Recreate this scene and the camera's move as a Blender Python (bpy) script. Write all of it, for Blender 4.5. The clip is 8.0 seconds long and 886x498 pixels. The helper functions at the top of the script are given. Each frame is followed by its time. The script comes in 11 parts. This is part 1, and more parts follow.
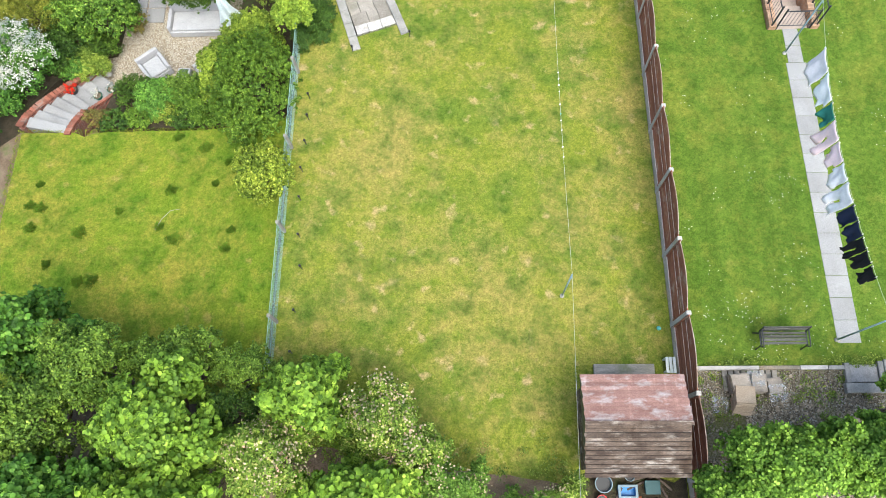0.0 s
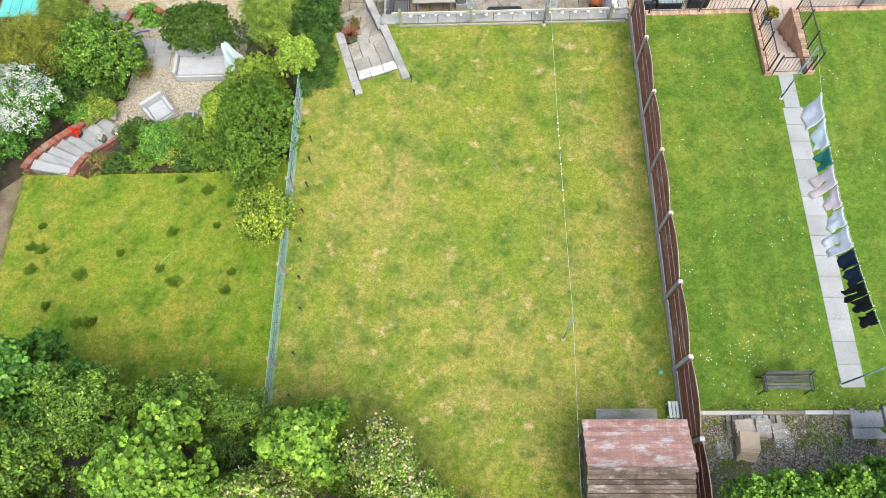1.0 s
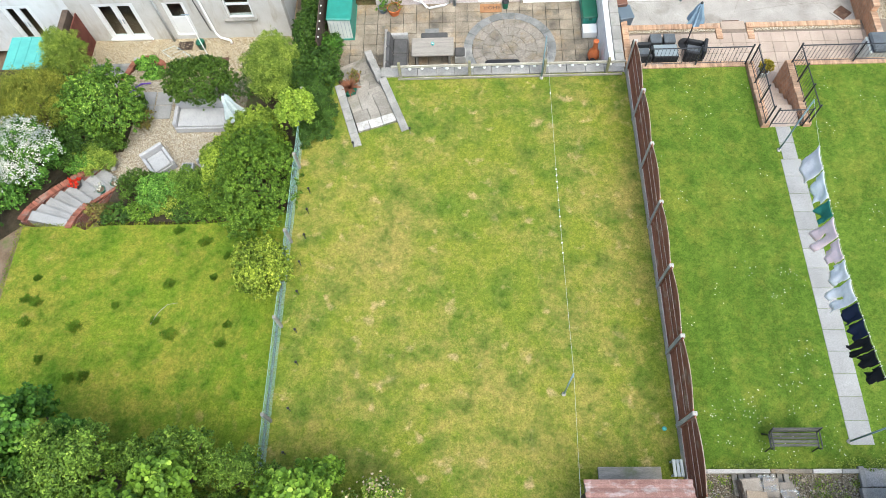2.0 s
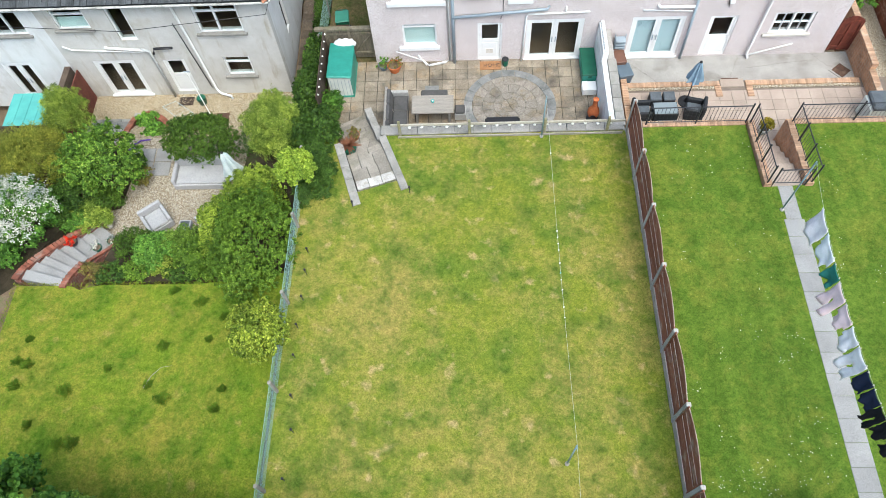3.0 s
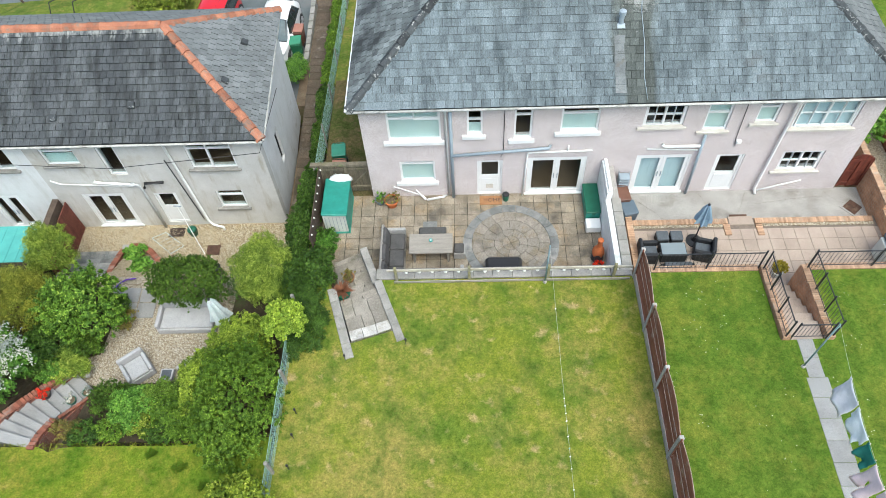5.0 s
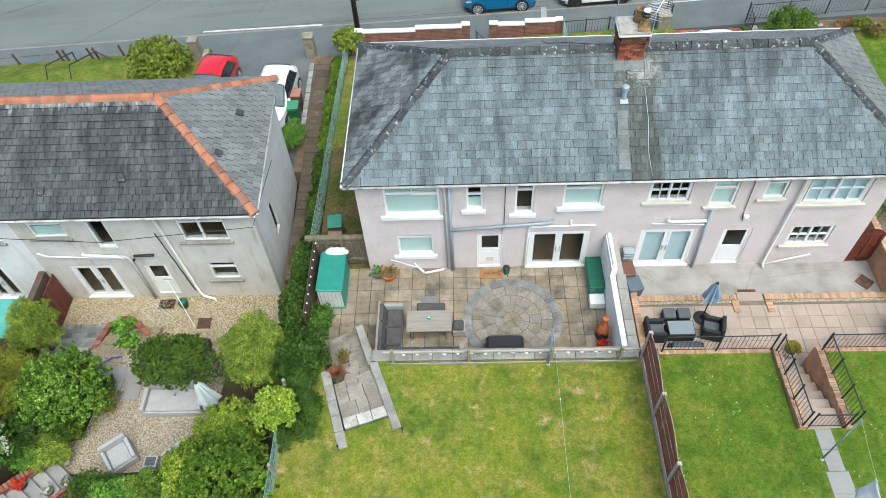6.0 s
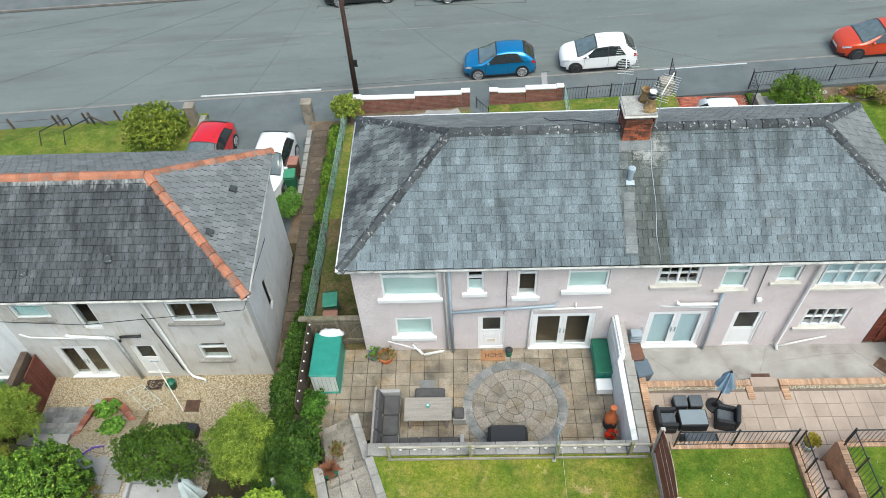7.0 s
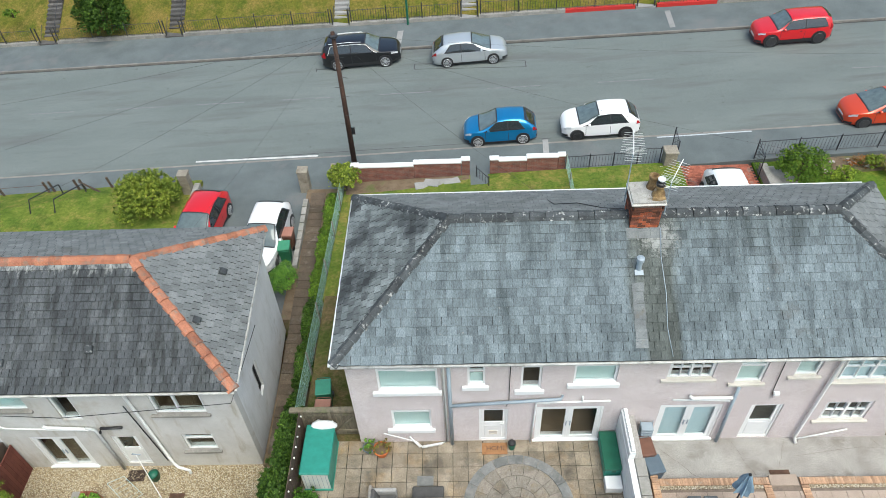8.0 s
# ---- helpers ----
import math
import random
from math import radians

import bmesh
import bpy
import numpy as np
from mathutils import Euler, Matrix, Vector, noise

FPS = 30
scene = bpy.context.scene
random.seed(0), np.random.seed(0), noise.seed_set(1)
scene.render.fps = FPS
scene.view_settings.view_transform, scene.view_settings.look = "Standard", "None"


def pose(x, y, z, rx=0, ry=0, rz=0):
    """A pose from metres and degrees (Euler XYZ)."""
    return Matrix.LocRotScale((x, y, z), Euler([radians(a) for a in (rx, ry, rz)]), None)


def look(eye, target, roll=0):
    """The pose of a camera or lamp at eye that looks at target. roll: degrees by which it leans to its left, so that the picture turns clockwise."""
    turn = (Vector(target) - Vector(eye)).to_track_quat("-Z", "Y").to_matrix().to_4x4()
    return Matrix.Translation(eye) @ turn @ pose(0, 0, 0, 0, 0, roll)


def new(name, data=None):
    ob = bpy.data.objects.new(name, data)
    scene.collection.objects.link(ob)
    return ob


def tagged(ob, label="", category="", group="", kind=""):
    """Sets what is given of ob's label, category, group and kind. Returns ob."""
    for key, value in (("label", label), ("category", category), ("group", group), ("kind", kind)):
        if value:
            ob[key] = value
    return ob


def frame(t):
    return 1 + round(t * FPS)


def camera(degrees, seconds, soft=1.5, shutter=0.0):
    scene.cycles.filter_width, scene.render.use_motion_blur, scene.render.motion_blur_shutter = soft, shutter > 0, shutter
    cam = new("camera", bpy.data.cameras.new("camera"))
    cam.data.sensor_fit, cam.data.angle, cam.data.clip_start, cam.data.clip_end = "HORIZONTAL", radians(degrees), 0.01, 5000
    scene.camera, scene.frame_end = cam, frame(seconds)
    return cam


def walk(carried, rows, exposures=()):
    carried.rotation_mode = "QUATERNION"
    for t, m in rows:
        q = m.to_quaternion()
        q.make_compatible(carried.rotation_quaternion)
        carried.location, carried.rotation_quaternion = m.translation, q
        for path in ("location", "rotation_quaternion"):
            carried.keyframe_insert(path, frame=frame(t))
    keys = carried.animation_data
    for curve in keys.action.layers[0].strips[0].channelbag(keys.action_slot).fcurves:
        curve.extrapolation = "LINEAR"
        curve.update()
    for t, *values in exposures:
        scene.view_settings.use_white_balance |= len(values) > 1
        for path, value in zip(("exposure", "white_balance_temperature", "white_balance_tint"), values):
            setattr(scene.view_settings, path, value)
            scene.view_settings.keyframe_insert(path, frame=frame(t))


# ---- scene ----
cam = camera(63.7, 8.0, soft=0.35)
PATH = [
    (0, (-0.544, -0.06, 20.45), (-0.622, 0.559, 18.549), -7.5),
    (0.5, (-0.546, -0.022, 20.477), (-0.624, 0.643, 18.593), -7.0),
    (1, (-0.535, 0.017, 20.475), (-0.614, 0.74, 18.612), -6.5),
    (1.5, (-0.524, 0.1, 20.433), (-0.602, 0.883, 18.593), -6.0),
    (2.8, (-0.448, 0.835, 20.381), (-0.527, 1.751, 18.605), -5.3),
    (3, (-0.454, 0.995, 20.384), (-0.533, 1.931, 18.619), -5.2),
    (3.5, (-0.432, 1.522, 20.398), (-0.51, 2.507, 18.659), -5.0),
    (4, (-0.434, 2.141, 20.426), (-0.511, 3.173, 18.715), -4.7),
    (4.5, (-0.436, 2.792, 20.442), (-0.511, 3.872, 18.76), -4.4),
    (5.8, (-0.427, 4.636, 20.425), (-0.497, 5.837, 18.827), -3.9),
    (6, (-0.436, 4.894, 20.434), (-0.504, 6.115, 18.852), -3.7),
    (6.5, (-0.447, 5.646, 20.464), (-0.513, 6.914, 18.919), -3.5),
    (7, (-0.431, 6.45, 20.499), (-0.496, 7.764, 18.993), -3.4),
    (7.5, (-0.441, 7.299, 20.565), (-0.504, 8.658, 19.099), -3.2),
    (8, (-0.422, 8.183, 20.666), (-0.483, 9.583, 19.239), -3.1),
]
walk(cam, [(t, look(eye, target, roll)) for t, eye, target, roll in PATH],
     exposures=[(0.0, 1.26, 6220, 4), (1.5, 1.17, 6180, 3), (3.5, 0.92, 6080, 2), (4.5, 0.88, 6130, 1), (6.5, 0.75, 6220, 0), (8.0, 0.68, 6300, 1)])

# ---- light: a bright overcast sky ----
SUN_EL, SUN_AZ = 62.0, 152.0
world = bpy.data.worlds.new("overcast")
scene.world = world
world.use_nodes = True
wt = world.node_tree
sky = wt.nodes.new("ShaderNodeTexSky")
sky.sky_type = "NISHITA"
sky.sun_disc = False
sky.sun_elevation, sky.sun_rotation = radians(SUN_EL), radians(SUN_AZ)
sky.air_density, sky.dust_density, sky.ozone_density = 1.0, 4.0, 1.0
wt.links.new(sky.outputs[0], wt.nodes["Background"].inputs[0])
wt.nodes["Background"].inputs[1].default_value = 0.15
sun_data = bpy.data.lights.new("sun", "SUN")
sun_data.energy, sun_data.angle, sun_data.color = 1.5, radians(44), (1.0, 0.96, 0.9)
sun = new("sun", sun_data)
az, el = radians(SUN_AZ), radians(SUN_EL)
sun.matrix_world = look((math.sin(az) * math.cos(el) * 50, math.cos(az) * math.cos(el) * 50, math.sin(el) * 50), (0, 0, 0))

# ---- materials ----
def nodes_of(name):
    m = bpy.data.materials.new(name)
    m.use_nodes = True
    nt = m.node_tree
    return m, nt, nt.nodes["Principled BSDF"]


def put(nt, kind, **values):
    n = nt.nodes.new(kind)
    for key, v in values.items():
        n.inputs[key.replace("_", " ")].default_value = v
    return n


def rgb(c):
    return (c[0], c[1], c[2], 1.0)


def noise_node(nt, scale, detail=4.0, rough=0.6, stretch=None):
    geo = nt.nodes.new("ShaderNodeNewGeometry")
    n = put(nt, "ShaderNodeTexNoise", Scale=scale, Detail=detail, Roughness=rough)
    if stretch:
        mp = nt.nodes.new("ShaderNodeMapping")
        mp.inputs["Scale"].default_value = stretch
        nt.links.new(geo.outputs["Position"], mp.inputs["Vector"])
        nt.links.new(mp.outputs[0], n.inputs["Vector"])
    else:
        nt.links.new(geo.outputs["Position"], n.inputs["Vector"])
    return n.outputs["Fac"]


def ramp(nt, fac, lo, hi, most=1.0):
    r = nt.nodes.new("ShaderNodeMapRange")
    r.inputs["To Max"].default_value = most
    r.inputs["From Min"].default_value, r.inputs["From Max"].default_value = lo, hi
    nt.links.new(fac, r.inputs["Value"])
    return r.outputs["Result"]


def mix(nt, fac, a, b, mode="MIX"):
    n = nt.nodes.new("ShaderNodeMix")
    n.data_type, n.blend_type = "RGBA", mode
    for sock, v in ((n.inputs["Factor"], fac), (n.inputs[6], a), (n.inputs[7], b)):
        if isinstance(v, (int, float)):
            sock.default_value = v
        elif isinstance(v, (tuple, list)):
            sock.default_value = rgb(v)
        else:
            nt.links.new(v, sock)
    return n.outputs[2]


def bumped(nt, bsdf, height, strength, distance):
    b = put(nt, "ShaderNodeBump", Strength=strength, Distance=distance)
    nt.links.new(height, b.inputs["Height"])
    nt.links.new(b.outputs[0], bsdf.inputs["Normal"])


def vary(nt, col, amount, island=False):
    """Light and dark from piece to piece."""
    if island:
        out = nt.nodes.new("ShaderNodeNewGeometry").outputs["Random Per Island"]
    else:
        out = nt.nodes.new("ShaderNodeObjectInfo").outputs["Random"]
    r = nt.nodes.new("ShaderNodeMapRange")
    r.inputs["To Min"].default_value, r.inputs["To Max"].default_value = 1 - amount, 1 + amount
    nt.links.new(out, r.inputs["Value"])
    hsv = nt.nodes.new("ShaderNodeHueSaturation")
    nt.links.new(r.outputs[0], hsv.inputs["Value"])
    nt.links.new(col, hsv.inputs["Color"])
    return hsv.outputs[0]


def surface(name, a, b, scale=3.0, rough=0.85, grain=60.0, bump=0.4, depth=0.01, stain=None, stain_scale=0.7,
            lo=0.35, hi=0.65, stain_lo=0.55, stain_hi=0.7, grainy=0.25, pieces=0.0, island=False, metal=0.0, stretch=None, spec=0.3, streak=None, band=None, crest=None, stain_way=None, sooty=None):
    """A worn surface: two colours in large patches, a finer grain, stains and relief."""
    m, nt, bsdf = nodes_of(name)
    col = mix(nt, ramp(nt, noise_node(nt, scale, 5.0, 0.6, stretch), lo, hi), a, b)
    fine = noise_node(nt, grain, 3.0, 0.7, stretch)
    dark = mix(nt, ramp(nt, fine, 0.3, 0.7), (1 - grainy,) * 3, (1 + grainy,) * 3)
    col = mix(nt, 1.0, col, dark, "MULTIPLY")
    if stain:
        col = mix(nt, ramp(nt, noise_node(nt, stain_scale, 6.0, 0.65, stain_way), stain_lo, stain_hi), col, stain)
    if streak:
        tint, way, s_lo, s_hi = streak
        col = mix(nt, ramp(nt, noise_node(nt, 1.0, 5.0, 0.65, way), s_lo, s_hi), col, mix(nt, 1.0, col, tint, "MULTIPLY"))
    if band:
        # run-off stain and lichen below a chimney standing at x = band
        geo = nt.nodes.new("ShaderNodeNewGeometry")
        sep = nt.nodes.new("ShaderNodeSeparateXYZ")
        nt.links.new(geo.outputs["Position"], sep.inputs[0])
        off = nt.nodes.new("ShaderNodeMath")
        off.operation = "SUBTRACT"
        nt.links.new(sep.outputs[0], off.inputs[0])
        off.inputs[1].default_value = band
        dist = nt.nodes.new("ShaderNodeMath")
        dist.operation = "ABSOLUTE"
        nt.links.new(off.outputs[0], dist.inputs[0])
        wob = nt.nodes.new("ShaderNodeMath")
        wob.operation = "MULTIPLY_ADD"
        nt.links.new(noise_node(nt, 1.0, 4.0, 0.6, (3.0, 0.5, 0.5)), wob.inputs[0])
        wob.inputs[1].default_value = 1.1
        nt.links.new(dist.outputs[0], wob.inputs[2])
        col = mix(nt, ramp(nt, wob.outputs[0], 1.3, 0.98), col, mix(nt, 1.0, col, (0.62, 0.58, 0.5), "MULTIPLY"))
        near = nt.nodes.new("ShaderNodeVectorMath")
        near.operation = "DISTANCE"
        nt.links.new(geo.outputs["Position"], near.inputs[0])
        near.inputs[1].default_value = (band + 0.2, 22.35, 6.45)
        lim = nt.nodes.new("ShaderNodeMath")
        lim.operation = "MULTIPLY_ADD"
        nt.links.new(noise_node(nt, 9.0, 6.0, 0.8), lim.inputs[0])
        lim.inputs[1].default_value = -2.6
        nt.links.new(near.outputs["Value"], lim.inputs[2])
        col = mix(nt, ramp(nt, lim.outputs[0], -0.75, -1.15), col, (0.26, 0.27, 0.26))
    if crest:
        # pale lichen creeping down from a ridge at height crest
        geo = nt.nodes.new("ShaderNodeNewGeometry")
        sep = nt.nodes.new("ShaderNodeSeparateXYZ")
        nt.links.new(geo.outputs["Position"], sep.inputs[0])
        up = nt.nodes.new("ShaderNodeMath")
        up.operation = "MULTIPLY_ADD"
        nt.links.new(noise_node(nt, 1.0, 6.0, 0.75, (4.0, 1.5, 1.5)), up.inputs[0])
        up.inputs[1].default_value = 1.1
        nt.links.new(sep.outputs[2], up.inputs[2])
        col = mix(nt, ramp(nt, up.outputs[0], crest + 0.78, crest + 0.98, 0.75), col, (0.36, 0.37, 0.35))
    if sooty:
        # brown-black dirt washed down from a ridge at height sooty, with pale lichen spots in it
        geo = nt.nodes.new("ShaderNodeNewGeometry")
        sep = nt.nodes.new("ShaderNodeSeparateXYZ")
        nt.links.new(geo.outputs["Position"], sep.inputs[0])
        up = nt.nodes.new("ShaderNodeMath")
        up.operation = "MULTIPLY_ADD"
        nt.links.new(noise_node(nt, 1.0, 6.0, 0.7, (3.5, 0.6, 0.6)), up.inputs[0])
        up.inputs[1].default_value = 3.4
        nt.links.new(sep.outputs[2], up.inputs[2])
        dirty = ramp(nt, up.outputs[0], sooty + 1.0, sooty + 1.9, 0.5)
        col = mix(nt, dirty, col, mix(nt, 1.0, col, (0.5, 0.48, 0.43), "MULTIPLY"))
        col = mix(nt, ramp(nt, noise_node(nt, 9.0, 5.0, 0.8), 0.62, 0.68, 0.8), col, (0.26, 0.27, 0.26))
    if pieces:
        col = vary(nt, col, pieces, island)
    nt.links.new(col, bsdf.inputs["Base Color"])
    bsdf.inputs["Roughness"].default_value = rough
    bsdf.inputs["Metallic"].default_value = metal
    bsdf.inputs["Specular IOR Level"].default_value = spec
    if bump:
        bumped(nt, bsdf, fine, bump, depth)
    return m


def pebbled(name, colours, size, rough=0.85, bump=0.8, depth=0.01, stain=None, stain_scale=0.6, gap_tone=0.4):
    """Small stones: cells of several colours with rounded relief."""
    m, nt, bsdf = nodes_of(name)
    geo = nt.nodes.new("ShaderNodeNewGeometry")
    v = put(nt, "ShaderNodeTexVoronoi", Scale=1.0 / size)
    nt.links.new(geo.outputs["Position"], v.inputs["Vector"])
    cr = nt.nodes.new("ShaderNodeValToRGB")
    cr.color_ramp.interpolation = "CONSTANT"
    els = cr.color_ramp.elements
    while len(els) < len(colours):
        els.new(0.5)
    for i, c in enumerate(colours):
        els[i].position, els[i].color = i / len(colours), rgb(c)
    sep = nt.nodes.new("ShaderNodeSeparateColor")
    nt.links.new(v.outputs["Color"], sep.inputs[0])
    nt.links.new(sep.outputs[0], cr.inputs[0])
    col = cr.outputs[0]
    gap = ramp(nt, v.outputs["Distance"], 0.35, 0.75)
    col = mix(nt, gap, col, mix(nt, 1.0, col, (gap_tone, gap_tone * 0.96, gap_tone * 0.92), "MULTIPLY"))
    col = mix(nt, ramp(nt, noise_node(nt, 1.3, 5.0), 0.3, 0.7), col, mix(nt, 1.0, col, (0.85, 0.84, 0.83), "MULTIPLY"))
    if stain:
        col = mix(nt, ramp(nt, noise_node(nt, stain_scale, 6.0), 0.55, 0.68), col, stain)
    nt.links.new(col, bsdf.inputs["Base Color"])
    bsdf.inputs["Roughness"].default_value = rough
    bsdf.inputs["Specular IOR Level"].default_value = 0.25
    inv = nt.nodes.new("ShaderNodeMath")
    inv.operation = "SUBTRACT"
    inv.inputs[0].default_value = 1.0
    nt.links.new(v.outputs["Distance"], inv.inputs[1])
    bumped(nt, bsdf, inv.outputs[0], bump, depth)
    return m


def lawn_mat(name, green, dark, dry, soil, dry_lo, dry_hi, stripes=0.0):
    """Mown grass: green and yellower drifts, straw patches broken up by blades, darker clumps and a fine grain."""
    m, nt, bsdf = nodes_of(name)

    def broken(scale, rough, share, lo, hi, most):
        """A patch mask whose edge is frayed by a finer noise."""
        n = nt.nodes.new("ShaderNodeMath")
        n.operation = "MULTIPLY_ADD"
        nt.links.new(noise_node(nt, 11.0, 6.0, 0.75), n.inputs[0])
        n.inputs[1].default_value = share
        nt.links.new(noise_node(nt, scale, 4.0, rough), n.inputs[2])
        return ramp(nt, n.outputs[0], lo + share * 0.5, hi + share * 0.5, most)
    col = mix(nt, ramp(nt, noise_node(nt, 0.62, 4.0, 0.6), 0.4, 0.6), green, tuple(g * 0.3 + d * 0.7 for g, d in zip(green, dark)))
    dryness = nt.nodes.new("ShaderNodeMath")
    dryness.operation = "MULTIPLY_ADD"
    nt.links.new(noise_node(nt, 0.3, 3.0, 0.5), dryness.inputs[0])
    dryness.inputs[1].default_value = 0.55
    nt.links.new(noise_node(nt, 1.35, 8.0, 0.78), dryness.inputs[2])
    col = mix(nt, ramp(nt, dryness.outputs[0], dry_lo, dry_hi), col, dry)
    col = mix(nt, broken(1.6, 0.55, 0.32, 0.55, 0.68, 0.45), col, dry)
    col = mix(nt, broken(2.3, 0.45, 0.22, 0.62, 0.76, 0.7), col, soil)
    col = mix(nt, broken(1.25, 0.6, 0.36, 0.53, 0.69, 0.4 if stripes else 0.7), col, tuple(c * (0.88 if stripes else 0.8) for c in dark))
    blades = noise_node(nt, 22.0, 8.0, 0.85)
    tint = mix(nt, ramp(nt, blades, 0.32, 0.68), (0.42, 0.45, 0.38), (1.58, 1.52, 1.46))
    col = mix(nt, 1.0, col, tint, "MULTIPLY")
    mid = noise_node(nt, 7.0, 4.0, 0.6)
    col = mix(nt, 1.0, col, mix(nt, ramp(nt, mid, 0.35, 0.65), (0.76, 0.83, 0.76), (1.22, 1.15, 1.22)), "MULTIPLY")
    if stripes:
        w = put(nt, "ShaderNodeTexWave", Scale=0.42, Distortion=0.6)
        geo = nt.nodes.new("ShaderNodeNewGeometry")
        nt.links.new(geo.outputs["Position"], w.inputs["Vector"])
        col = mix(nt, 1.0, col, mix(nt, w.outputs["Fac"], (1 - stripes,) * 3, (1 + stripes,) * 3), "MULTIPLY")
    nt.links.new(col, bsdf.inputs["Base Color"])
    bsdf.inputs["Roughness"].default_value = 0.95
    bsdf.inputs["Specular IOR Level"].default_value = 0.1
    bumped(nt, bsdf, blades, 0.5, 0.02)
    return m


def leaf_mat(name, a, b, c=None, gloss=0.45):
    """Leaves of several greens, light shining through a little."""
    m, nt, bsdf = nodes_of(name)
    rnd = nt.nodes.new("ShaderNodeNewGeometry").outputs["Random Per Island"]
    cr = nt.nodes.new("ShaderNodeValToRGB")
    els = cr.color_ramp.elements
    els[0].position, els[0].color = 0.0, rgb(tuple(x * 0.55 for x in a))
    els[1].position, els[1].color = 1.0, rgb(b)
    if c:
        e = els.new(0.86)
        e.color = rgb(b)
        els[-1].color = rgb(c)
    nt.links.new(rnd, cr.inputs[0])
    col = mix(nt, 1.0, cr.outputs[0], mix(nt, ramp(nt, noise_node(nt, 1.9, 4.0), 0.36, 0.64), (0.58, 0.64, 0.6), (1.26, 1.2, 1.08)), "MULTIPLY")
    nt.links.new(col, bsdf.inputs["Base Color"])
    bsdf.inputs["Roughness"].default_value = gloss + 0.1
    bsdf.inputs["Specular IOR Level"].default_value = 0.18
    tr = nt.nodes.new("ShaderNodeBsdfTranslucent")
    nt.links.new(col, tr.inputs[0])
    ms = nt.nodes.new("ShaderNodeMixShader")
    ms.inputs[0].default_value = 0.1
    nt.links.new(bsdf.outputs[0], ms.inputs[1])
    nt.links.new(tr.outputs[0], ms.inputs[2])
    nt.links.new(ms.outputs[0], nt.nodes["Material Output"].inputs[0])
    return m


def glass_mat(name, tint=(0.9, 0.95, 0.95)):
    m, nt, bsdf = nodes_of(name)
    nt.nodes.remove(bsdf)
    t = nt.nodes.new("ShaderNodeBsdfTransparent")
    t.inputs[0].default_value = rgb(tint)
    g = nt.nodes.new("ShaderNodeBsdfGlossy")
    g.inputs["Roughness"].default_value = 0.03
    lw = put(nt, "ShaderNodeLayerWeight", Blend=0.5)
    pw = nt.nodes.new("ShaderNodeMath")
    pw.operation = "POWER"
    pw.inputs[1].default_value = 4.0
    nt.links.new(lw.outputs["Facing"], pw.inputs[0])
    f = nt.nodes.new("ShaderNodeMapRange")
    f.inputs["To Min"].default_value, f.inputs["To Max"].default_value = 0.045, 0.7
    nt.links.new(pw.outputs[0], f.inputs["Value"])
    ms = nt.nodes.new("ShaderNodeMixShader")
    for x, y in ((f.outputs[0], 0), (t.outputs[0], 1), (g.outputs[0], 2)):
        nt.links.new(x, ms.inputs[y])
    nt.links.new(ms.outputs[0], nt.nodes["Material Output"].inputs[0])
    return m


def film_mat(name):
    """Thin crumpled polythene: partly clear, partly milky."""
    m, nt, bsdf = nodes_of(name)
    bsdf.inputs["Base Color"].default_value = rgb((0.62, 0.66, 0.68))
    bsdf.inputs["Roughness"].default_value = 0.25
    t = nt.nodes.new("ShaderNodeBsdfTransparent")
    ms = nt.nodes.new("ShaderNodeMixShader")
    nt.links.new(ramp(nt, noise_node(nt, 7.0, 4.0), 0.4, 1.0), ms.inputs[0])
    nt.links.new(t.outputs[0], ms.inputs[1])
    nt.links.new(bsdf.outputs[0], ms.inputs[2])
    nt.links.new(ms.outputs[0], nt.nodes["Material Output"].inputs[0])
    return m


def paint(name, c, rough=0.35, metal=0.0, coat=0.0, grime=0.1):
    m, nt, bsdf = nodes_of(name)
    d = tuple(x * (1 - grime) for x in c)
    col = mix(nt, ramp(nt, noise_node(nt, 4.0, 5.0), 0.3, 0.7), c, d)
    nt.links.new(col, bsdf.inputs["Base Color"])
    bsdf.inputs["Roughness"].default_value, bsdf.inputs["Metallic"].default_value = rough, metal
    bsdf.inputs["Coat Weight"].default_value = coat
    bsdf.inputs["Coat Roughness"].default_value = 0.05
    return m


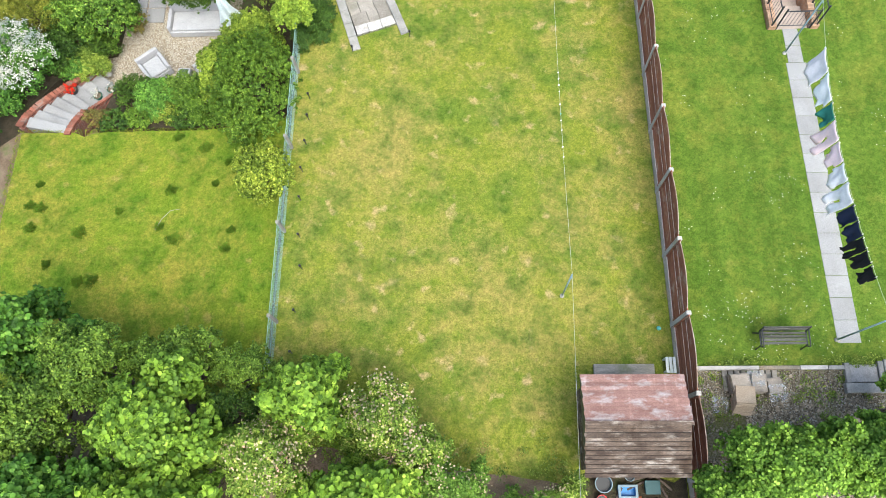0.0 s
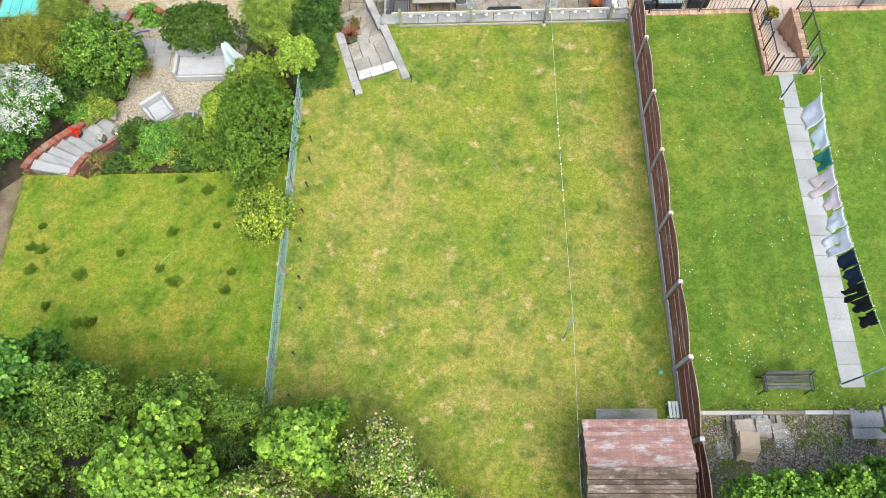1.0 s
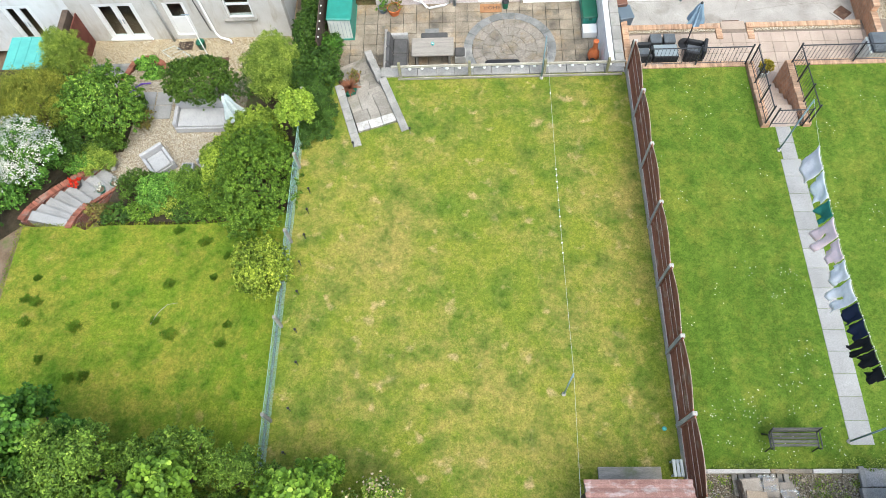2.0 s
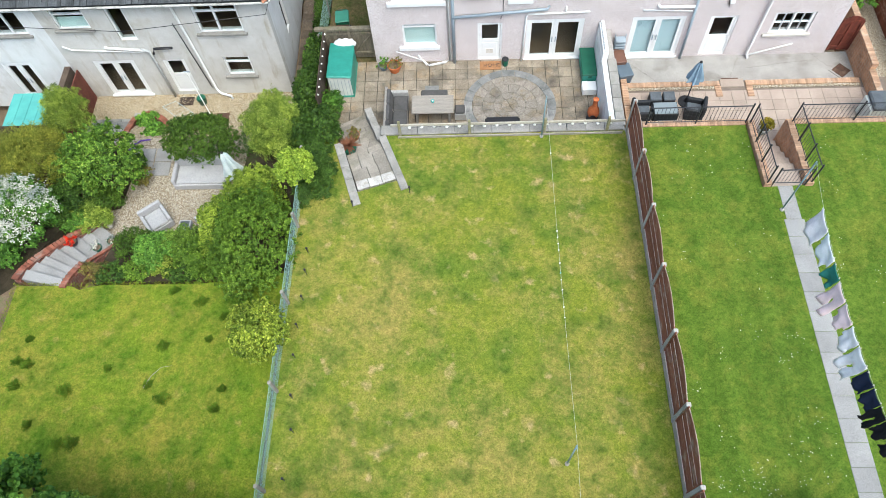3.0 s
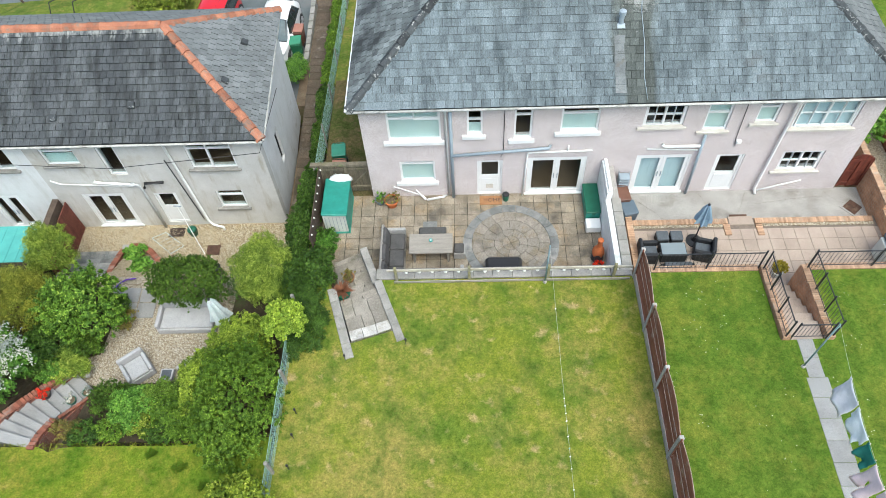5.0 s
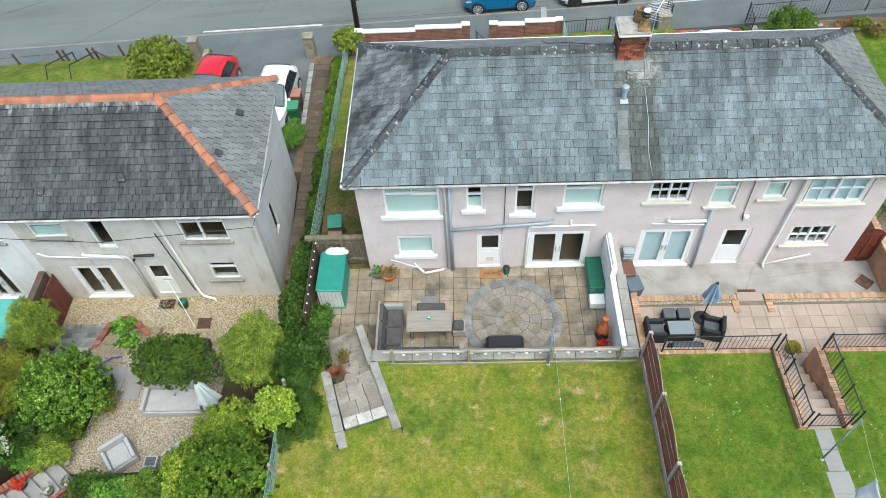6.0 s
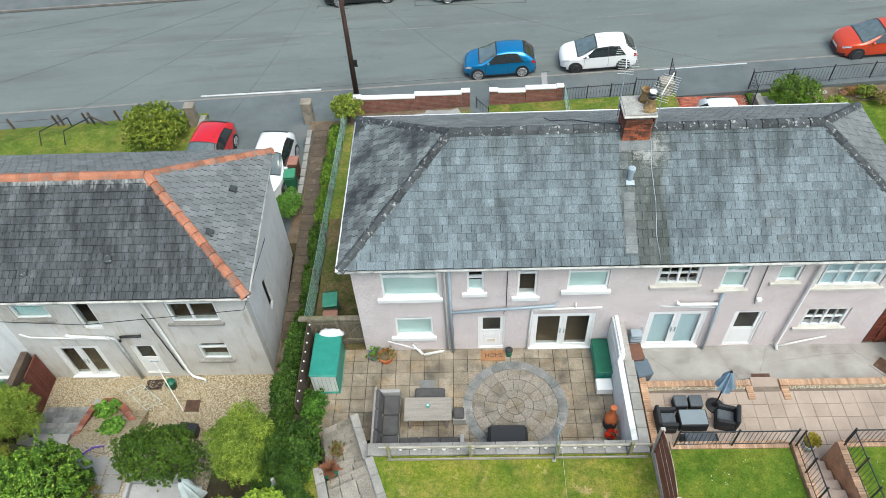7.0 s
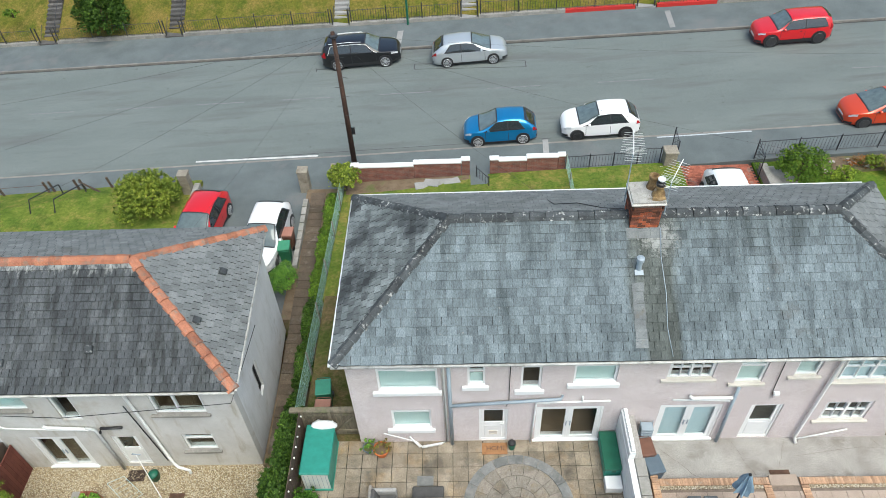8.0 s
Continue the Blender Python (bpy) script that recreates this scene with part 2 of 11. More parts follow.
def brick_mat(name, a, b, mortar, w=0.225, h=0.075, rot=False):
    m, nt, bsdf = nodes_of(name)
    geo = nt.nodes.new("ShaderNodeNewGeometry")
    sep = nt.nodes.new("ShaderNodeSeparateXYZ")
    nt.links.new(geo.outputs["Position"], sep.inputs[0])
    com = nt.nodes.new("ShaderNodeCombineXYZ")
    add = nt.nodes.new("ShaderNodeMath")
    nt.links.new(sep.outputs[0], add.inputs[0])
    nt.links.new(sep.outputs[1], add.inputs[1])
    nt.links.new(add.outputs[0], com.inputs[0])
    nt.links.new(sep.outputs[2], com.inputs[1])
    br = nt.nodes.new("ShaderNodeTexBrick")
    br.inputs["Scale"].default_value = 1.0
    br.inputs["Brick Width"].default_value, br.inputs["Row Height"].default_value = w, h
    br.inputs["Mortar Size"].default_value = 0.006
    br.inputs["Color1"].default_value, br.inputs["Color2"].default_value, br.inputs["Mortar"].default_value = rgb(a), rgb(b), rgb(mortar)
    nt.links.new(com.outputs[0], br.inputs["Vector"])
    col = mix(nt, 1.0, br.outputs["Color"], mix(nt, ramp(nt, noise_node(nt, 3.0, 5.0), 0.3, 0.7), (0.7, 0.7, 0.7), (1.2, 1.2, 1.2)), "MULTIPLY")
    nt.links.new(col, bsdf.inputs["Base Color"])
    bsdf.inputs["Roughness"].default_value = 0.9
    inv = nt.nodes.new("ShaderNodeMath")
    inv.operation = "SUBTRACT"
    inv.inputs[0].default_value = 1.0
    nt.links.new(br.outputs["Fac"], inv.inputs[1])
    bumped(nt, bsdf, inv.outputs[0], 0.6, 0.01)
    return m


M = {}
M["lawn"] = lawn_mat("dry_lawn", (0.174, 0.208, 0.028), (0.08, 0.146, 0.02), (0.276, 0.236, 0.068), (0.420, 0.307, 0.168), 0.72, 1.0)
M["lawn_left"] = lawn_mat("left_lawn", (0.149, 0.207, 0.020), (0.075, 0.154, 0.013), (0.234, 0.223, 0.037), (0.271, 0.226, 0.066), 0.72, 0.98)
M["lawn_right"] = lawn_mat("green_lawn", (0.096, 0.157, 0.021), (0.061, 0.118, 0.014), (0.158, 0.184, 0.030), (0.152, 0.178, 0.035), 0.76, 1.0, 0.05)
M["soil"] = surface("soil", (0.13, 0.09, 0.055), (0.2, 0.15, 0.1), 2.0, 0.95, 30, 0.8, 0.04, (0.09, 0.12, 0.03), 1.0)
# litter colour includes the shade under trees, shrubs and behind the shed
M["litter"] = surface("leaf_litter", (0.06, 0.045, 0.026), (0.03, 0.026, 0.014), 4.0, 0.95, 30, 0.8, 0.03, (0.05, 0.07, 0.02), 1.2)
M["verge"] = lawn_mat("verge_grass", (0.132, 0.167, 0.031), (0.079, 0.132, 0.022), (0.238, 0.194, 0.062), (0.194, 0.150, 0.062), 0.78, 0.98)
M["hill"] = lawn_mat("bank_grass", (0.107, 0.113, 0.019), (0.066, 0.090, 0.015), (0.172, 0.132, 0.039), (0.220, 0.167, 0.062), 0.72, 0.92)
M["bank_dry"] = lawn_mat("dry_strip_grass", (0.075, 0.092, 0.026), (0.053, 0.075, 0.019), (0.132, 0.101, 0.053), (0.150, 0.106, 0.066), 0.66, 0.86)
M["gravel"] = pebbled("gravel", [(0.42, 0.365, 0.27), (0.48, 0.43, 0.335), (0.35, 0.29, 0.2), (0.54, 0.5, 0.42), (0.27, 0.215, 0.145), (0.44, 0.385, 0.285)], 0.034, gap_tone=0.42)
M["gravel_yard"] = pebbled("golden_gravel", [(0.46, 0.385, 0.25), (0.53, 0.46, 0.33), (0.38, 0.3, 0.18), (0.6, 0.54, 0.42), (0.29, 0.22, 0.13), (0.48, 0.4, 0.27)], 0.036, gap_tone=0.45)
M["rubble"] = pebbled("rubble", [(0.21, 0.18, 0.125), (0.28, 0.245, 0.185), (0.15, 0.125, 0.085), (0.235, 0.2, 0.14), (0.38, 0.36, 0.31)], 0.03, stain=(0.17, 0.17, 0.06), depth=0.03)
M["pebbledash"] = pebbled("pink_pebbledash", [(0.65, 0.595, 0.605), (0.7, 0.65, 0.655), (0.56, 0.5, 0.515), (0.67, 0.615, 0.63), (0.74, 0.7, 0.7)], 0.022, depth=0.005, gap_tone=0.84)
M["render"] = surface("grey_render", (0.585, 0.58, 0.56), (0.485, 0.475, 0.448), 0.8, 0.9, 40, 0.3, 0.004, (0.42, 0.385, 0.33), 0.6, grainy=0.1, streak=((0.76, 0.71, 0.62), (2.2, 2.2, 0.4), 0.54, 0.7))
M["render_white"] = surface("white_render", (0.68, 0.69, 0.695), (0.61, 0.62, 0.62), 1.2, 0.9, 40, 0.3, 0.004, (0.5, 0.49, 0.46), 0.9, grainy=0.06, streak=((0.88, 0.87, 0.84), (2.5, 2.5, 0.35), 0.52, 0.68))
M["white_wall"] = surface("whitewash", (0.8, 0.81, 0.8), (0.7, 0.715, 0.71), 2.0, 0.9, 30, 0.4, 0.006, (0.5, 0.52, 0.5), 1.6, grainy=0.06)
M["upvc"] = paint("white_upvc", (0.77, 0.78, 0.78), 0.35, grime=0.06)
M["cream"] = surface("cream_sill", (0.6, 0.57, 0.52), (0.5, 0.47, 0.42), 3, 0.85, 50, 0.2, 0.004)
M["pipe_white"] = paint("white_pipe", (0.8, 0.81, 0.8), 0.4, grime=0.15)
M["pipe_dull"] = paint("dull_white_pipe", (0.5, 0.52, 0.52), 0.5, grime=0.3)
M["pipe_grey"] = paint("grey_pipe", (0.3, 0.36, 0.41), 0.45, grime=0.15)
M["black"] = paint("black_plastic", (0.02, 0.02, 0.022), 0.45)
M["dark_metal"] = paint("black_iron", (0.025, 0.027, 0.032), 0.5)
M["glass"] = glass_mat("window_glass")
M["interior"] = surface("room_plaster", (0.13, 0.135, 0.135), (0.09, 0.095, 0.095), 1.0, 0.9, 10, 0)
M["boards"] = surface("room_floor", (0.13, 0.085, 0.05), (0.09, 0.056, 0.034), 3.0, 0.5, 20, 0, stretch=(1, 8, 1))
M["blind"] = surface("pale_blind", (0.58, 0.68, 0.65), (0.64, 0.72, 0.69), 3.0, 0.9, 40, 0.1, grainy=0.04)
M["curtain"] = surface("pale_curtain", (0.52, 0.63, 0.68), (0.6, 0.68, 0.72), 3.0, 0.9, 30, 0.1, grainy=0.04)
for nm, isl in (("slate", False), ("slate_joined", True)):
    M[nm] = surface(nm, (0.168, 0.202, 0.218), (0.112, 0.136, 0.148), 0.9, 0.62, 26, 0.4, 0.008, (0.1, 0.095, 0.085), 0.55, 0.34, 0.66, 0.62, 0.8, 0.34, 0.19, isl, stretch=(1.5, 0.6, 0.6), streak=((0.55, 0.56, 0.55), (3.2, 0.5, 0.5), 0.45, 0.68), band=4.8, spec=0.12, sooty=6.84)
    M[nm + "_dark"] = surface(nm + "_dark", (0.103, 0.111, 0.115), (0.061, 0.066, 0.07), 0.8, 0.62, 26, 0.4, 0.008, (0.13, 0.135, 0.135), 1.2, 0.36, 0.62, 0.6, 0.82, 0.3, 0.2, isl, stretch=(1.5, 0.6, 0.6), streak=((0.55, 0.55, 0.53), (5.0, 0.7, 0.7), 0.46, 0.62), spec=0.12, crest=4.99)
    M[nm + "_worn"] = surface(nm + "_worn", (0.2, 0.222, 0.22), (0.115, 0.128, 0.128), 1.1, 0.62, 26, 0.4, 0.008, (0.055, 0.06, 0.061), 0.6, 0.38, 0.62, 0.5, 0.62, 0.28, 0.3, isl, spec=0.12)
    M[nm + "_mid"] = surface(nm + "_mid", (0.185, 0.196, 0.196), (0.137, 0.147, 0.148), 1.2, 0.62, 26, 0.4, 0.008, (0.1, 0.1, 0.095), 0.8, 0.36, 0.64, 0.58, 0.78, 0.22, 0.16, isl, spec=0.12)
# near-black edge faces stand in for the shadow line under each course
M["slate_edge"] = surface("slate_edge_shade", (0.034, 0.037, 0.039), (0.02, 0.022, 0.024), 6, 0.8, 30, 0.2)
M["slate_under"] = surface("slate_joint", (0.03, 0.032, 0.035), (0.02, 0.022, 0.024), 2, 0.9, 30, 0.2)
M["ridge_grey"] = surface("grey_ridge", (0.07, 0.078, 0.082), (0.036, 0.04, 0.043), 2.5, 0.8, 30, 0.5, 0.01, (0.36, 0.37, 0.35), 7.0, stain_lo=0.57, stain_hi=0.66, pieces=0.3)
M["ridge_red"] = surface("terracotta_ridge", (0.39, 0.165, 0.095), (0.27, 0.11, 0.068), 2.6, 0.85, 30, 0.5, 0.01, (0.2, 0.16, 0.13), 4.0, stain_lo=0.52, stain_hi=0.68, pieces=0.24)
M["slab"] = surface("paving_slab", (0.3, 0.258, 0.2), (0.18, 0.15, 0.112), 1.6, 0.9, 30, 0.5, 0.006, (0.095, 0.088, 0.072), 1.3, stain_lo=0.5, stain_hi=0.7, grainy=0.4, pieces=0.16, streak=((1.16, 1.0, 0.78), (0.9, 0.9, 0.9), 0.52, 0.68))
M["slab_circle"] = surface("circle_paving_stone", (0.255, 0.232, 0.198), (0.185, 0.166, 0.14), 1.6, 0.9, 30, 0.5, 0.006, (0.115, 0.103, 0.086), 1.4, stain_lo=0.52, stain_hi=0.72, grainy=0.35, pieces=0.12, streak=((1.06, 0.96, 0.78), (1.6, 1.6, 1.6), 0.5, 0.66))
M["slab_dark"] = surface("grey_paving_stone", (0.215, 0.22, 0.215), (0.125, 0.13, 0.13), 2.0, 0.9, 45, 0.4, 0.005, (0.3, 0.29, 0.27), 1.2, pieces=0.16)
M["slab_pink"] = surface("buff_paving_tile", (0.4, 0.325, 0.268), (0.32, 0.258, 0.214), 1.2, 0.85, 40, 0.3, 0.004, (0.34, 0.28, 0.23), 0.8, pieces=0.07)
M["slab_grey"] = surface("grey_path_slab", (0.3, 0.297, 0.288), (0.24, 0.236, 0.228), 1.2, 0.9, 40, 0.3, 0.005, (0.28, 0.28, 0.27), 1.0, pieces=0.1)
M["slab_brown"] = surface("mossy_brown_slab", (0.118, 0.09, 0.066), (0.075, 0.06, 0.043), 2.0, 0.92, 30, 0.5, 0.006, (0.2, 0.17, 0.14), 2.0, grainy=0.35, pieces=0.22)
M["joint"] = surface("joint_mortar", (0.045, 0.04, 0.032), (0.03, 0.03, 0.02), 3, 0.95, 40, 0.5, 0.01)
M["concrete"] = surface("old_concrete", (0.36, 0.345, 0.325), (0.26, 0.247, 0.23), 1.3, 0.92, 30, 0.5, 0.008, (0.2, 0.185, 0.165), 1.1, grainy=0.3)
M["coping"] = surface("coping_stone", (0.31, 0.295, 0.27), (0.22, 0.212, 0.192), 2.0, 0.92, 35, 0.5, 0.008, (0.2, 0.2, 0.17), 1.6, pieces=0.12)
M["post_concrete"] = surface("concrete_post", (0.44, 0.42, 0.39), (0.35, 0.33, 0.3), 2.0, 0.92, 40, 0.5, 0.006, pieces=0.1)
M["asphalt"] = surface("road_asphalt", (0.157, 0.178, 0.17), (0.13, 0.149, 0.143), 0.5, 0.9, 50, 0.4, 0.006, (0.115, 0.122, 0.118), 1.0, stain_lo=0.5, stain_hi=0.7, grainy=0.24, stretch=(0.35, 1.0, 1.0), stain_way=(0.12, 1.1, 1.0), streak=((0.72, 0.71, 0.69), (2.2, 3.5, 3.0), 0.63, 0.72))
M["pavement"] = surface("pavement_asphalt", (0.13, 0.148, 0.15), (0.1, 0.116, 0.118), 0.7, 0.92, 60, 0.5, 0.006, (0.15, 0.15, 0.15), 0.4, grainy=0.18)
M["kerb"] = surface("kerb_stone", (0.25, 0.235, 0.21), (0.17, 0.16, 0.145), 2, 0.9, 40, 0.4, pieces=0.15)
M["line"] = surface("road_paint", (0.62, 0.62, 0.6), (0.45, 0.45, 0.44), 5, 0.8, 40, 0.2)
M["line_worn"] = surface("worn_road_paint", (0.2, 0.205, 0.21), (0.14, 0.147, 0.152), 4, 0.9, 40, 0.2)
M["brick_orange"] = surface("orange_brick", (0.46, 0.3, 0.195), (0.36, 0.225, 0.145), 4, 0.9, 50, 0.4, 0.006, (0.4, 0.34, 0.27), 2.5, pieces=0.22)
M["brick_red_j"] = surface("red_brick_joined", (0.36, 0.12, 0.075), (0.26, 0.085, 0.055), 4, 0.9, 50, 0.4, 0.006, (0.22, 0.18, 0.15), 2.5, pieces=0.25, island=True)
M["brick_red"] = brick_mat("red_brickwork", (0.26, 0.1, 0.07), (0.19, 0.075, 0.055), (0.24, 0.21, 0.19))
M["brick_buff"] = brick_mat("buff_brickwork", (0.5, 0.28, 0.155), (0.42, 0.22, 0.12), (0.44, 0.35, 0.26))
M["fence"] = surface("brown_fence_board", (0.29, 0.112, 0.068), (0.2, 0.075, 0.046), 2.5, 0.85, 30, 0.5, 0.006, (0.36, 0.25, 0.19), 2.0, stretch=(6, 0.6, 6), pieces=0.18)
M["gravel_board"] = surface("pinkish_concrete_board", (0.5, 0.43, 0.37), (0.4, 0.34, 0.29), 1.5, 0.92, 40, 0.4, 0.005, (0.34, 0.3, 0.25), 1.8)
M["fence_edge"] = surface("bare_wood_edge", (0.46, 0.38, 0.32), (0.26, 0.16, 0.115), 4, 0.9, 30, 0.4, 0.005)
M["wood_grey"] = surface("weathered_wood", (0.3, 0.275, 0.235), (0.21, 0.195, 0.16), 3, 0.9, 25, 0.5, 0.006, (0.16, 0.17, 0.1), 2.0, stretch=(0.5, 3, 3), pieces=0.15)
M["wood_old"] = surface("old_brown_green_wood", (0.19, 0.165, 0.12), (0.12, 0.105, 0.075), 3, 0.9, 25, 0.5, 0.006, (0.12, 0.13, 0.06), 1.6, stretch=(3, 3, 0.5), pieces=0.2)
M["wood_dark"] = surface("dark_stained_wood", (0.1, 0.075, 0.055), (0.07, 0.05, 0.04), 3, 0.85, 25, 0.5, 0.006, pieces=0.15)
M["green"] = paint("green_plastic", (0.035, 0.26, 0.2), 0.45, grime=0.25)
M["green_dark"] = paint("dark_green_plastic", (0.012, 0.12, 0.07), 0.45, grime=0.2)
M["teal"] = surface("turquoise_sheet", (0.105, 0.4, 0.365), (0.085, 0.335, 0.31), 2, 0.6, 30, 0.1, grainy=0.05)
M["plastic_pale"] = paint("pale_plastic", (0.62, 0.66, 0.62), 0.5, grime=0.15)
M["brown_plastic"] = paint("brown_plastic", (0.16, 0.075, 0.05), 0.5, grime=0.2)
M["rust"] = surface("rusty_iron", (0.11, 0.06, 0.04), (0.07, 0.042, 0.03), 6, 0.9, 60, 0.5, 0.004, (0.16, 0.11, 0.08), 5.0)
M["grey_plastic"] = paint("grey_plastic", (0.11, 0.15, 0.19), 0.5, grime=0.2)


# ---- building blocks ----
ORIGIN = {}


def thing(name, loc, label, category, group="", kind=""):
    e = new(name)
    e.location = loc
    e.empty_display_size = 0.2
    ORIGIN[e.name] = Vector(loc)
    return tagged(e, label, category, group, kind)


def part(name, bm, material, parent=None, label="", smooth=False, kind=""):
    """Links a bmesh, built in place in the world, as one mesh under a thing or part, or (no parent) as a thing of its own."""
    if parent is not None:
        o = ORIGIN[parent.name]
    else:
        xs = [v.co for v in bm.verts]
        o = Vector(((min(v.x for v in xs) + max(v.x for v in xs)) / 2, (min(v.y for v in xs) + max(v.y for v in xs)) / 2, min(v.z for v in xs)))
    bmesh.ops.translate(bm, verts=bm.verts, vec=-o)
    me = bpy.data.meshes.new(name)
    bm.to_mesh(me)
    bm.free()
    if smooth:
        me.polygons.foreach_set("use_smooth", [True] * len(me.polygons))
    ob = new(name, me)
    for m in material if isinstance(material, (list, tuple)) else [material]:
        me.materials.append(m)
    if parent is not None:
        ob.parent = parent
    else:
        ob.location = o
    ORIGIN[ob.name] = o
    return tagged(ob, label, "", "", kind)


def lone(name, bm, material, label, category, group="", kind="", smooth=False):
    return tagged(part(name, bm, material, None, "", smooth), label, category, group, kind)


def piece(name, mesh, matrix, parent):
    """One of many alike pieces, on a mesh that they share, at its place in the world."""
    ob = new(name, mesh)
    ob.parent = parent
    ob.matrix_basis = Matrix.Translation(-ORIGIN[parent.name]) @ matrix
    return ob


def B():
    return bmesh.new()


def box(bm, x0, x1, y0, y1, z0, z1, m=None, bevel=0.0):
    vs = [bm.verts.new((x, y, z)) for z in (z0, z1) for y in (y0, y1) for x in (x0, x1)]
    if m is not None:
        for v in vs:
            v.co = m @ v.co
    fs = [bm.faces.new([vs[i] for i in f]) for f in ((0, 2, 3, 1), (4, 5, 7, 6), (0, 1, 5, 4), (1, 3, 7, 5), (3, 2, 6, 7), (2, 0, 4, 6))]
    if bevel:
        es = list({e for f in fs for e in f.edges})
        bmesh.ops.bevel(bm, geom=es, offset=bevel, segments=1, profile=0.5, affect="EDGES")
    return bm


def prism(bm, poly, top, bottom):
    """A flat polygon with thickness; top and bottom are heights or functions of x and y."""
    t = top if callable(top) else (lambda x, y: top)
    b = bottom if callable(bottom) else (lambda x, y: bottom)
    up = [bm.verts.new((x, y, t(x, y))) for x, y in poly]
    dn = [bm.verts.new((x, y, b(x, y))) for x, y in poly]
    n = len(poly)
    bm.faces.new(up)
    bm.faces.new(dn[::-1])
    for i in range(n):
        j = (i + 1) % n
        bm.faces.new((up[j], up[i], dn[i], dn[j]))
    bmesh.ops.recalc_face_normals(bm, faces=bm.faces)
    return bm


def tube(bm, pts, r, n=8, r1=None, caps=True):
    """A round bar along a line of points, tapering from r to r1."""
    pts = [Vector(p) for p in pts]
    r1 = r if r1 is None else r1
    rings = []
    for i, p in enumerate(pts):
        a, b = pts[max(0, i - 1)], pts[min(len(pts) - 1, i + 1)]
        d = (b - a).normalized()
        s = Vector((0, 0, 1)) if abs(d.z) < 0.9 else Vector((1, 0, 0))
        u = d.cross(s).normalized()
        w = u.cross(d)
        rr = r + (r1 - r) * i / max(1, len(pts) - 1)
        rings.append([bm.verts.new(p + (u * math.cos(k * 2 * math.pi / n) + w * math.sin(k * 2 * math.pi / n)) * rr) for k in range(n)])
    for a, b in zip(rings, rings[1:]):
        for k in range(n):
            bm.faces.new((a[k], a[(k + 1) % n], b[(k + 1) % n], b[k]))
    if caps:
        bm.faces.new(rings[0][::-1])
        bm.faces.new(rings[-1])
    return bm


def turned(bm, profile, at=(0, 0, 0), n=20, m=None):
    """A turned body: (radius, height) pairs round a vertical axis."""
    rings = []
    for r, z in profile:
        ring = []
        for k in range(n):
            v = Vector((at[0] + r * math.cos(k * 2 * math.pi / n), at[1] + r * math.sin(k * 2 * math.pi / n), at[2] + z))
            ring.append(bm.verts.new(m @ v if m is not None else v))
        rings.append(ring)
    for a, b in zip(rings, rings[1:]):
        for k in range(n):
            bm.faces.new((a[k], a[(k + 1) % n], b[(k + 1) % n], b[k]))
    bm.faces.new(rings[0][::-1])
    bm.faces.new(rings[-1])
    return bm


def array_mesh(name, verts, faces_n, idx, materials):
    """A mesh from arrays: idx holds the corners of faces with faces_n corners each."""
    me = bpy.data.meshes.new(name)
    nf = len(idx) // faces_n
    me.vertices.add(len(verts))
    me.vertices.foreach_set("co", np.asarray(verts, dtype=np.float32).ravel())
    me.loops.add(len(idx))
    me.loops.foreach_set("vertex_index", np.asarray(idx, dtype=np.int32))
    me.polygons.add(nf)
    me.polygons.foreach_set("loop_start", np.arange(0, nf * faces_n, faces_n, dtype=np.int32))
    me.update(calc_edges=True)
    for m in materials:
        me.materials.append(m)
    return me


def LAWN(x, y):
    return 1.45 + 0.045 * (15.3 - y)


def LEFT(x, y):
    s = min(1.0, max(0.0, (x + 9.0) / 3.2))
    s = s * s * (3 - 2 * s)
    low = 1.02 + 0.045 * (10.3 - y)
    return low + (LAWN(x, y) - low) * s


def ROAD(x, y):
    return -1.3 + 0.06 * x

# ---- ground ----
def ground_height(x, y):
    keys = ((-400, 14.0), (-60, 3.4), (-10, 1.6), (8, 0.45), (13, -0.4), (15.5, -2.5), (27, -2.7), (34, -2.3), (47, -1.9), (52, -1.8), (60, 0.6), (75, 5.0), (400, 40.0))
    z = keys[-1][1]
    for (a, za), (b, zb) in zip(keys, keys[1:]):
        if y <= b:
            k = max(0.0, (y - a) / (b - a))
            z = za + (zb - za) * k
            break
    xx = max(-40.0, min(40.0, x))
    return z + 0.06 * xx * min(1.0, max(0.0, (y - 20) / 14.0))


bm = B()
xs = [-600, -300, -150, -80] + [-50 + 5 * i for i in range(21)] + [80, 150, 300, 600]
ys = [-600, -300, -150, -60, -30, -10, 0, 4, 8, 10.5, 13, 14.2, 15.5, 18, 21, 24, 27, 30, 34, 38, 42, 47, 52, 56, 60, 67, 75, 110, 200, 400, 800]
grid = [[bm.verts.new((x, y, ground_height(x, y))) for x in xs] for y in ys]
for j in range(len(ys) - 1):
    for i in range(len(xs) - 1):
        bm.faces.new((grid[j][i], grid[j][i + 1], grid[j + 1][i + 1], grid[j + 1][i]))
lone("ground", bm, M["soil"], "bare soil and rough grass of the hillside", "ground", kind="structure")


# ---- lawns ----
bm = B()
prism(bm, [(-5.82, -9), (4.62, -9), (4.62, 15.3), (-2.9, 15.3), (-3.35, 15.3), (-2.58, 13.35), (-2.74, 13.48), (-3.98, 13.06), (-4.1, 13.2), (-4.76, 15.1), (-5.5, 16.2), (-5.82, 16.2)], LAWN, lambda x, y: LAWN(x, y) - 0.35)
lone("lawn_middle", bm, M["lawn"], "worn lawn with dry yellow patches sloping down to a patio", "lawn", kind="structure")

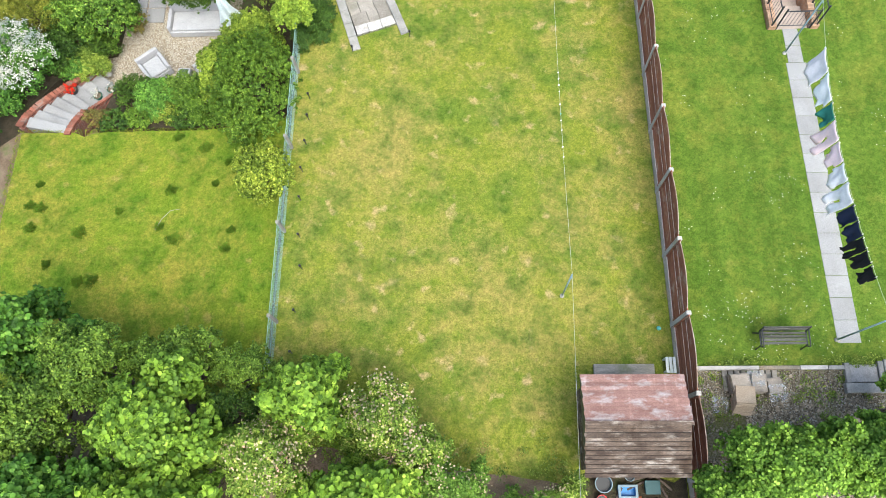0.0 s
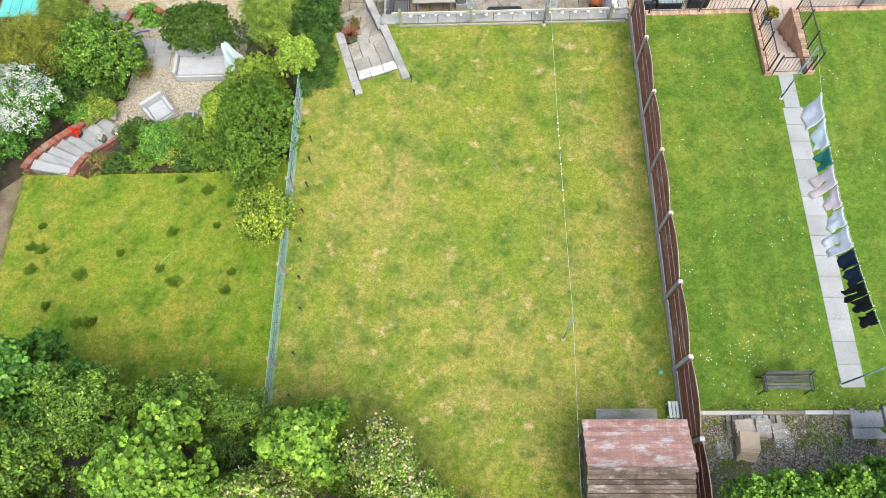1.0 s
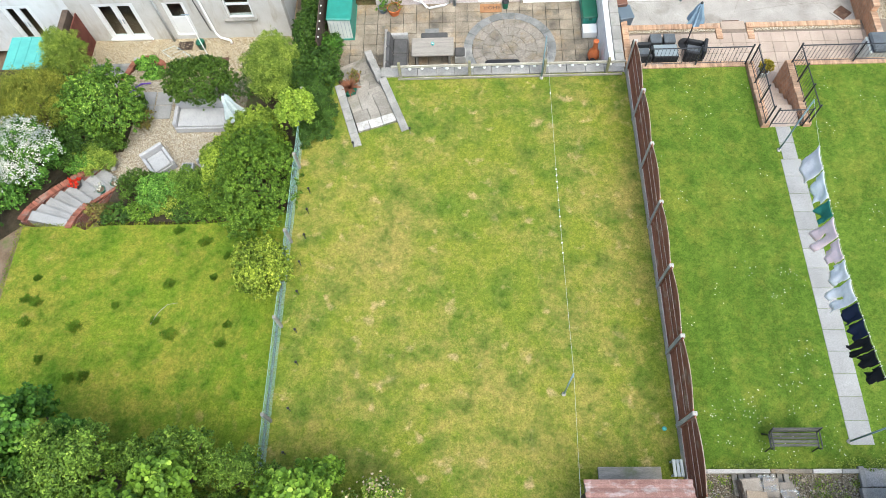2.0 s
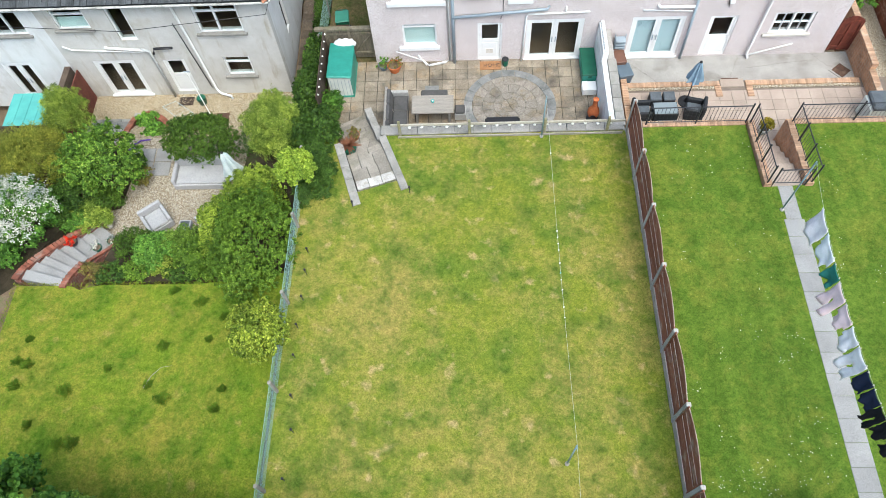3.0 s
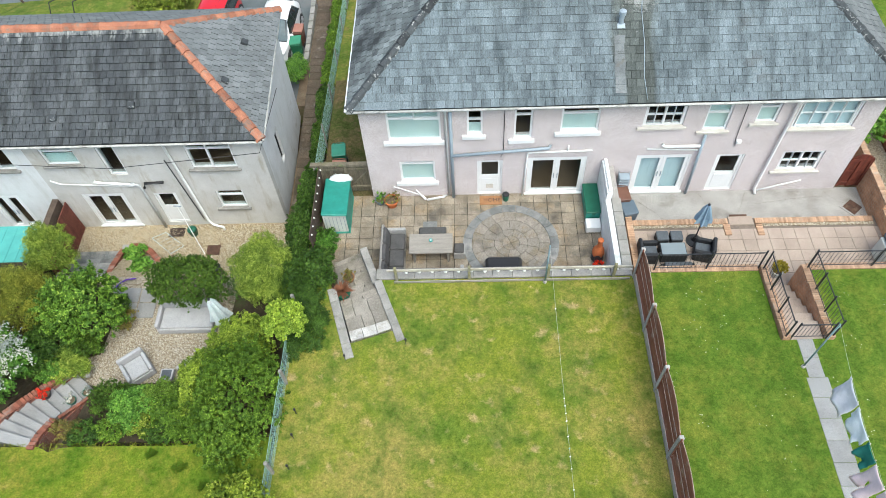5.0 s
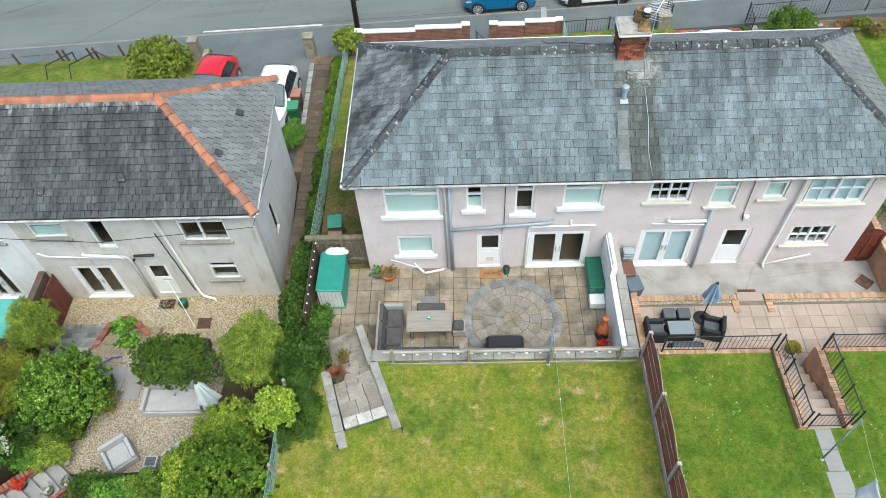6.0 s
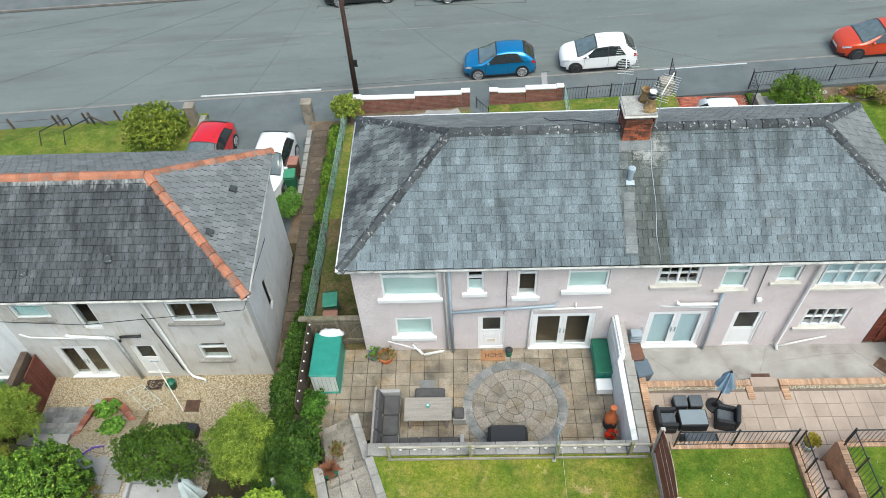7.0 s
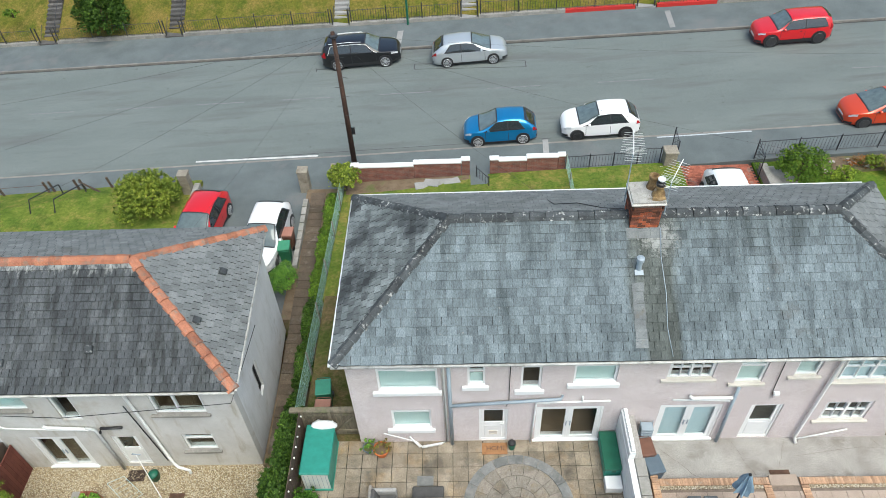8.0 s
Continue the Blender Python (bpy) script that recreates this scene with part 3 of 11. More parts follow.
bm = B()
prism(bm, [(4.72, 2.72), (30, 2.72), (30, 15.4), (10.0, 15.4), (9.95, 13.0), (8.5, 12.95), (8.5, 15.4), (4.72, 15.4)], LAWN, lambda x, y: LAWN(x, y) - 0.35)
lone("lawn_right", bm, M["lawn_right"], "well-kept green lawn dotted with daisies", "lawn", kind="structure")

bm = B()
gx = [-14.45 + 0.335 * i for i in range(26)]
gy = [-9 + 0.4 * i for i in range(49)]
gx[-1] = -5.9
top = {}
for i, x in enumerate(gx):
    for j, y in enumerate(gy):
        yy = min(y, 10.55 + 0.7 * noise.noise(Vector((x * 1.3, 3.3, 0.4))))
        top[i, j] = bm.verts.new((x, yy, LEFT(x, yy)))
for i in range(len(gx) - 1):
    for j in range(len(gy) - 1):
        if gy[j] < 10.9:
            bm.faces.new((top[i, j], top[i + 1, j], top[i + 1, j + 1], top[i, j + 1]))
lone("lawn_left", bm, M["lawn_left"], "lawn with yellow moss and dark tufts beside a wire fence", "lawn", kind="structure", smooth=True)

# bank of soil under the bushes between the left lawn and the terrace
bm = B()
prism(bm, [(-12.2, 10.36), (-5.6, 10.36), (-5.6, 16.4), (-8.0, 16.4), (-8.3, 13.6), (-9.2, 12.4), (-11.9, 12.2)], lambda x, y: 0.9 - 0.11 * (y - 10.36) * (1.6 if x < -8 else 0.5), -0.5)
lone("planting_bank", bm, M["litter"], "soil bank planted with shrubs", "flower bed", kind="structure")
bm = B()
prism(bm, [(-24, 9.0), (-16, 9.0), (-14.4, 10.3), (-14.6, 11.3), (-13.4, 13.4), (-12.4, 13.6), (-12.2, 15.6), (-13.4, 16.3), (-15.4, 16.6), (-15.4, 17.2), (-24, 17.2)], lambda x, y: 0.75 - 0.1 * (y - 10), -2.6)
lone("planting_bank", bm, M["litter"], "soil bank planted with conifers and shrubs", "flower bed", kind="structure")

# gravel terrace and the lower gravel yard
bm = B()
prism(bm, [(-12.9, 12.6), (-9.2, 12.1), (-7.5, 13.5), (-7.5, 16.55), (-13.2, 16.55), (-12.6, 14.6)], -0.05, -2.6)
lone("gravel_terrace", bm, M["gravel"], "terrace of pale beige gravel with garden seats", "gravel", kind="structure")
bm = B()
box(bm, -16.0, -6.2, 16.4, 20.3, -2.6, -1.75)
lone("gravel_yard", bm, M["gravel_yard"], "golden-beige gravel yard behind the grey house", "gravel", kind="structure")

# right-hand rubble ground beyond the sleeper edge
bm = B()
prism(bm, [(4.72, -9), (30, -9), (30, 2.66), (4.72, 2.66)], lambda x, y: LAWN(x, y) - 0.06, lambda x, y: LAWN(x, y) - 0.5)
lone("rubble_ground", bm, M["rubble"], "bare stony ground with weeds and rubble", "ground", kind="structure")

# patios: bed under the pieces
bm = B()
box(bm, -5.75, 4.35, 15.55, 19.85, -0.6, -0.02)
patio = lone("patio", bm, M["joint"], "sunken patio of worn concrete slabs with a circle", "patio", kind="structure")
bm = B()
box(bm, 4.95, 14.2, 18.25, 19.85, -0.7, -0.1)
lone("concrete_yard", bm, M["concrete"], "cracked concrete yard behind the pink house", "yard", kind="structure")
M["tile_joint"] = surface("pale_tile_joint", (0.2, 0.16, 0.13), (0.15, 0.12, 0.1), 3, 0.95, 40, 0.3)
bm = B()
box(bm, 4.95, 16.0, 15.6, 18.35, -0.7, 0.185)
tiles_bed = lone("tiled_patio", bm, M["tile_joint"], "patio of square buff paving tiles", "patio", kind="structure")

# ---- road, pavements, far bank ----
def strip(bm, near, far, x0, x1, dz, thick, step=6.0):
    """A band along the street between two edges given as y = a + b x."""
    n = max(1, round((x1 - x0) / step))
    rows = []
    for i in range(n + 1):
        x = x0 + (x1 - x0) * i / n
        yn, yf = near(x), far(x)
        rows.append([bm.verts.new(c) for c in ((x, yn, ROAD(x, yn) + dz), (x, yf, ROAD(x, yf) + dz), (x, yf, ROAD(x, yf) + dz - thick), (x, yn, ROAD(x, yn) + dz - thick))])
    for a, b in zip(rows, rows[1:]):
        for k in range(4):
            bm.faces.new((a[k], b[k], b[(k + 1) % 4], a[(k + 1) % 4]))
    bm.faces.new(rows[0])
    bm.faces.new(rows[-1][::-1])
    bmesh.ops.recalc_face_normals(bm, faces=bm.faces)
    return bm


def kerb_near(x):
    return 36.75 - 0.018 * x


def kerb_far(x):
    return 46.72 - 0.048 * x


def fence_far(x):
    return 49.75 - 0.055 * x


lone("road", strip(B(), kerb_near, kerb_far, -90, 90, 0.0, 0.5), M["asphalt"], "grey asphalt road with faded markings", "road", kind="structure")
lone("pavement", strip(B(), lambda x: 34.2, lambda x: kerb_near(x) - 0.12, -90, 90, 0.07, 0.5), M["pavement"], "dark asphalt pavement with dropped kerbs", "pavement", kind="structure")
lone("pavement", strip(B(), lambda x: kerb_far(x) + 0.13, fence_far, -90, 90, 0.11, 0.5), M["pavement"], "dark asphalt pavement on the far side of the road", "pavement", kind="structure")
bm = B()
rows = []
for i in range(31):
    x = -90 + 6 * i
    rows.append([bm.verts.new((x, fence_far(x) + d, ROAD(x, 0) + 0.16 + h)) for d, h in ((0.25, 0), (1.0, 0.25), (5.0, 2.4), (9.0, 4.6), (30.0, 11.0), (34.0, 5.0))])
for a, b in zip(rows, rows[1:]):
    for k in range(5):
        bm.faces.new((a[k], b[k], b[k + 1], a[k + 1]))
lone("grass_bank", bm, M["hill"], "steep front gardens of rough dry grass", "grass bank", kind="structure", smooth=True)

# ---- front gardens and drives ----
bm = B()
prism(bm, [(-6.0, 26.2), (9.55, 26.2), (9.55, 34.19), (-6.0, 34.19)], lambda x, y: -0.35 - 0.07 * (y - 26.2) + 0.05 * x * (y - 26.2) / 8, -3.2)
lone("front_lawn", bm, M["verge"], "small front lawn of rough grass behind a brick wall", "lawn", kind="structure")
bm = B()
prism(bm, [(12.92, 26.2), (40, 26.2), (40, 34.19), (12.92, 34.19)], lambda x, y: -0.55 - 0.02 * (y - 26.2) + 0.03 * (x - 9.3), -3.2)
lone("front_lawn", bm, M["lawn_right"], "green front lawn beside a brick drive", "lawn", kind="structure")
bm = B()
prism(bm, [(-13.38, 26.2), (-7.92, 26.2), (-7.92, 34.19), (-13.38, 34.19)], lambda x, y: -1.75 + 0.01 * (x + 10), -3.4)
lone("driveway", bm, M["pavement"], "dark asphalt driveway beside the grey house", "driveway", kind="structure")
bm = B()
prism(bm, [(-60, 26.2), (-13.4, 26.2), (-13.4, 35.4), (-60, 35.4)], lambda x, y: -1.75 + 0.055 * (x + 13) * (y - 26.2) / 8, -6.0)
lone("front_lawn", bm, M["verge"], "sloping green front lawn behind a low fence", "lawn", kind="structure")
# side passage between the two houses
bm = B()
prism(bm, [(-7.45, 19.9), (-5.9, 19.9), (-5.9, 34.19), (-7.9, 34.19), (-7.9, 26.2), (-7.45, 26.2)], -1.55, -3.2)
lone("side_path", bm, M["soil"], "narrow gravel and slab path between the houses", "path", kind="structure")
bm = B()
prism(bm, [(-5.88, 19.9), (-3.6, 19.9), (-3.6, 26.2), (-5.88, 26.2)], -0.15, -3.2)
lone("side_strip", bm, M["bank_dry"], "overgrown brown grass strip beside the pink house", "grass", kind="structure")

front_z = lambda x, y: -0.35 - 0.07 * (y - 26.2) + 0.05 * x * (y - 26.2) / 8
bm = prism(B(), [(-0.08, 26.2), (0.74, 26.2), (0.74, 34.19), (-0.08, 34.19)], lambda x, y: front_z(x, y) + 0.03, -3.0)
lone("front_path", bm, M["pavement"], "grey path from a front door to a gate", "path", kind="structure")
bm = prism(B(), [(-5.9, 33.2), (-0.12, 33.5), (-0.12, 34.19), (-5.9, 34.19)], lambda x, y: front_z(x, y) + 0.012, -3.0)
lone("soil_strip", bm, M["soil"], "strip of bare soil along a brick front wall", "flower bed", kind="structure")

# leaf litter under the trees at the gardens' ends, its colour darkened for their shade

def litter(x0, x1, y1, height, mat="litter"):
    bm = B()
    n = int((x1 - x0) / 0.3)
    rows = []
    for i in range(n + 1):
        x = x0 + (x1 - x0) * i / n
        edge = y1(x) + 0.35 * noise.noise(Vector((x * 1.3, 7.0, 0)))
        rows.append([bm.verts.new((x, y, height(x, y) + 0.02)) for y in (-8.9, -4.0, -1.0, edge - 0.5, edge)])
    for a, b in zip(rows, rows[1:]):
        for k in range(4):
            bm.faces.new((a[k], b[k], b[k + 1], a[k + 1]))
    lone("leaf_litter", bm, M[mat], "soil and leaf litter under garden trees, the litter darkened for shade", "ground", kind="structure")


litter(-14.4, -5.92, lambda x: 1.9, LEFT)
litter(1.87, 4.58, lambda x: 0.1, LAWN)
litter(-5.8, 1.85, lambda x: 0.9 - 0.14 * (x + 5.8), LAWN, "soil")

bm = prism(B(), [(-24, -9), (-14.3, -9), (-14.35, 7.0), (-14.25, 9.2), (-13.9, 10.2), (-14.5, 10.25), (-16, 8.95), (-24, 8.95)], lambda x, y: 0.99 + 0.045 * (10.3 - y), -1.0)
lone("soil_margin", bm, M["soil"], "bare trodden soil beside a lawn", "ground", kind="structure")
bm = prism(B(), [(-13.5, 16.5), (-11.5, 16.5), (-11.7, 18.6), (-13.5, 18.7)], lambda x, y: -0.35 - 0.64 * (y - 16.5), -2.5)
lone("gravel_slope", bm, M["gravel_yard"], "slope of beige gravel between terrace and yard", "gravel", kind="structure")

# ---- houses ----
def wall_mesh(x0, x1, z0, z1, y, thick, openings):
    """A wall along x whose outer face is at y, with openings (x0, x1, z0, z1) cut through it."""
    bm = B()
    xs = sorted({x0, x1, *[o[0] for o in openings], *[o[1] for o in openings]})
    zs = sorted({z0, z1, *[o[2] for o in openings], *[o[3] for o in openings]})
    solid = {}
    for i in range(len(xs) - 1):
        for j in range(len(zs) - 1):
            cx, cz = (xs[i] + xs[i + 1]) / 2, (zs[j] + zs[j + 1]) / 2
            solid[i, j] = not any(o[0] < cx < o[1] and o[2] < cz < o[3] for o in openings)
    V = {}

    def v(i, j, k):
        if (i, j, k) not in V:
            V[i, j, k] = bm.verts.new((xs[i], y + k * thick, zs[j]))
        return V[i, j, k]
    for (i, j), s in solid.items():
        if not s:
            continue
        bm.faces.new((v(i, j, 0), v(i + 1, j, 0), v(i + 1, j + 1, 0), v(i, j + 1, 0)))
        bm.faces.new((v(i, j, 1), v(i, j + 1, 1), v(i + 1, j + 1, 1), v(i + 1, j, 1)))
        for (a, b), (p, q) in (((-1, 0), ((0, 0), (0, 1))), ((1, 0), ((1, 0), (1, 1))), ((0, -1), ((0, 0), (1, 0))), ((0, 1), ((0, 1), (1, 1)))):
            if not solid.get((i + a, j + b), False):
                f = ((i + p[0], j + p[1]), (i + q[0], j + q[1]))
                bm.faces.new((v(*f[0], 0), v(*f[1], 0), v(*f[1], 1), v(*f[0], 1)))
    bmesh.ops.recalc_face_normals(bm, faces=bm.faces)
    return bm


def bars(bm, x0, x1, z0, z1, y0, y1, w, xcuts=(), zcuts=(), wi=None):
    """One joined frame round a rectangle, with bars across it at the given fractions."""
    wi = wi or w
    cx = [x0 + (x1 - x0) * f for f in xcuts]
    cz = [z0 + (z1 - z0) * f for f in zcuts]
    xs = [x0, x0 + w] + [c + d * wi / 2 for c in cx for d in (-1, 1)] + [x1 - w, x1]
    zs = [z0, z0 + w] + [c + d * wi / 2 for c in cz for d in (-1, 1)] + [z1 - w, z1]
    solid = {(i, j): i % 2 == 0 or j % 2 == 0 for i in range(len(xs) - 1) for j in range(len(zs) - 1)}
    V = {}

    def v(i, j, k):
        if (i, j, k) not in V:
            V[i, j, k] = bm.verts.new((xs[i], (y0, y1)[k], zs[j]))
        return V[i, j, k]
    made = []
    for (i, j), s in solid.items():
        if not s:
            continue
        made.append(bm.faces.new((v(i, j, 0), v(i + 1, j, 0), v(i + 1, j + 1, 0), v(i, j + 1, 0))))
        made.append(bm.faces.new((v(i, j, 1), v(i, j + 1, 1), v(i + 1, j + 1, 1), v(i + 1, j, 1))))
        for (a, b), (p, q) in (((-1, 0), ((0, 0), (0, 1))), ((1, 0), ((1, 0), (1, 1))), ((0, -1), ((0, 0), (1, 0))), ((0, 1), ((0, 1), (1, 1)))):
            if not solid.get((i + a, j + b), False):
                f = ((i + p[0], j + p[1]), (i + q[0], j + q[1]))
                made.append(bm.faces.new((v(*f[0], 0), v(*f[1], 0), v(*f[1], 1), v(*f[0], 1))))
    bmesh.ops.recalc_face_normals(bm, faces=made)


def window(house, x0, x1, z0, z1, y, xcuts=(), zcuts=(), sill="white", fine=(), blind=None, light=None, inside=None):
    bm = B()
    bars(bm, x0, x1, z0, z1, y + 0.05, y + 0.13, 0.065, xcuts, zcuts, 0.07)
    w = part("window", bm, M["upvc"], house)
    for a, b, c, d, nx, nz in fine:
        bm = B()
        fx0, fx1, fz0, fz1 = x0 + (x1 - x0) * a, x0 + (x1 - x0) * b, z0 + (z1 - z0) * c, z0 + (z1 - z0) * d
        bars(bm, fx0, fx1, fz0, fz1, y + 0.035, y + 0.12, 0.034, [k / nx for k in range(1, nx)], [k / nz for k in range(1, nz)], 0.02)
        part("sash", bm, M["upvc"], w)
    bm = B()
    box(bm, x0 + 0.05, x1 - 0.05, y + 0.085, y + 0.095, z0 + 0.05, z1 - 0.05)
    p = part("pane", bm, M["glass"], w)
    p.visible_shadow = False
    if sill:
        bm = B()
        h = 0.15 if sill == "white" else 0.09
        box(bm, x0 - 0.17, x1 + 0.1, y - 0.1, y - 0.002, z0 - h, z0 + 0.012, bevel=0.012)
        box(bm, x0 + 0.004, x1 - 0.004, y - 0.02, y + 0.052, z0 + 0.003, z0 + 0.02)
        part("sill", bm, M["upvc"] if sill == "white" else M["cream"] if sill == "cream" else M["coping"], w)
    if blind:
        bm = B()
        a, b = blind[1:]
        box(bm, x0 + 0.04, x1 - 0.04, y + 0.16, y + 0.175, z0 + (z1 - z0) * a, z0 + (z1 - z0) * b)
        part("blind", bm, M[blind[0]], w)
    return w


def door(house, x0, x1, z0, z1, y, glass=(0.55, 0.93), leaf="upvc", flap=True):
    bm = B()
    bars(bm, x0, x1, z0, z1, y + 0.03, y + 0.11, 0.06)
    d = part("door", bm, M["upvc"], house)
    bm = B()
    gz0, gz1 = z0 + (z1 - z0) * glass[0], z0 + (z1 - z0) * glass[1]
    a, b = x0 + 0.065, x1 - 0.065
    box(bm, a, b, y + 0.055, y + 0.095, z0 + 0.065, gz0)
    box(bm, a, b, y + 0.055, y + 0.095, gz1, z1 - 0.065)
    box(bm, a, a + 0.09, y + 0.055, y + 0.095, gz0, gz1)
    box(bm, b - 0.09, b, y + 0.055, y + 0.095, gz0, gz1)
    box(bm, a + 0.1, b - 0.1, y + 0.045, y + 0.06, z0 + 0.15, z0 + (z1 - z0) * 0.45, bevel=0.008)
    part("leaf", bm, M[leaf], d)
    bm = B()
    box(bm, a + 0.085, b - 0.085, y + 0.07, y + 0.08, gz0 - 0.005, gz1 + 0.005)
    part("pane", bm, M["glass"], d).visible_shadow = False
    bm = B()
    box(bm, b - 0.075, b - 0.045, y + 0.02, y + 0.056, z0 + (z1 - z0) * 0.46, z0 + (z1 - z0) * 0.56)
    box(bm, b - 0.16, b - 0.05, y + 0.01, y + 0.025, z0 + (z1 - z0) * 0.51, z0 + (z1 - z0) * 0.525)
    part("handle", bm, M["pipe_white"], d)
    if flap:
        bm = B()
        c = (a + b) / 2
        bars(bm, c - 0.13, c + 0.13, z0 + 0.3, z0 + 0.52, y + 0.03, y + 0.054, 0.03)
        box(bm, c - 0.1, c + 0.1, y + 0.036, y + 0.05, z0 + 0.33, z0 + 0.49)
        part("cat_flap", bm, M["cream"], d)
    return d


def french(house, x0, x1, z0, z1, y, curtain=None):
    bm = B()
    bars(bm, x0, x1, z0, z1, y + 0.02, y + 0.11, 0.07)
    box(bm, x0 - 0.05, x1 + 0.05, y - 0.07, y + 0.02, z0 - 0.02, z0 + 0.05)
    d = part("french_door", bm, M["upvc"], house)
    mid = (x0 + x1) / 2
    for a, b, hx in ((x0 + 0.075, mid - 0.004, mid - 0.06), (mid + 0.004, x1 - 0.075, mid + 0.06)):
        bm = B()
        bars(bm, a, b, z0 + 0.075, z1 - 0.075, y + 0.035, y + 0.095, 0.11)
        leaf = part("leaf", bm, M["upvc"], d)
        bm = B()
        box(bm, a + 0.1, b - 0.1, y + 0.06, y + 0.07, z0 + 0.17, z1 - 0.17)
        part("pane", bm, M["glass"], leaf).visible_shadow = False
        bm = B()
        box(bm, hx - 0.015, hx + 0.015, y + 0.0, y + 0.036, z0 + 0.85, z0 + 1.08)
        part("handle", bm, M["pipe_grey"], leaf)
    if curtain:
        bm = B()
        for k in range(14):
            a = x0 + 0.08 + (x1 - x0 - 0.16) * k / 14
            wdt = (x1 - x0 - 0.16) / 14
            box(bm, a, a + wdt * 1.02, y + 0.16 + 0.008 * (k % 2), y + 0.175 + 0.008 * (k % 2), z0 + 0.05, z1 - 0.05)
        part("curtain", bm, M[curtain], d)
    return d


def clip(poly, ring):
    """A convex cut of one flat polygon by another, both counter-clockwise."""
    out = list(poly)
    for (ax, ay), (bx, by) in zip(ring, ring[1:] + ring[:1]):
        src, out = out, []
        for (px, py), (qx, qy) in zip(src, src[1:] + src[:1]):
            dp = (bx - ax) * (py - ay) - (by - ay) * (px - ax)
            dq = (bx - ax) * (qy - ay) - (by - ay) * (qx - ax)
            if dp >= 0:
                out.append((px, py))
            if (dp > 0) != (dq > 0) and dp != dq:
                k = dp / (dp - dq)
                out.append((px + (qx - px) * k, py + (qy - py) * k))
        if not out:
            return []
    return out


def slate_mesh(poly, rise, mats, name="slate"):
    """A slate from its outline in the roof's plane, its lower edge lifted."""
    bm = B()
    v0, v1 = min(p[1] for p in poly), max(p[1] for p in poly)
    up = [bm.verts.new((x, y, 0.006 + rise * (1 - (y - v0) / max(1e-3, v1 - v0)))) for x, y in poly]
    dn = [bm.verts.new((x, y, -0.004)) for x, y in poly]
    bm.faces.new(up)
    for i in range(len(poly)):
        j = (i + 1) % len(poly)
        bm.faces.new((up[j], up[i], dn[i], dn[j])).material_index = 1
    bmesh.ops.recalc_face_normals(bm, faces=bm.faces)
    me = bpy.data.meshes.new(name)
    bm.to_mesh(me)
    bm.free()
    me.materials.append(mats)
    # edge faces take the dark colour painted as course shadow
    me.materials.append(M["slate_edge"])
    return me


PIECES = []


def slates(roof, corners, w, h, singles, tone="", seed=1, rise=0.04, gap=0.011):
    """Courses of slates on a sloping roof face; corners run counter-clockwise seen from outside, the first two along the eaves."""
    PIECES.append((roof, corners, w, h, singles, tone, seed, rise, gap))


def lay_slates(roof, corners, w, h, singles, tone, seed, rise, gap):
    rng = random.Random(seed)
    c = [Vector(p) for p in corners]
    u = (c[1] - c[0]).normalized()
    n = u.cross(c[2] - c[0]).normalized()
    v = n.cross(u)
    base = Matrix((u, v, n)).transposed().to_4x4()
    base.translation = c[0] + n * 0.012
    ring = [((p - c[0]).dot(u), (p - c[0]).dot(v)) for p in c]
    umax, umin, vmax = max(p[0] for p in ring), min(p[0] for p in ring), max(p[1] for p in ring)
    full = [slate_mesh([(0, -0.02), (w - gap - 0.003 * k, -0.02), (w - gap - 0.003 * k, h), (0, h)], rise, M["slate" + tone]) for k in range(3)]
    rest_v, rest_f, rest_m = [], [], []
    made = 0
    rows = int(vmax / h) + 1
    cells = []
    for r in range(rows):
        a = umin - (r % 2) * w / 2 - rng.random() * 0.05
        while a < umax:
            cells.append((r, a))
            a += w
    mid = sum(p[0] for p in ring) / len(ring)
    cells.sort(key=lambda q: (q[0], abs(q[1] - mid)))
    for r, a in cells:
        b = r * h
        rect = [(a, b - 0.02), (a + w - gap, b - 0.02), (a + w - gap, b + h), (a, b + h)]
        cut = clip(rect, ring)
        if len(cut) < 3:
            continue
        area = abs(sum(p[0] * q[1] - q[0] * p[1] for p, q in zip(cut, cut[1:] + cut[:1]))) / 2
        if area < 0.004:
            continue
        whole = area > 0.9 * w * h
        if whole and made < singles:
            m = base @ Matrix.Translation((a, b + rng.uniform(-0.012, 0.006), rng.uniform(0, 0.006))) @ Matrix.Rotation(rng.gauss(0, 0.006), 4, "Z")
            piece("slate", full[rng.randrange(3)], m, roof)
            made += 1
        else:
            k0 = len(rest_v)
            dz = rng.uniform(0, 0.006)
            v0, v1 = min(p[1] for p in cut), max(p[1] for p in cut)
            o = ORIGIN[roof.name]
            for lift in (1, 0):
                for x, y in cut:
                    z = (0.006 + dz + rise * (1 - (y - v0) / max(1e-3, v1 - v0))) if lift else -0.004
                    rest_v.append(tuple(base @ Vector((x, y, z)) - o))
            q = len(cut)
            rest_f.append(list(range(k0, k0 + q)))
            rest_m.append(0)
            for i in range(q):
                j = (i + 1) % q
                rest_f.append([k0 + i, k0 + q + i, k0 + q + j, k0 + j])
                rest_m.append(1)
    if rest_v:
        me = bpy.data.meshes.new("slates")
        me.from_pydata(rest_v, [], rest_f)
        me.materials.append(M["slate_joined" + tone])
        me.materials.append(M["slate_edge"])
        me.polygons.foreach_set("material_index", rest_m)
        ob = new("slates", me)
        ob.parent = roof
        tagged(ob, kind="stuff")


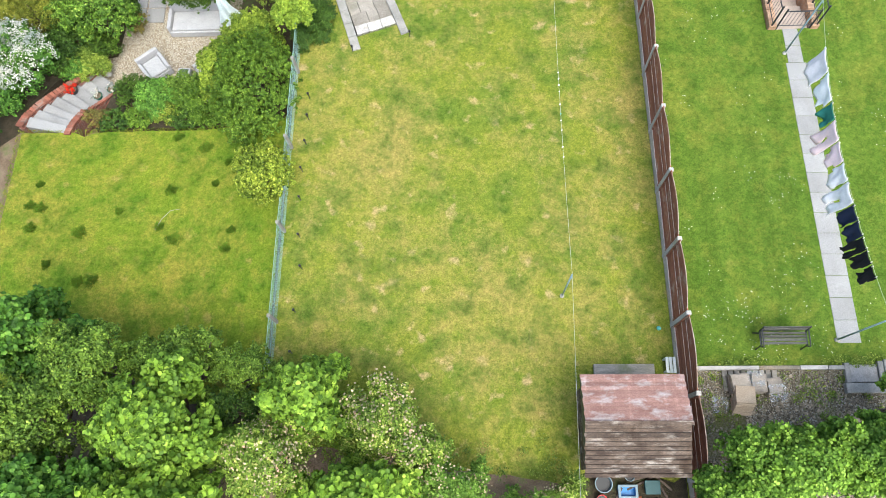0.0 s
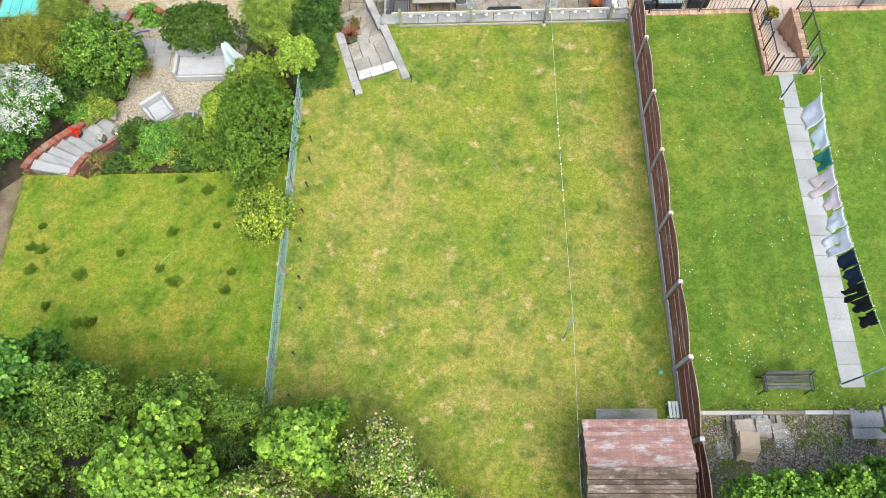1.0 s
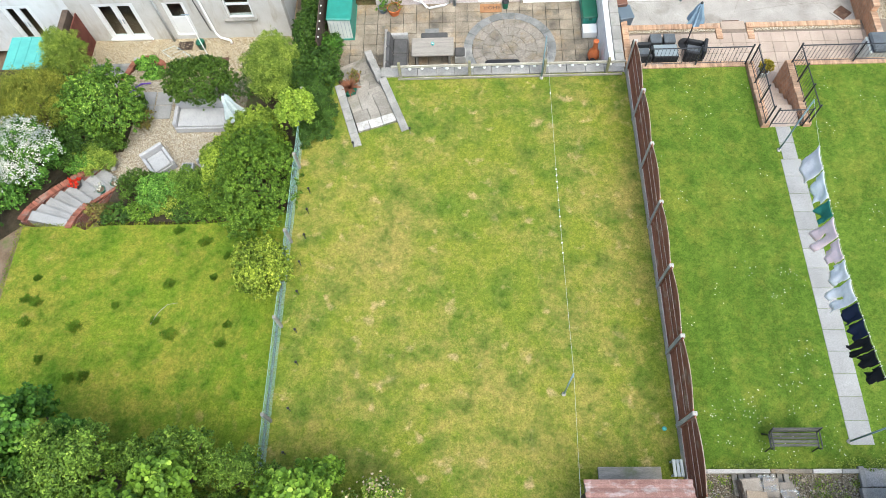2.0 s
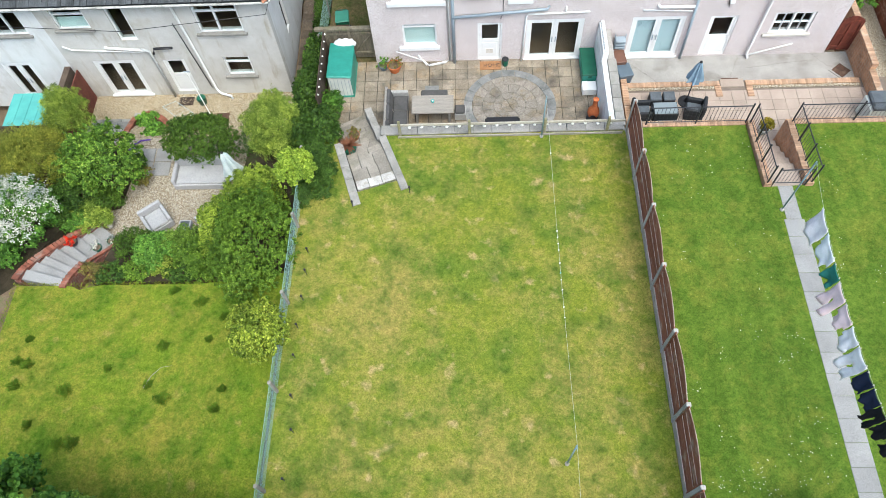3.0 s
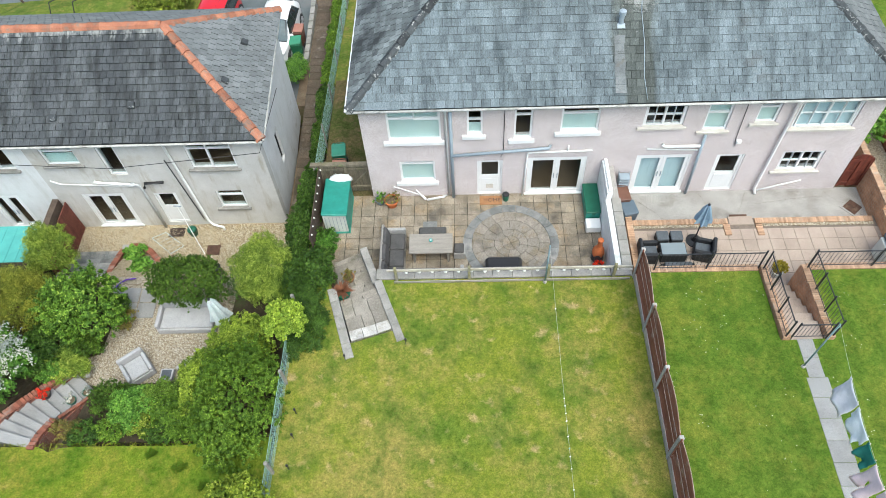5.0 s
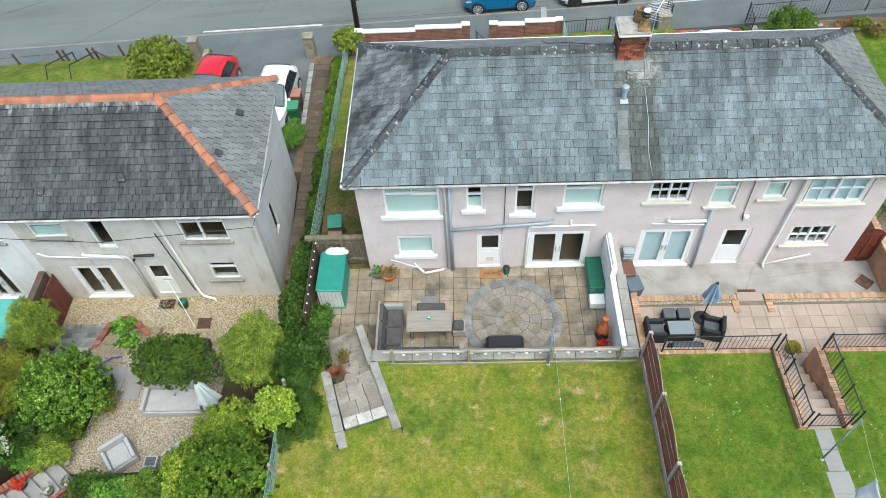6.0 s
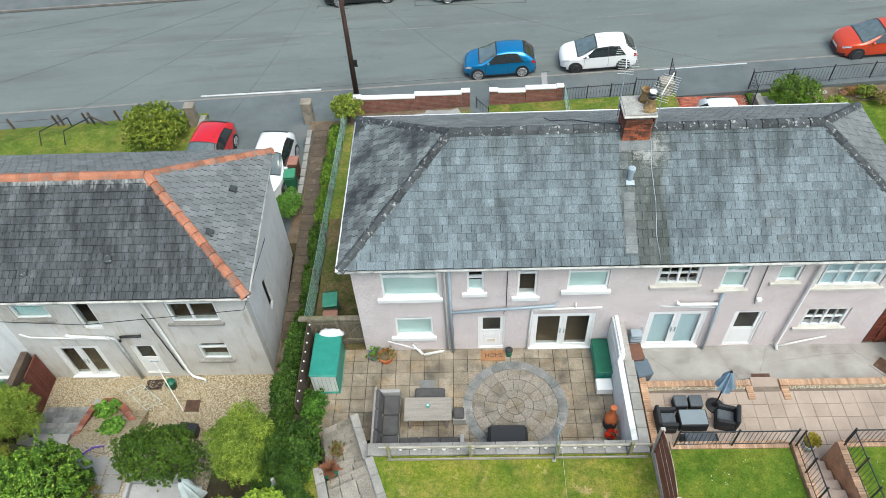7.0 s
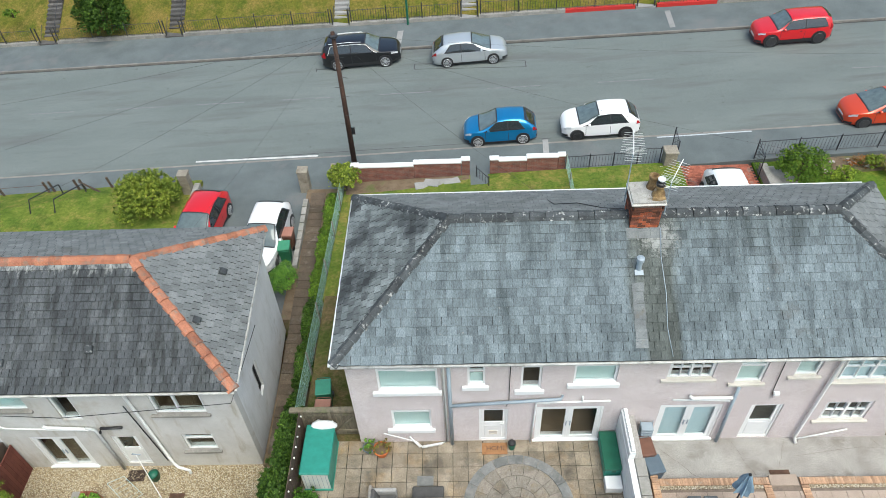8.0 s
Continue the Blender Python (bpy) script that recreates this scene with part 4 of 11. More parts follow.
def ridge_tiles(roof, a, b, size, mat, lift=0.03):
    """Half-round or angled cover tiles laid end to end from a to b."""
    a, b = Vector(a), Vector(b)
    d = (b - a).normalized()
    n = max(1, round((b - a).length / size))
    step = (b - a).length / n
    side = d.cross(Vector((0, 0, 1))).normalized()
    upv = side.cross(d)
    bm = B()
    prof = [(-0.19, -0.085), (-0.12, 0.02), (0.0, 0.075), (0.12, 0.02), (0.19, -0.085)]
    lo = [bm.verts.new((0, x, z)) for x, z in prof]
    hi = [bm.verts.new((step * 0.975, x * 0.92, z * 0.92 - 0.02)) for x, z in prof]
    for i in range(4):
        bm.faces.new((lo[i], lo[i + 1], hi[i + 1], hi[i]))
    bm.faces.new(lo[::-1])
    bm.faces.new(hi)
    bmesh.ops.recalc_face_normals(bm, faces=bm.faces)
    me = bpy.data.meshes.new("ridge_tile")
    bm.to_mesh(me)
    bm.free()
    me.materials.append(mat)
    rot = Matrix((d, side, upv)).transposed().to_4x4()
    rng = random.Random(int(a.x * 10))
    for i in range(n):
        m = Matrix.Translation(a + d * step * i + upv * (lift + rng.uniform(-0.006, 0.008))) @ rot @ Matrix.Rotation(rng.gauss(0, 0.012), 4, "Z")
        piece("ridge_tile", me, m, roof)


def pipe(house, pts, r, mat, name="pipe"):
    return part(name, tube(B(), pts, r, 8), M[mat], house, smooth=True)


def hip_roof(house, x0, x1, y0, y1, ze, zr, xl, xr, under=0.12, skew=0.0):
    """The body of a hipped roof; xl, xr: the ends of its ridge."""
    bm = B()
    ym = (y0 + y1) / 2
    e = [bm.verts.new(p) for p in ((x0, y0, ze), (x1, y0, ze), (x1 + skew, y1, ze), (x0, y1, ze))]
    l, r = bm.verts.new((xl, ym, zr)), bm.verts.new((xr, ym, zr))
    s = [bm.verts.new((v.co.x, v.co.y, ze - under)) for v in e]
    for f in ((e[0], e[1], r, l), (e[1], e[2], r), (e[2], e[3], l, r), (e[3], e[0], l)):
        bm.faces.new(f)
    for i in range(4):
        j = (i + 1) % 4
        bm.faces.new((e[j], e[i], s[i], s[j]))
    bm.faces.new(s[::-1])
    bmesh.ops.recalc_face_normals(bm, faces=bm.faces)
    return part("roof", bm, M["slate_under"], house)


# pink pebbledashed pair
Y2 = 19.82
pink = thing("semi_detached_house", (4.4, 23, -0.3), "pink pebbledashed semi-detached pair with a hipped slate roof", "house")
WIN = {"a": (-3.04, -1.28, 2.92, 4.4), "b": (-0.43, 0.08, 3.14, 4.33), "c": (1.1, 1.69, 2.9, 4.36), "d": (2.6, 3.83, 3.17, 4.33), "e": (-2.79, -1.57, 0.82, 1.88),
       "f": (5.24, 6.54, 3.3, 4.3), "g": (7.2, 7.98, 3.05, 4.3), "h": (8.8, 9.47, 3.35, 4.3), "i": (10.05, 12.0, 3.05, 4.34), "j": (10.25, 11.65, 0.95, 1.93),
       "door": (-0.1, 0.78, 0.02, 1.84), "french": (1.64, 3.66, -0.02, 1.93), "french2": (5.34, 7.2, -0.06, 1.92), "door2": (8.05, 9.0, -0.03, 1.86)}
part("wall", wall_mesh(-3.9, 12.68, -0.4, 4.62, Y2, 0.3, list(WIN.values())), M["pebbledash"], pink)
bm = B()
box(bm, -3.9, -3.6, Y2 + 0.3, 26.15, -0.6, 4.62)
part("wall", bm, M["pebbledash"], pink)
bm = B()
box(bm, 12.38, 12.68, Y2 + 0.3, 26.15, -0.6, 4.62)
part("wall", bm, M["pebbledash"], pink)
bm = B()
box(bm, -3.6, 12.38, 25.85, 26.15, -0.6, 4.62)
part("wall", bm, M["pebbledash"], pink)
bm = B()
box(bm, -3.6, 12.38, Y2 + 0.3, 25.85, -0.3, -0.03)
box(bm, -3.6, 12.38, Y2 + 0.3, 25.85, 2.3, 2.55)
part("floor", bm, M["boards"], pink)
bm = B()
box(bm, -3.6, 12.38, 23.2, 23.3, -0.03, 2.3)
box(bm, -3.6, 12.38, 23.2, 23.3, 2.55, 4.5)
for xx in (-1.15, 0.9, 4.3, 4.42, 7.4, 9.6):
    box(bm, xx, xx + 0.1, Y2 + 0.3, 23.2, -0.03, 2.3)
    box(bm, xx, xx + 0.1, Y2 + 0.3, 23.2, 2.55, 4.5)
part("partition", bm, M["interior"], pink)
E2, R2 = 4.68, 6.84
roof2 = hip_roof(pink, -4.15, 13.2, 19.52, 26.45, E2, R2, -0.86, 10.1)
window(pink, *WIN["a"], Y2, (), (0.66,), fine=[(0.5, 0.97, 0.62, 0.97, 1, 1)], blind=("blind", 0.0, 0.95))
window(pink, *WIN["b"], Y2, (), (0.55,), blind=("blind", 0.0, 0.35))
window(pink, *WIN["c"], Y2, (), (0.72,))
window(pink, *WIN["d"], Y2, (), (0.68,), blind=("blind", 0.0, 0.6))
window(pink, *WIN["e"], Y2, (), (0.85,), blind=("blind", 0.0, 0.8))
window(pink, *WIN["f"], Y2, (0.5,), (), "cream", [(0.05, 0.5, 0.05, 0.95, 2, 2), (0.5, 0.95, 0.05, 0.95, 2, 2)])
window(pink, *WIN["g"], Y2, (), (0.62,), "cream", blind=("blind", 0.0, 1.0))
window(pink, *WIN["h"], Y2, (), (0.7,), "cream", blind=("blind", 0.0, 0.55))
window(pink, *WIN["i"], Y2, (0.5,), (), "cream", [(0.05, 0.5, 0.05, 0.95, 2, 2), (0.5, 0.95, 0.05, 0.95, 2, 2)], blind=("curtain", 0.0, 1.0))
window(pink, *WIN["j"], Y2, (0.5,), (), "cream", [(0.05, 0.5, 0.05, 0.95, 2, 2), (0.5, 0.95, 0.05, 0.95, 2, 2)])
door(pink, *WIN["door"], Y2)
door(pink, *WIN["door2"], Y2, (0.5, 0.93), flap=False)
french(pink, *WIN["french"], Y2)
french(pink, *WIN["french2"], Y2, "curtain")
# gutters, fascia and pipes
M["gutter_grey"] = surface("weathered_gutter", (0.52, 0.52, 0.5), (0.36, 0.36, 0.34), 3, 0.6, 30, 0.1, stain=(0.2, 0.2, 0.18), stain_scale=3.0)
bm = B()
box(bm, -4.05, 12.9, 19.56, 19.6, 4.5, 4.66)
part("fascia", bm, M["upvc"], pink)
pipe(pink, [(-4.17, 19.48, 4.61), (13.22, 19.48, 4.59)], 0.045, "gutter_grey", "gutter")
pipe(pink, [(-4.2, 19.5, 4.63), (-4.2, 26.45, 4.63)], 0.055, "pipe_white", "gutter")
pipe(pink, [(-4.1, 26.54, 4.66), (12.9, 26.54, 4.66)], 0.04, "pipe_white", "gutter")
pipe(pink, [(5.05, 22.55, 6.66), (5.0, 21.9, 6.22), (5.06, 21.0, 5.66), (5.02, 20.2, 5.16), (5.1, 19.55, 4.76)], 0.012, "pipe_grey", "cable")
pipe(pink, [(4.2, 23.3, 6.72), (3.6, 23.6, 6.52), (3.0, 24.3, 6.1), (2.3, 24.2, 6.16), (2.2, 24.9, 5.72)], 0.012, "black", "cable")
pipe(pink, [(-1.12, 19.5, 4.6), (-1.12, 19.74, 4.42), (-1.12, 19.74, 0.15), (-1.3, 19.7, 0.06), (-1.9, 19.62, 0.0)], 0.045, "pipe_white")
pipe(pink, [(-0.96, 19.72, 4.45), (-0.96, 19.72, -0.05)], 0.058, "pipe_grey")
pipe(pink, [(-0.96, 19.7, 2.25), (2.3, 19.7, 2.52), (2.36, 19.84, 2.52)], 0.055, "pipe_grey")
pipe(pink, [(3.78, 19.77, 2.29), (1.66, 19.77, 2.24), (1.6, 19.77, 2.18), (1.52, 19.74, -0.02)], 0.032, "pipe_white")
pipe(pink, [(2.95, 19.77, 2.3), (2.95, 19.77, 2.55)], 0.03, "pipe_white")
pipe(pink, [(-3.1, 19.76, 0.62), (-2.1, 19.76, 0.08), (-1.9, 19.6, -0.02)], 0.022, "pipe_white")
pipe(pink, [(-2.3, 19.76, 0.4), (-2.0, 19.62, 0.0)], 0.03, "pipe_white")
pipe(pink, [(9.92, 19.5, 4.6), (9.88, 19.72, 4.3), (9.8, 19.72, 0.1), (9.85, 19.6, -0.05)], 0.05, "pipe_white")
pipe(pink, [(7.36, 19.72, 2.95), (7.4, 19.72, -0.08)], 0.05, "pipe_grey")
pipe(pink, [(6.05, 19.74, 2.52), (6.15, 19.7, 2.45), (7.3, 19.7, 2.45)], 0.055, "pipe_white")
pipe(pink, [(5.6, 19.77, 2.28), (7.0, 19.77, 2.2), (7.3, 19.75, 2.2)], 0.028, "pipe_white")
pipe(pink, [(9.8, 19.7, 0.0), (11.3, 19.74, 0.5)], 0.028, "pipe_white")
pipe(pink, [(0.78, 19.78, 4.5), (0.78, 19.78, 2.3), (0.7, 19.78, 2.05)], 0.012, "black", "cable")
pipe(pink, [(8.35, 19.78, 4.4), (8.42, 19.78, 2.6), (8.5, 19.78, 2.3)], 0.012, "black", "cable")
bm = B()
box(bm, 8.45, 8.62, 19.68, 19.8, 2.5, 2.64, bevel=0.02)
part("flood_lamp", bm, M["pipe_white"], pink)
bm = B()
box(bm, 4.75, 4.9, 19.74, 19.82, 4.3, 4.42, bevel=0.01)
part("alarm_box", bm, M["upvc"], pink)
# roof covering
apexL, apexR = (-0.86, 22.985, R2), (10.1, 22.985, R2)
slates(roof2, [(-4.15, 19.52, E2), (13.2, 19.52, E2), apexR, apexL], 0.28, 0.255, 300, "", 3, 0.022, 0.006)
slates(roof2, [(-4.15, 26.45, E2), (-4.15, 19.52, E2), apexL], 0.27, 0.235, 150, "_worn", 4, 0.032, 0.014)
slates(roof2, [(13.2, 19.52, E2), (13.2, 26.45, E2), apexR], 0.28, 0.255, 60, "_mid", 5)
slates(roof2, [(13.2, 26.45, E2), (-4.15, 26.45, E2), apexL, apexR], 0.28, 0.255, 60, "_mid", 6, 0.026)
ridge_tiles(roof2, (-4.15, 19.52, E2), apexL, 0.42, M["ridge_grey"])
ridge_tiles(roof2, (-4.15, 26.45, E2), apexL, 0.42, M["ridge_grey"])
ridge_tiles(roof2, (13.2, 19.52, E2), apexR, 0.42, M["ridge_grey"])
ridge_tiles(roof2, (13.2, 26.45, E2), apexR, 0.42, M["ridge_grey"])
ridge_tiles(roof2, apexL, apexR, 0.45, M["ridge_grey"], 0.045)

# grey rendered pair on the left
Y1 = 20.02
grey = thing("semi_detached_house", (-13, 23, -1.75), "grey rendered semi-detached pair with terracotta ridge tiles", "house")
W1 = {"a": (-15.2, -14.0, 1.9, 2.85), "b": (-13.2, -12.55, 1.3, 2.95), "c": (-10.12, -8.52, 1.55, 2.85), "d": (-9.76, -8.74, -0.7, 0.3),
      "french": (-14.8, -13.2, -1.68, 0.28), "door": (-12.1, -11.25, -1.55, 0.25), "n1": (-18.4, -17.2, -1.7, 0.3), "n2": (-17.6, -16.4, 1.7, 2.8)}
part("wall", wall_mesh(-15.75, -7.5, -2.2, 3.25, Y1, 0.3, [W1[k] for k in ("a", "b", "c", "d", "french", "door")]), M["render"], grey)
part("wall", wall_mesh(-24.0, -15.75, -2.2, 3.25, Y1, 0.3, [W1["n1"], W1["n2"]]), M["render_white"], grey)
GWIN = (21.85, 22.35, -0.4, 1.2)
wm = wall_mesh(Y1 + 0.3, 26.15, -2.2, 3.25, 0, 0.3, [GWIN])
for vv in wm.verts:
    vv.co = Vector((-7.5 - vv.co.y - 0.05 * (vv.co.x - 20.3), vv.co.x, vv.co.z))
bmesh.ops.recalc_face_normals(wm, faces=wm.faces)
part("wall", wm, M["render_white"], grey)
bm = B()
box(bm, -24, -8.1, 25.85, 26.15, -2.2, 3.25)
part("wall", bm, M["render"], grey)
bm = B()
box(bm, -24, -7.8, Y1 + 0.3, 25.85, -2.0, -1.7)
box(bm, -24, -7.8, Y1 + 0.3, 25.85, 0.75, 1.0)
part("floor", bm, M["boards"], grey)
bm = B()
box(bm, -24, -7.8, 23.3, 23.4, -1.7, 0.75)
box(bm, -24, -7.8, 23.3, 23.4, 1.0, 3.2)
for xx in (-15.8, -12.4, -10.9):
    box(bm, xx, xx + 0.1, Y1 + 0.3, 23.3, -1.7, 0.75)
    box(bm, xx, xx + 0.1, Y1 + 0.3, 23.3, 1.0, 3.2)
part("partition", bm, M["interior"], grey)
E1, R1 = 3.3, 5.38
roof1 = hip_roof(grey, -26, -7.2, 19.7, 26.5, E1, R1, -22.6, -10.57, skew=-0.33)
window(grey, *W1["a"], Y1, (), (0.72,), "stone", blind=("blind", 0.0, 0.5))
window(grey, *W1["b"], Y1, (), (), None)
window(grey, *W1["c"], Y1, (0.45,), (0.76,), "stone")
window(grey, *W1["d"], Y1, (), (0.7,), "stone")
door(grey, *W1["door"], Y1, flap=False)
french(grey, *W1["french"], Y1)
window(grey, *W1["n2"], Y1, (0.5,), (), "stone")
french(grey, *W1["n1"], Y1)
bm = B()
bars(bm, GWIN[0], GWIN[1], GWIN[2], GWIN[3], 0, 0.08, 0.05)
for vv in bm.verts:
    vv.co = Vector((-7.6 - vv.co.y - 0.05 * (vv.co.x - 20.3), vv.co.x, vv.co.z))
part("window", bm, M["black"], grey)
bm = B()
box(bm, -25.9, -7.3, 19.74, 19.78, 3.1, 3.27)
part("fascia", bm, M["pipe_white"], grey)
pipe(grey, [(-26, 19.66, 3.22), (-7.2, 19.66, 3.2)], 0.045, "gutter_grey", "gutter")
pipe(grey, [(-7.17, 19.7, 3.22), (-7.5, 26.45, 3.22)], 0.04, "gutter_grey", "gutter")
pipe(grey, [(-10.75, 19.66, 3.2), (-10.74, 19.93, 2.9), (-10.5, 19.93, -1.4), (-10.35, 19.85, -1.55), (-9.95, 19.75, -1.6), (-9.92, 19.7, -1.72)], 0.05, "pipe_white")
pipe(grey, [(-12.62, 19.93, 0.95), (-12.35, 19.93, 0.8), (-12.3, 19.93, -1.75)], 0.055, "pipe_dull")
pipe(grey, [(-13.9, 19.9, 1.12), (-13.8, 19.9, 1.05), (-12.7, 19.9, 0.92), (-12.5, 19.92, 0.85)], 0.055, "pipe_white")
pipe(grey, [(-15.5, 19.95, 1.15), (-15.2, 19.95, 0.95), (-12.6, 19.95, 0.75)], 0.03, "pipe_white")
pipe(grey, [(-12.2, 19.9, 0.7), (-12.1, 19.9, 0.95), (-11.4, 19.9, 0.98)], 0.05, "black")
pipe(grey, [(-10.98, 19.97, 2.1), (-10.72, 19.97, -0.6), (-10.66, 19.97, -1.3)], 0.018, "black")
pipe(grey, [(-20, 19.55, 2.9), (-12.7, 19.5, 2.25), (-7.4, 19.6, 2.75), (-7.0, 22, 3.4)], 0.012, "black", "cable")
capL, capR = (-22.6, 23.1, R1), (-10.57, 23.1, R1)
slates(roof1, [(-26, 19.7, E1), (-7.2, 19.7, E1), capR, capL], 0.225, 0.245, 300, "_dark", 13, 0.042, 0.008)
slates(roof1, [(-7.2, 19.7, E1), (-7.53, 26.5, E1), capR], 0.27, 0.25, 150, "_mid", 14, 0.03, 0.012)
slates(roof1, [(-7.53, 26.5, E1), (-26, 26.5, E1), capL, capR], 0.27, 0.25, 30, "_mid", 15)
ridge_tiles(roof1, (-7.2, 19.7, E1), capR, 0.42, M["ridge_red"])
ridge_tiles(roof1, (-7.53, 26.5, E1), capR, 0.42, M["ridge_red"])
ridge_tiles(roof1, capL, capR, 0.42, M["ridge_red"], 0.045)

# ---- boundaries of the gardens ----
def local(bm, m):
    for v in bm.verts:
        v.co = m @ v.co
    return bm


def shared(name, bm, mat):
    me = bpy.data.meshes.new(name)
    bm.to_mesh(me)
    bm.free()
    me.materials.append(mat)
    return me


# close-boarded fence between the middle and right lawns
FX = 4.66
post_y = [15.26 - 1.913 * i for i in range(10)]
BOARD = [shared("board", box(B(), -0.008, 0.008, 0.0, 1.80, 0.0, 0.175, pose(0, 0, 0, 0, 7, 0), 0.0), M["fence"]) for _ in range(1)]
bm = B()
n = 12
loop = [(0.0, 0.0)] + [(1.8 * i / n, 0.2 * math.sin(math.pi * i / n) + 0.02) for i in range(n + 1)] + [(1.8, 0.0)]
front = [bm.verts.new((-0.012, y, z)) for y, z in loop]
back = [bm.verts.new((0.008, y, z)) for y, z in loop]
bm.faces.new(front)
bm.faces.new(back[::-1])
for i in range(len(loop)):
    j = (i + 1) % len(loop)
    bm.faces.new((front[i], front[j], back[j], back[i]))
bmesh.ops.recalc_face_normals(bm, faces=bm.faces)
TOPBOARD = shared("top_board", bm, M["fence"])
bm = B()
tube(bm, [(0.0, 1.8 * i / 12, 0.2 * math.sin(math.pi * i / 12) + 0.03) for i in range(13)], 0.011, 4)
CAP = shared("cap_strip", bm, M["fence_edge"])
BATTEN = shared("batten", box(B(), -0.035, -0.012, -0.02, 0.02, 0.0, 1.3), M["fence"])
LATH = shared("lath", box(B(), -0.026, -0.012, 0.0, 1.8, -0.008, 0.008), M["fence_edge"])
bf = thing("garden_fence", (FX, 6.6, LAWN(FX, 6.6)), "red-brown lapped panel fence with domed tops on concrete posts", "fence")
for i, y in enumerate(post_y):
    z = LAWN(FX, y)
    bm = box(B(), FX - 0.055, FX + 0.055, y - 0.05, y + 0.05, z - 0.3, z + 1.52)
    box(bm, FX - 0.06, FX + 0.06, y - 0.055, y + 0.055, z + 1.5, z + 1.55, bevel=0.015)
    part("post", bm, M["post_concrete"], bf, "slotted concrete post")
    if i == len(post_y) - 1:
        continue
    y1 = post_y[i + 1]
    z1 = (LAWN(FX, y) + LAWN(FX, y1)) / 2
    part("gravel_board", box(B(), FX - 0.03, FX + 0.03, y1 + 0.055, y - 0.055, z1 - 0.15, z1 + 0.26), M["gravel_board"], bf, "pale concrete gravel board")
    y0 = y1 + 0.06
    pan = piece("panel", TOPBOARD, Matrix.Translation((FX, y0, z1 + 1.46)), bf)
    ORIGIN[pan.name] = Vector((FX, y0, z1 + 1.46))
    for k in range(7):
        piece("board", BOARD[0], Matrix.Translation((FX, y0, z1 + 0.27 + 0.172 * k)), pan)
    piece("cap_strip", CAP, Matrix.Translation((FX, y0, z1 + 1.46)), pan)
    for k in (0.03, 1.77):
        piece("batten", BATTEN, Matrix.Translation((FX, y0 + k, z1 + 0.28)), pan)
    for k in (0.62, 0.98):
        piece("lath", LATH, Matrix.Translation((FX, y0, z1 + 0.26 + k)), pan)


# wire fence between the left and middle lawns
def wire_fence(x, ys, base, h, mat, label, lean=0.0, post=(0.06, "post_concrete")):
    f = thing("wire_fence", (x, (ys[0] + ys[-1]) / 2, base(x, ys[0])), label, "fence")
    for y in ys:
        z = base(x, y)
        part("post", box(B(), x - post[0], x + post[0], y - post[0], y + post[0], z - 0.3, z + h + 0.05, bevel=0.01), M[post[1]], f)
    for a, b in zip(ys, ys[1:]):
        bm = B()
        za, zb = base(x, a), base(x, b)
        step, L = 0.066, abs(b - a)
        s = 1 if b > a else -1
        k = -h
        while k < L:
            for d in (1, -1):
                p0, p1 = (k, 0.0), (k + h, h)
                u0, u1 = max(0.0, p0[0]), min(L, p1[0])
                if u1 <= u0:
                    continue
                v0, v1 = u0 - k, u1 - k
                if d < 0:
                    v0, v1 = h - v0, h - v1
                q0 = Vector((x, a + s * u0, za + (zb - za) * u0 / L + v0))
                q1 = Vector((x, a + s * u1, za + (zb - za) * u1 / L + v1))
                tube(bm, [q0, q1], 0.002, 3, caps=False)
            k += step
        tube(bm, [(x, a, za + h), (x, b, zb + h)], 0.006, 4)
        tube(bm, [(x, a, za + h * 0.5), (x, b, zb + h * 0.5)], 0.004, 3)
        part("netting", bm, M[mat], f)
    return f


M["pillar_grey"] = surface("weathered_grey_post", (0.33, 0.31, 0.28), (0.23, 0.215, 0.19), 3.0, 0.92, 40, 0.5, 0.006)
M["wire"] = paint("green_wire", (0.26, 0.42, 0.37), 0.5)
wire_fence(-5.74, [-1.3, 1.35, 3.97, 6.57, 9.2, 11.8, 14.3], LAWN, 0.78, "wire", "sagging green chain-link fence on concrete posts", post=(0.045, "pillar_grey"))
wire_fence(-6.05, [20.6, 23.0, 25.4, 27.8, 30.2, 32.4, 34.0], lambda x, y: -0.35 - 0.075 * (y - 20), 1.1, "wire", "green wire fence along a hedge between two houses", post=(0.035, "wood_grey"))

# retaining wall, coping and rail fence above the sunken patio
bm = box(B(), -3.35, 4.62, 15.34, 15.66, -0.6, 1.40)
lone("retaining_wall", bm, M["concrete"], "concrete retaining wall above the sunken patio", "wall", kind="structure")
cope = thing("wall_coping", (0.6, 15.47, 1.40), "row of weathered grey coping stones on the patio wall", "coping")
COPE = [shared("coping_stone", box(B(), 0, 0.604 - 0.006 * k, -0.19, 0.19, 0, 0.08, bevel=0.01), M["coping"]) for k in range(2)]
for i in range(13):
    piece("coping_stone", COPE[i % 2], pose(-3.38 + 0.612 * i, 15.51, 1.402), cope)
M["wood_moss"] = surface("mossy_post_wood", (0.29, 0.27, 0.15), (0.2, 0.19, 0.11), 4, 0.9, 25, 0.5, 0.006, (0.33, 0.31, 0.25), 2.0)
M["rail_pale"] = surface("pale_weathered_rail", (0.46, 0.43, 0.36), (0.34, 0.31, 0.25), 3, 0.9, 25, 0.5, 0.006, (0.27, 0.27, 0.15), 1.5, stretch=(0.5, 3, 3))
rail = thing("rail_fence", (0.6, 15.3, 1.4), "low weathered wooden rail fence with mossy posts", "fence")
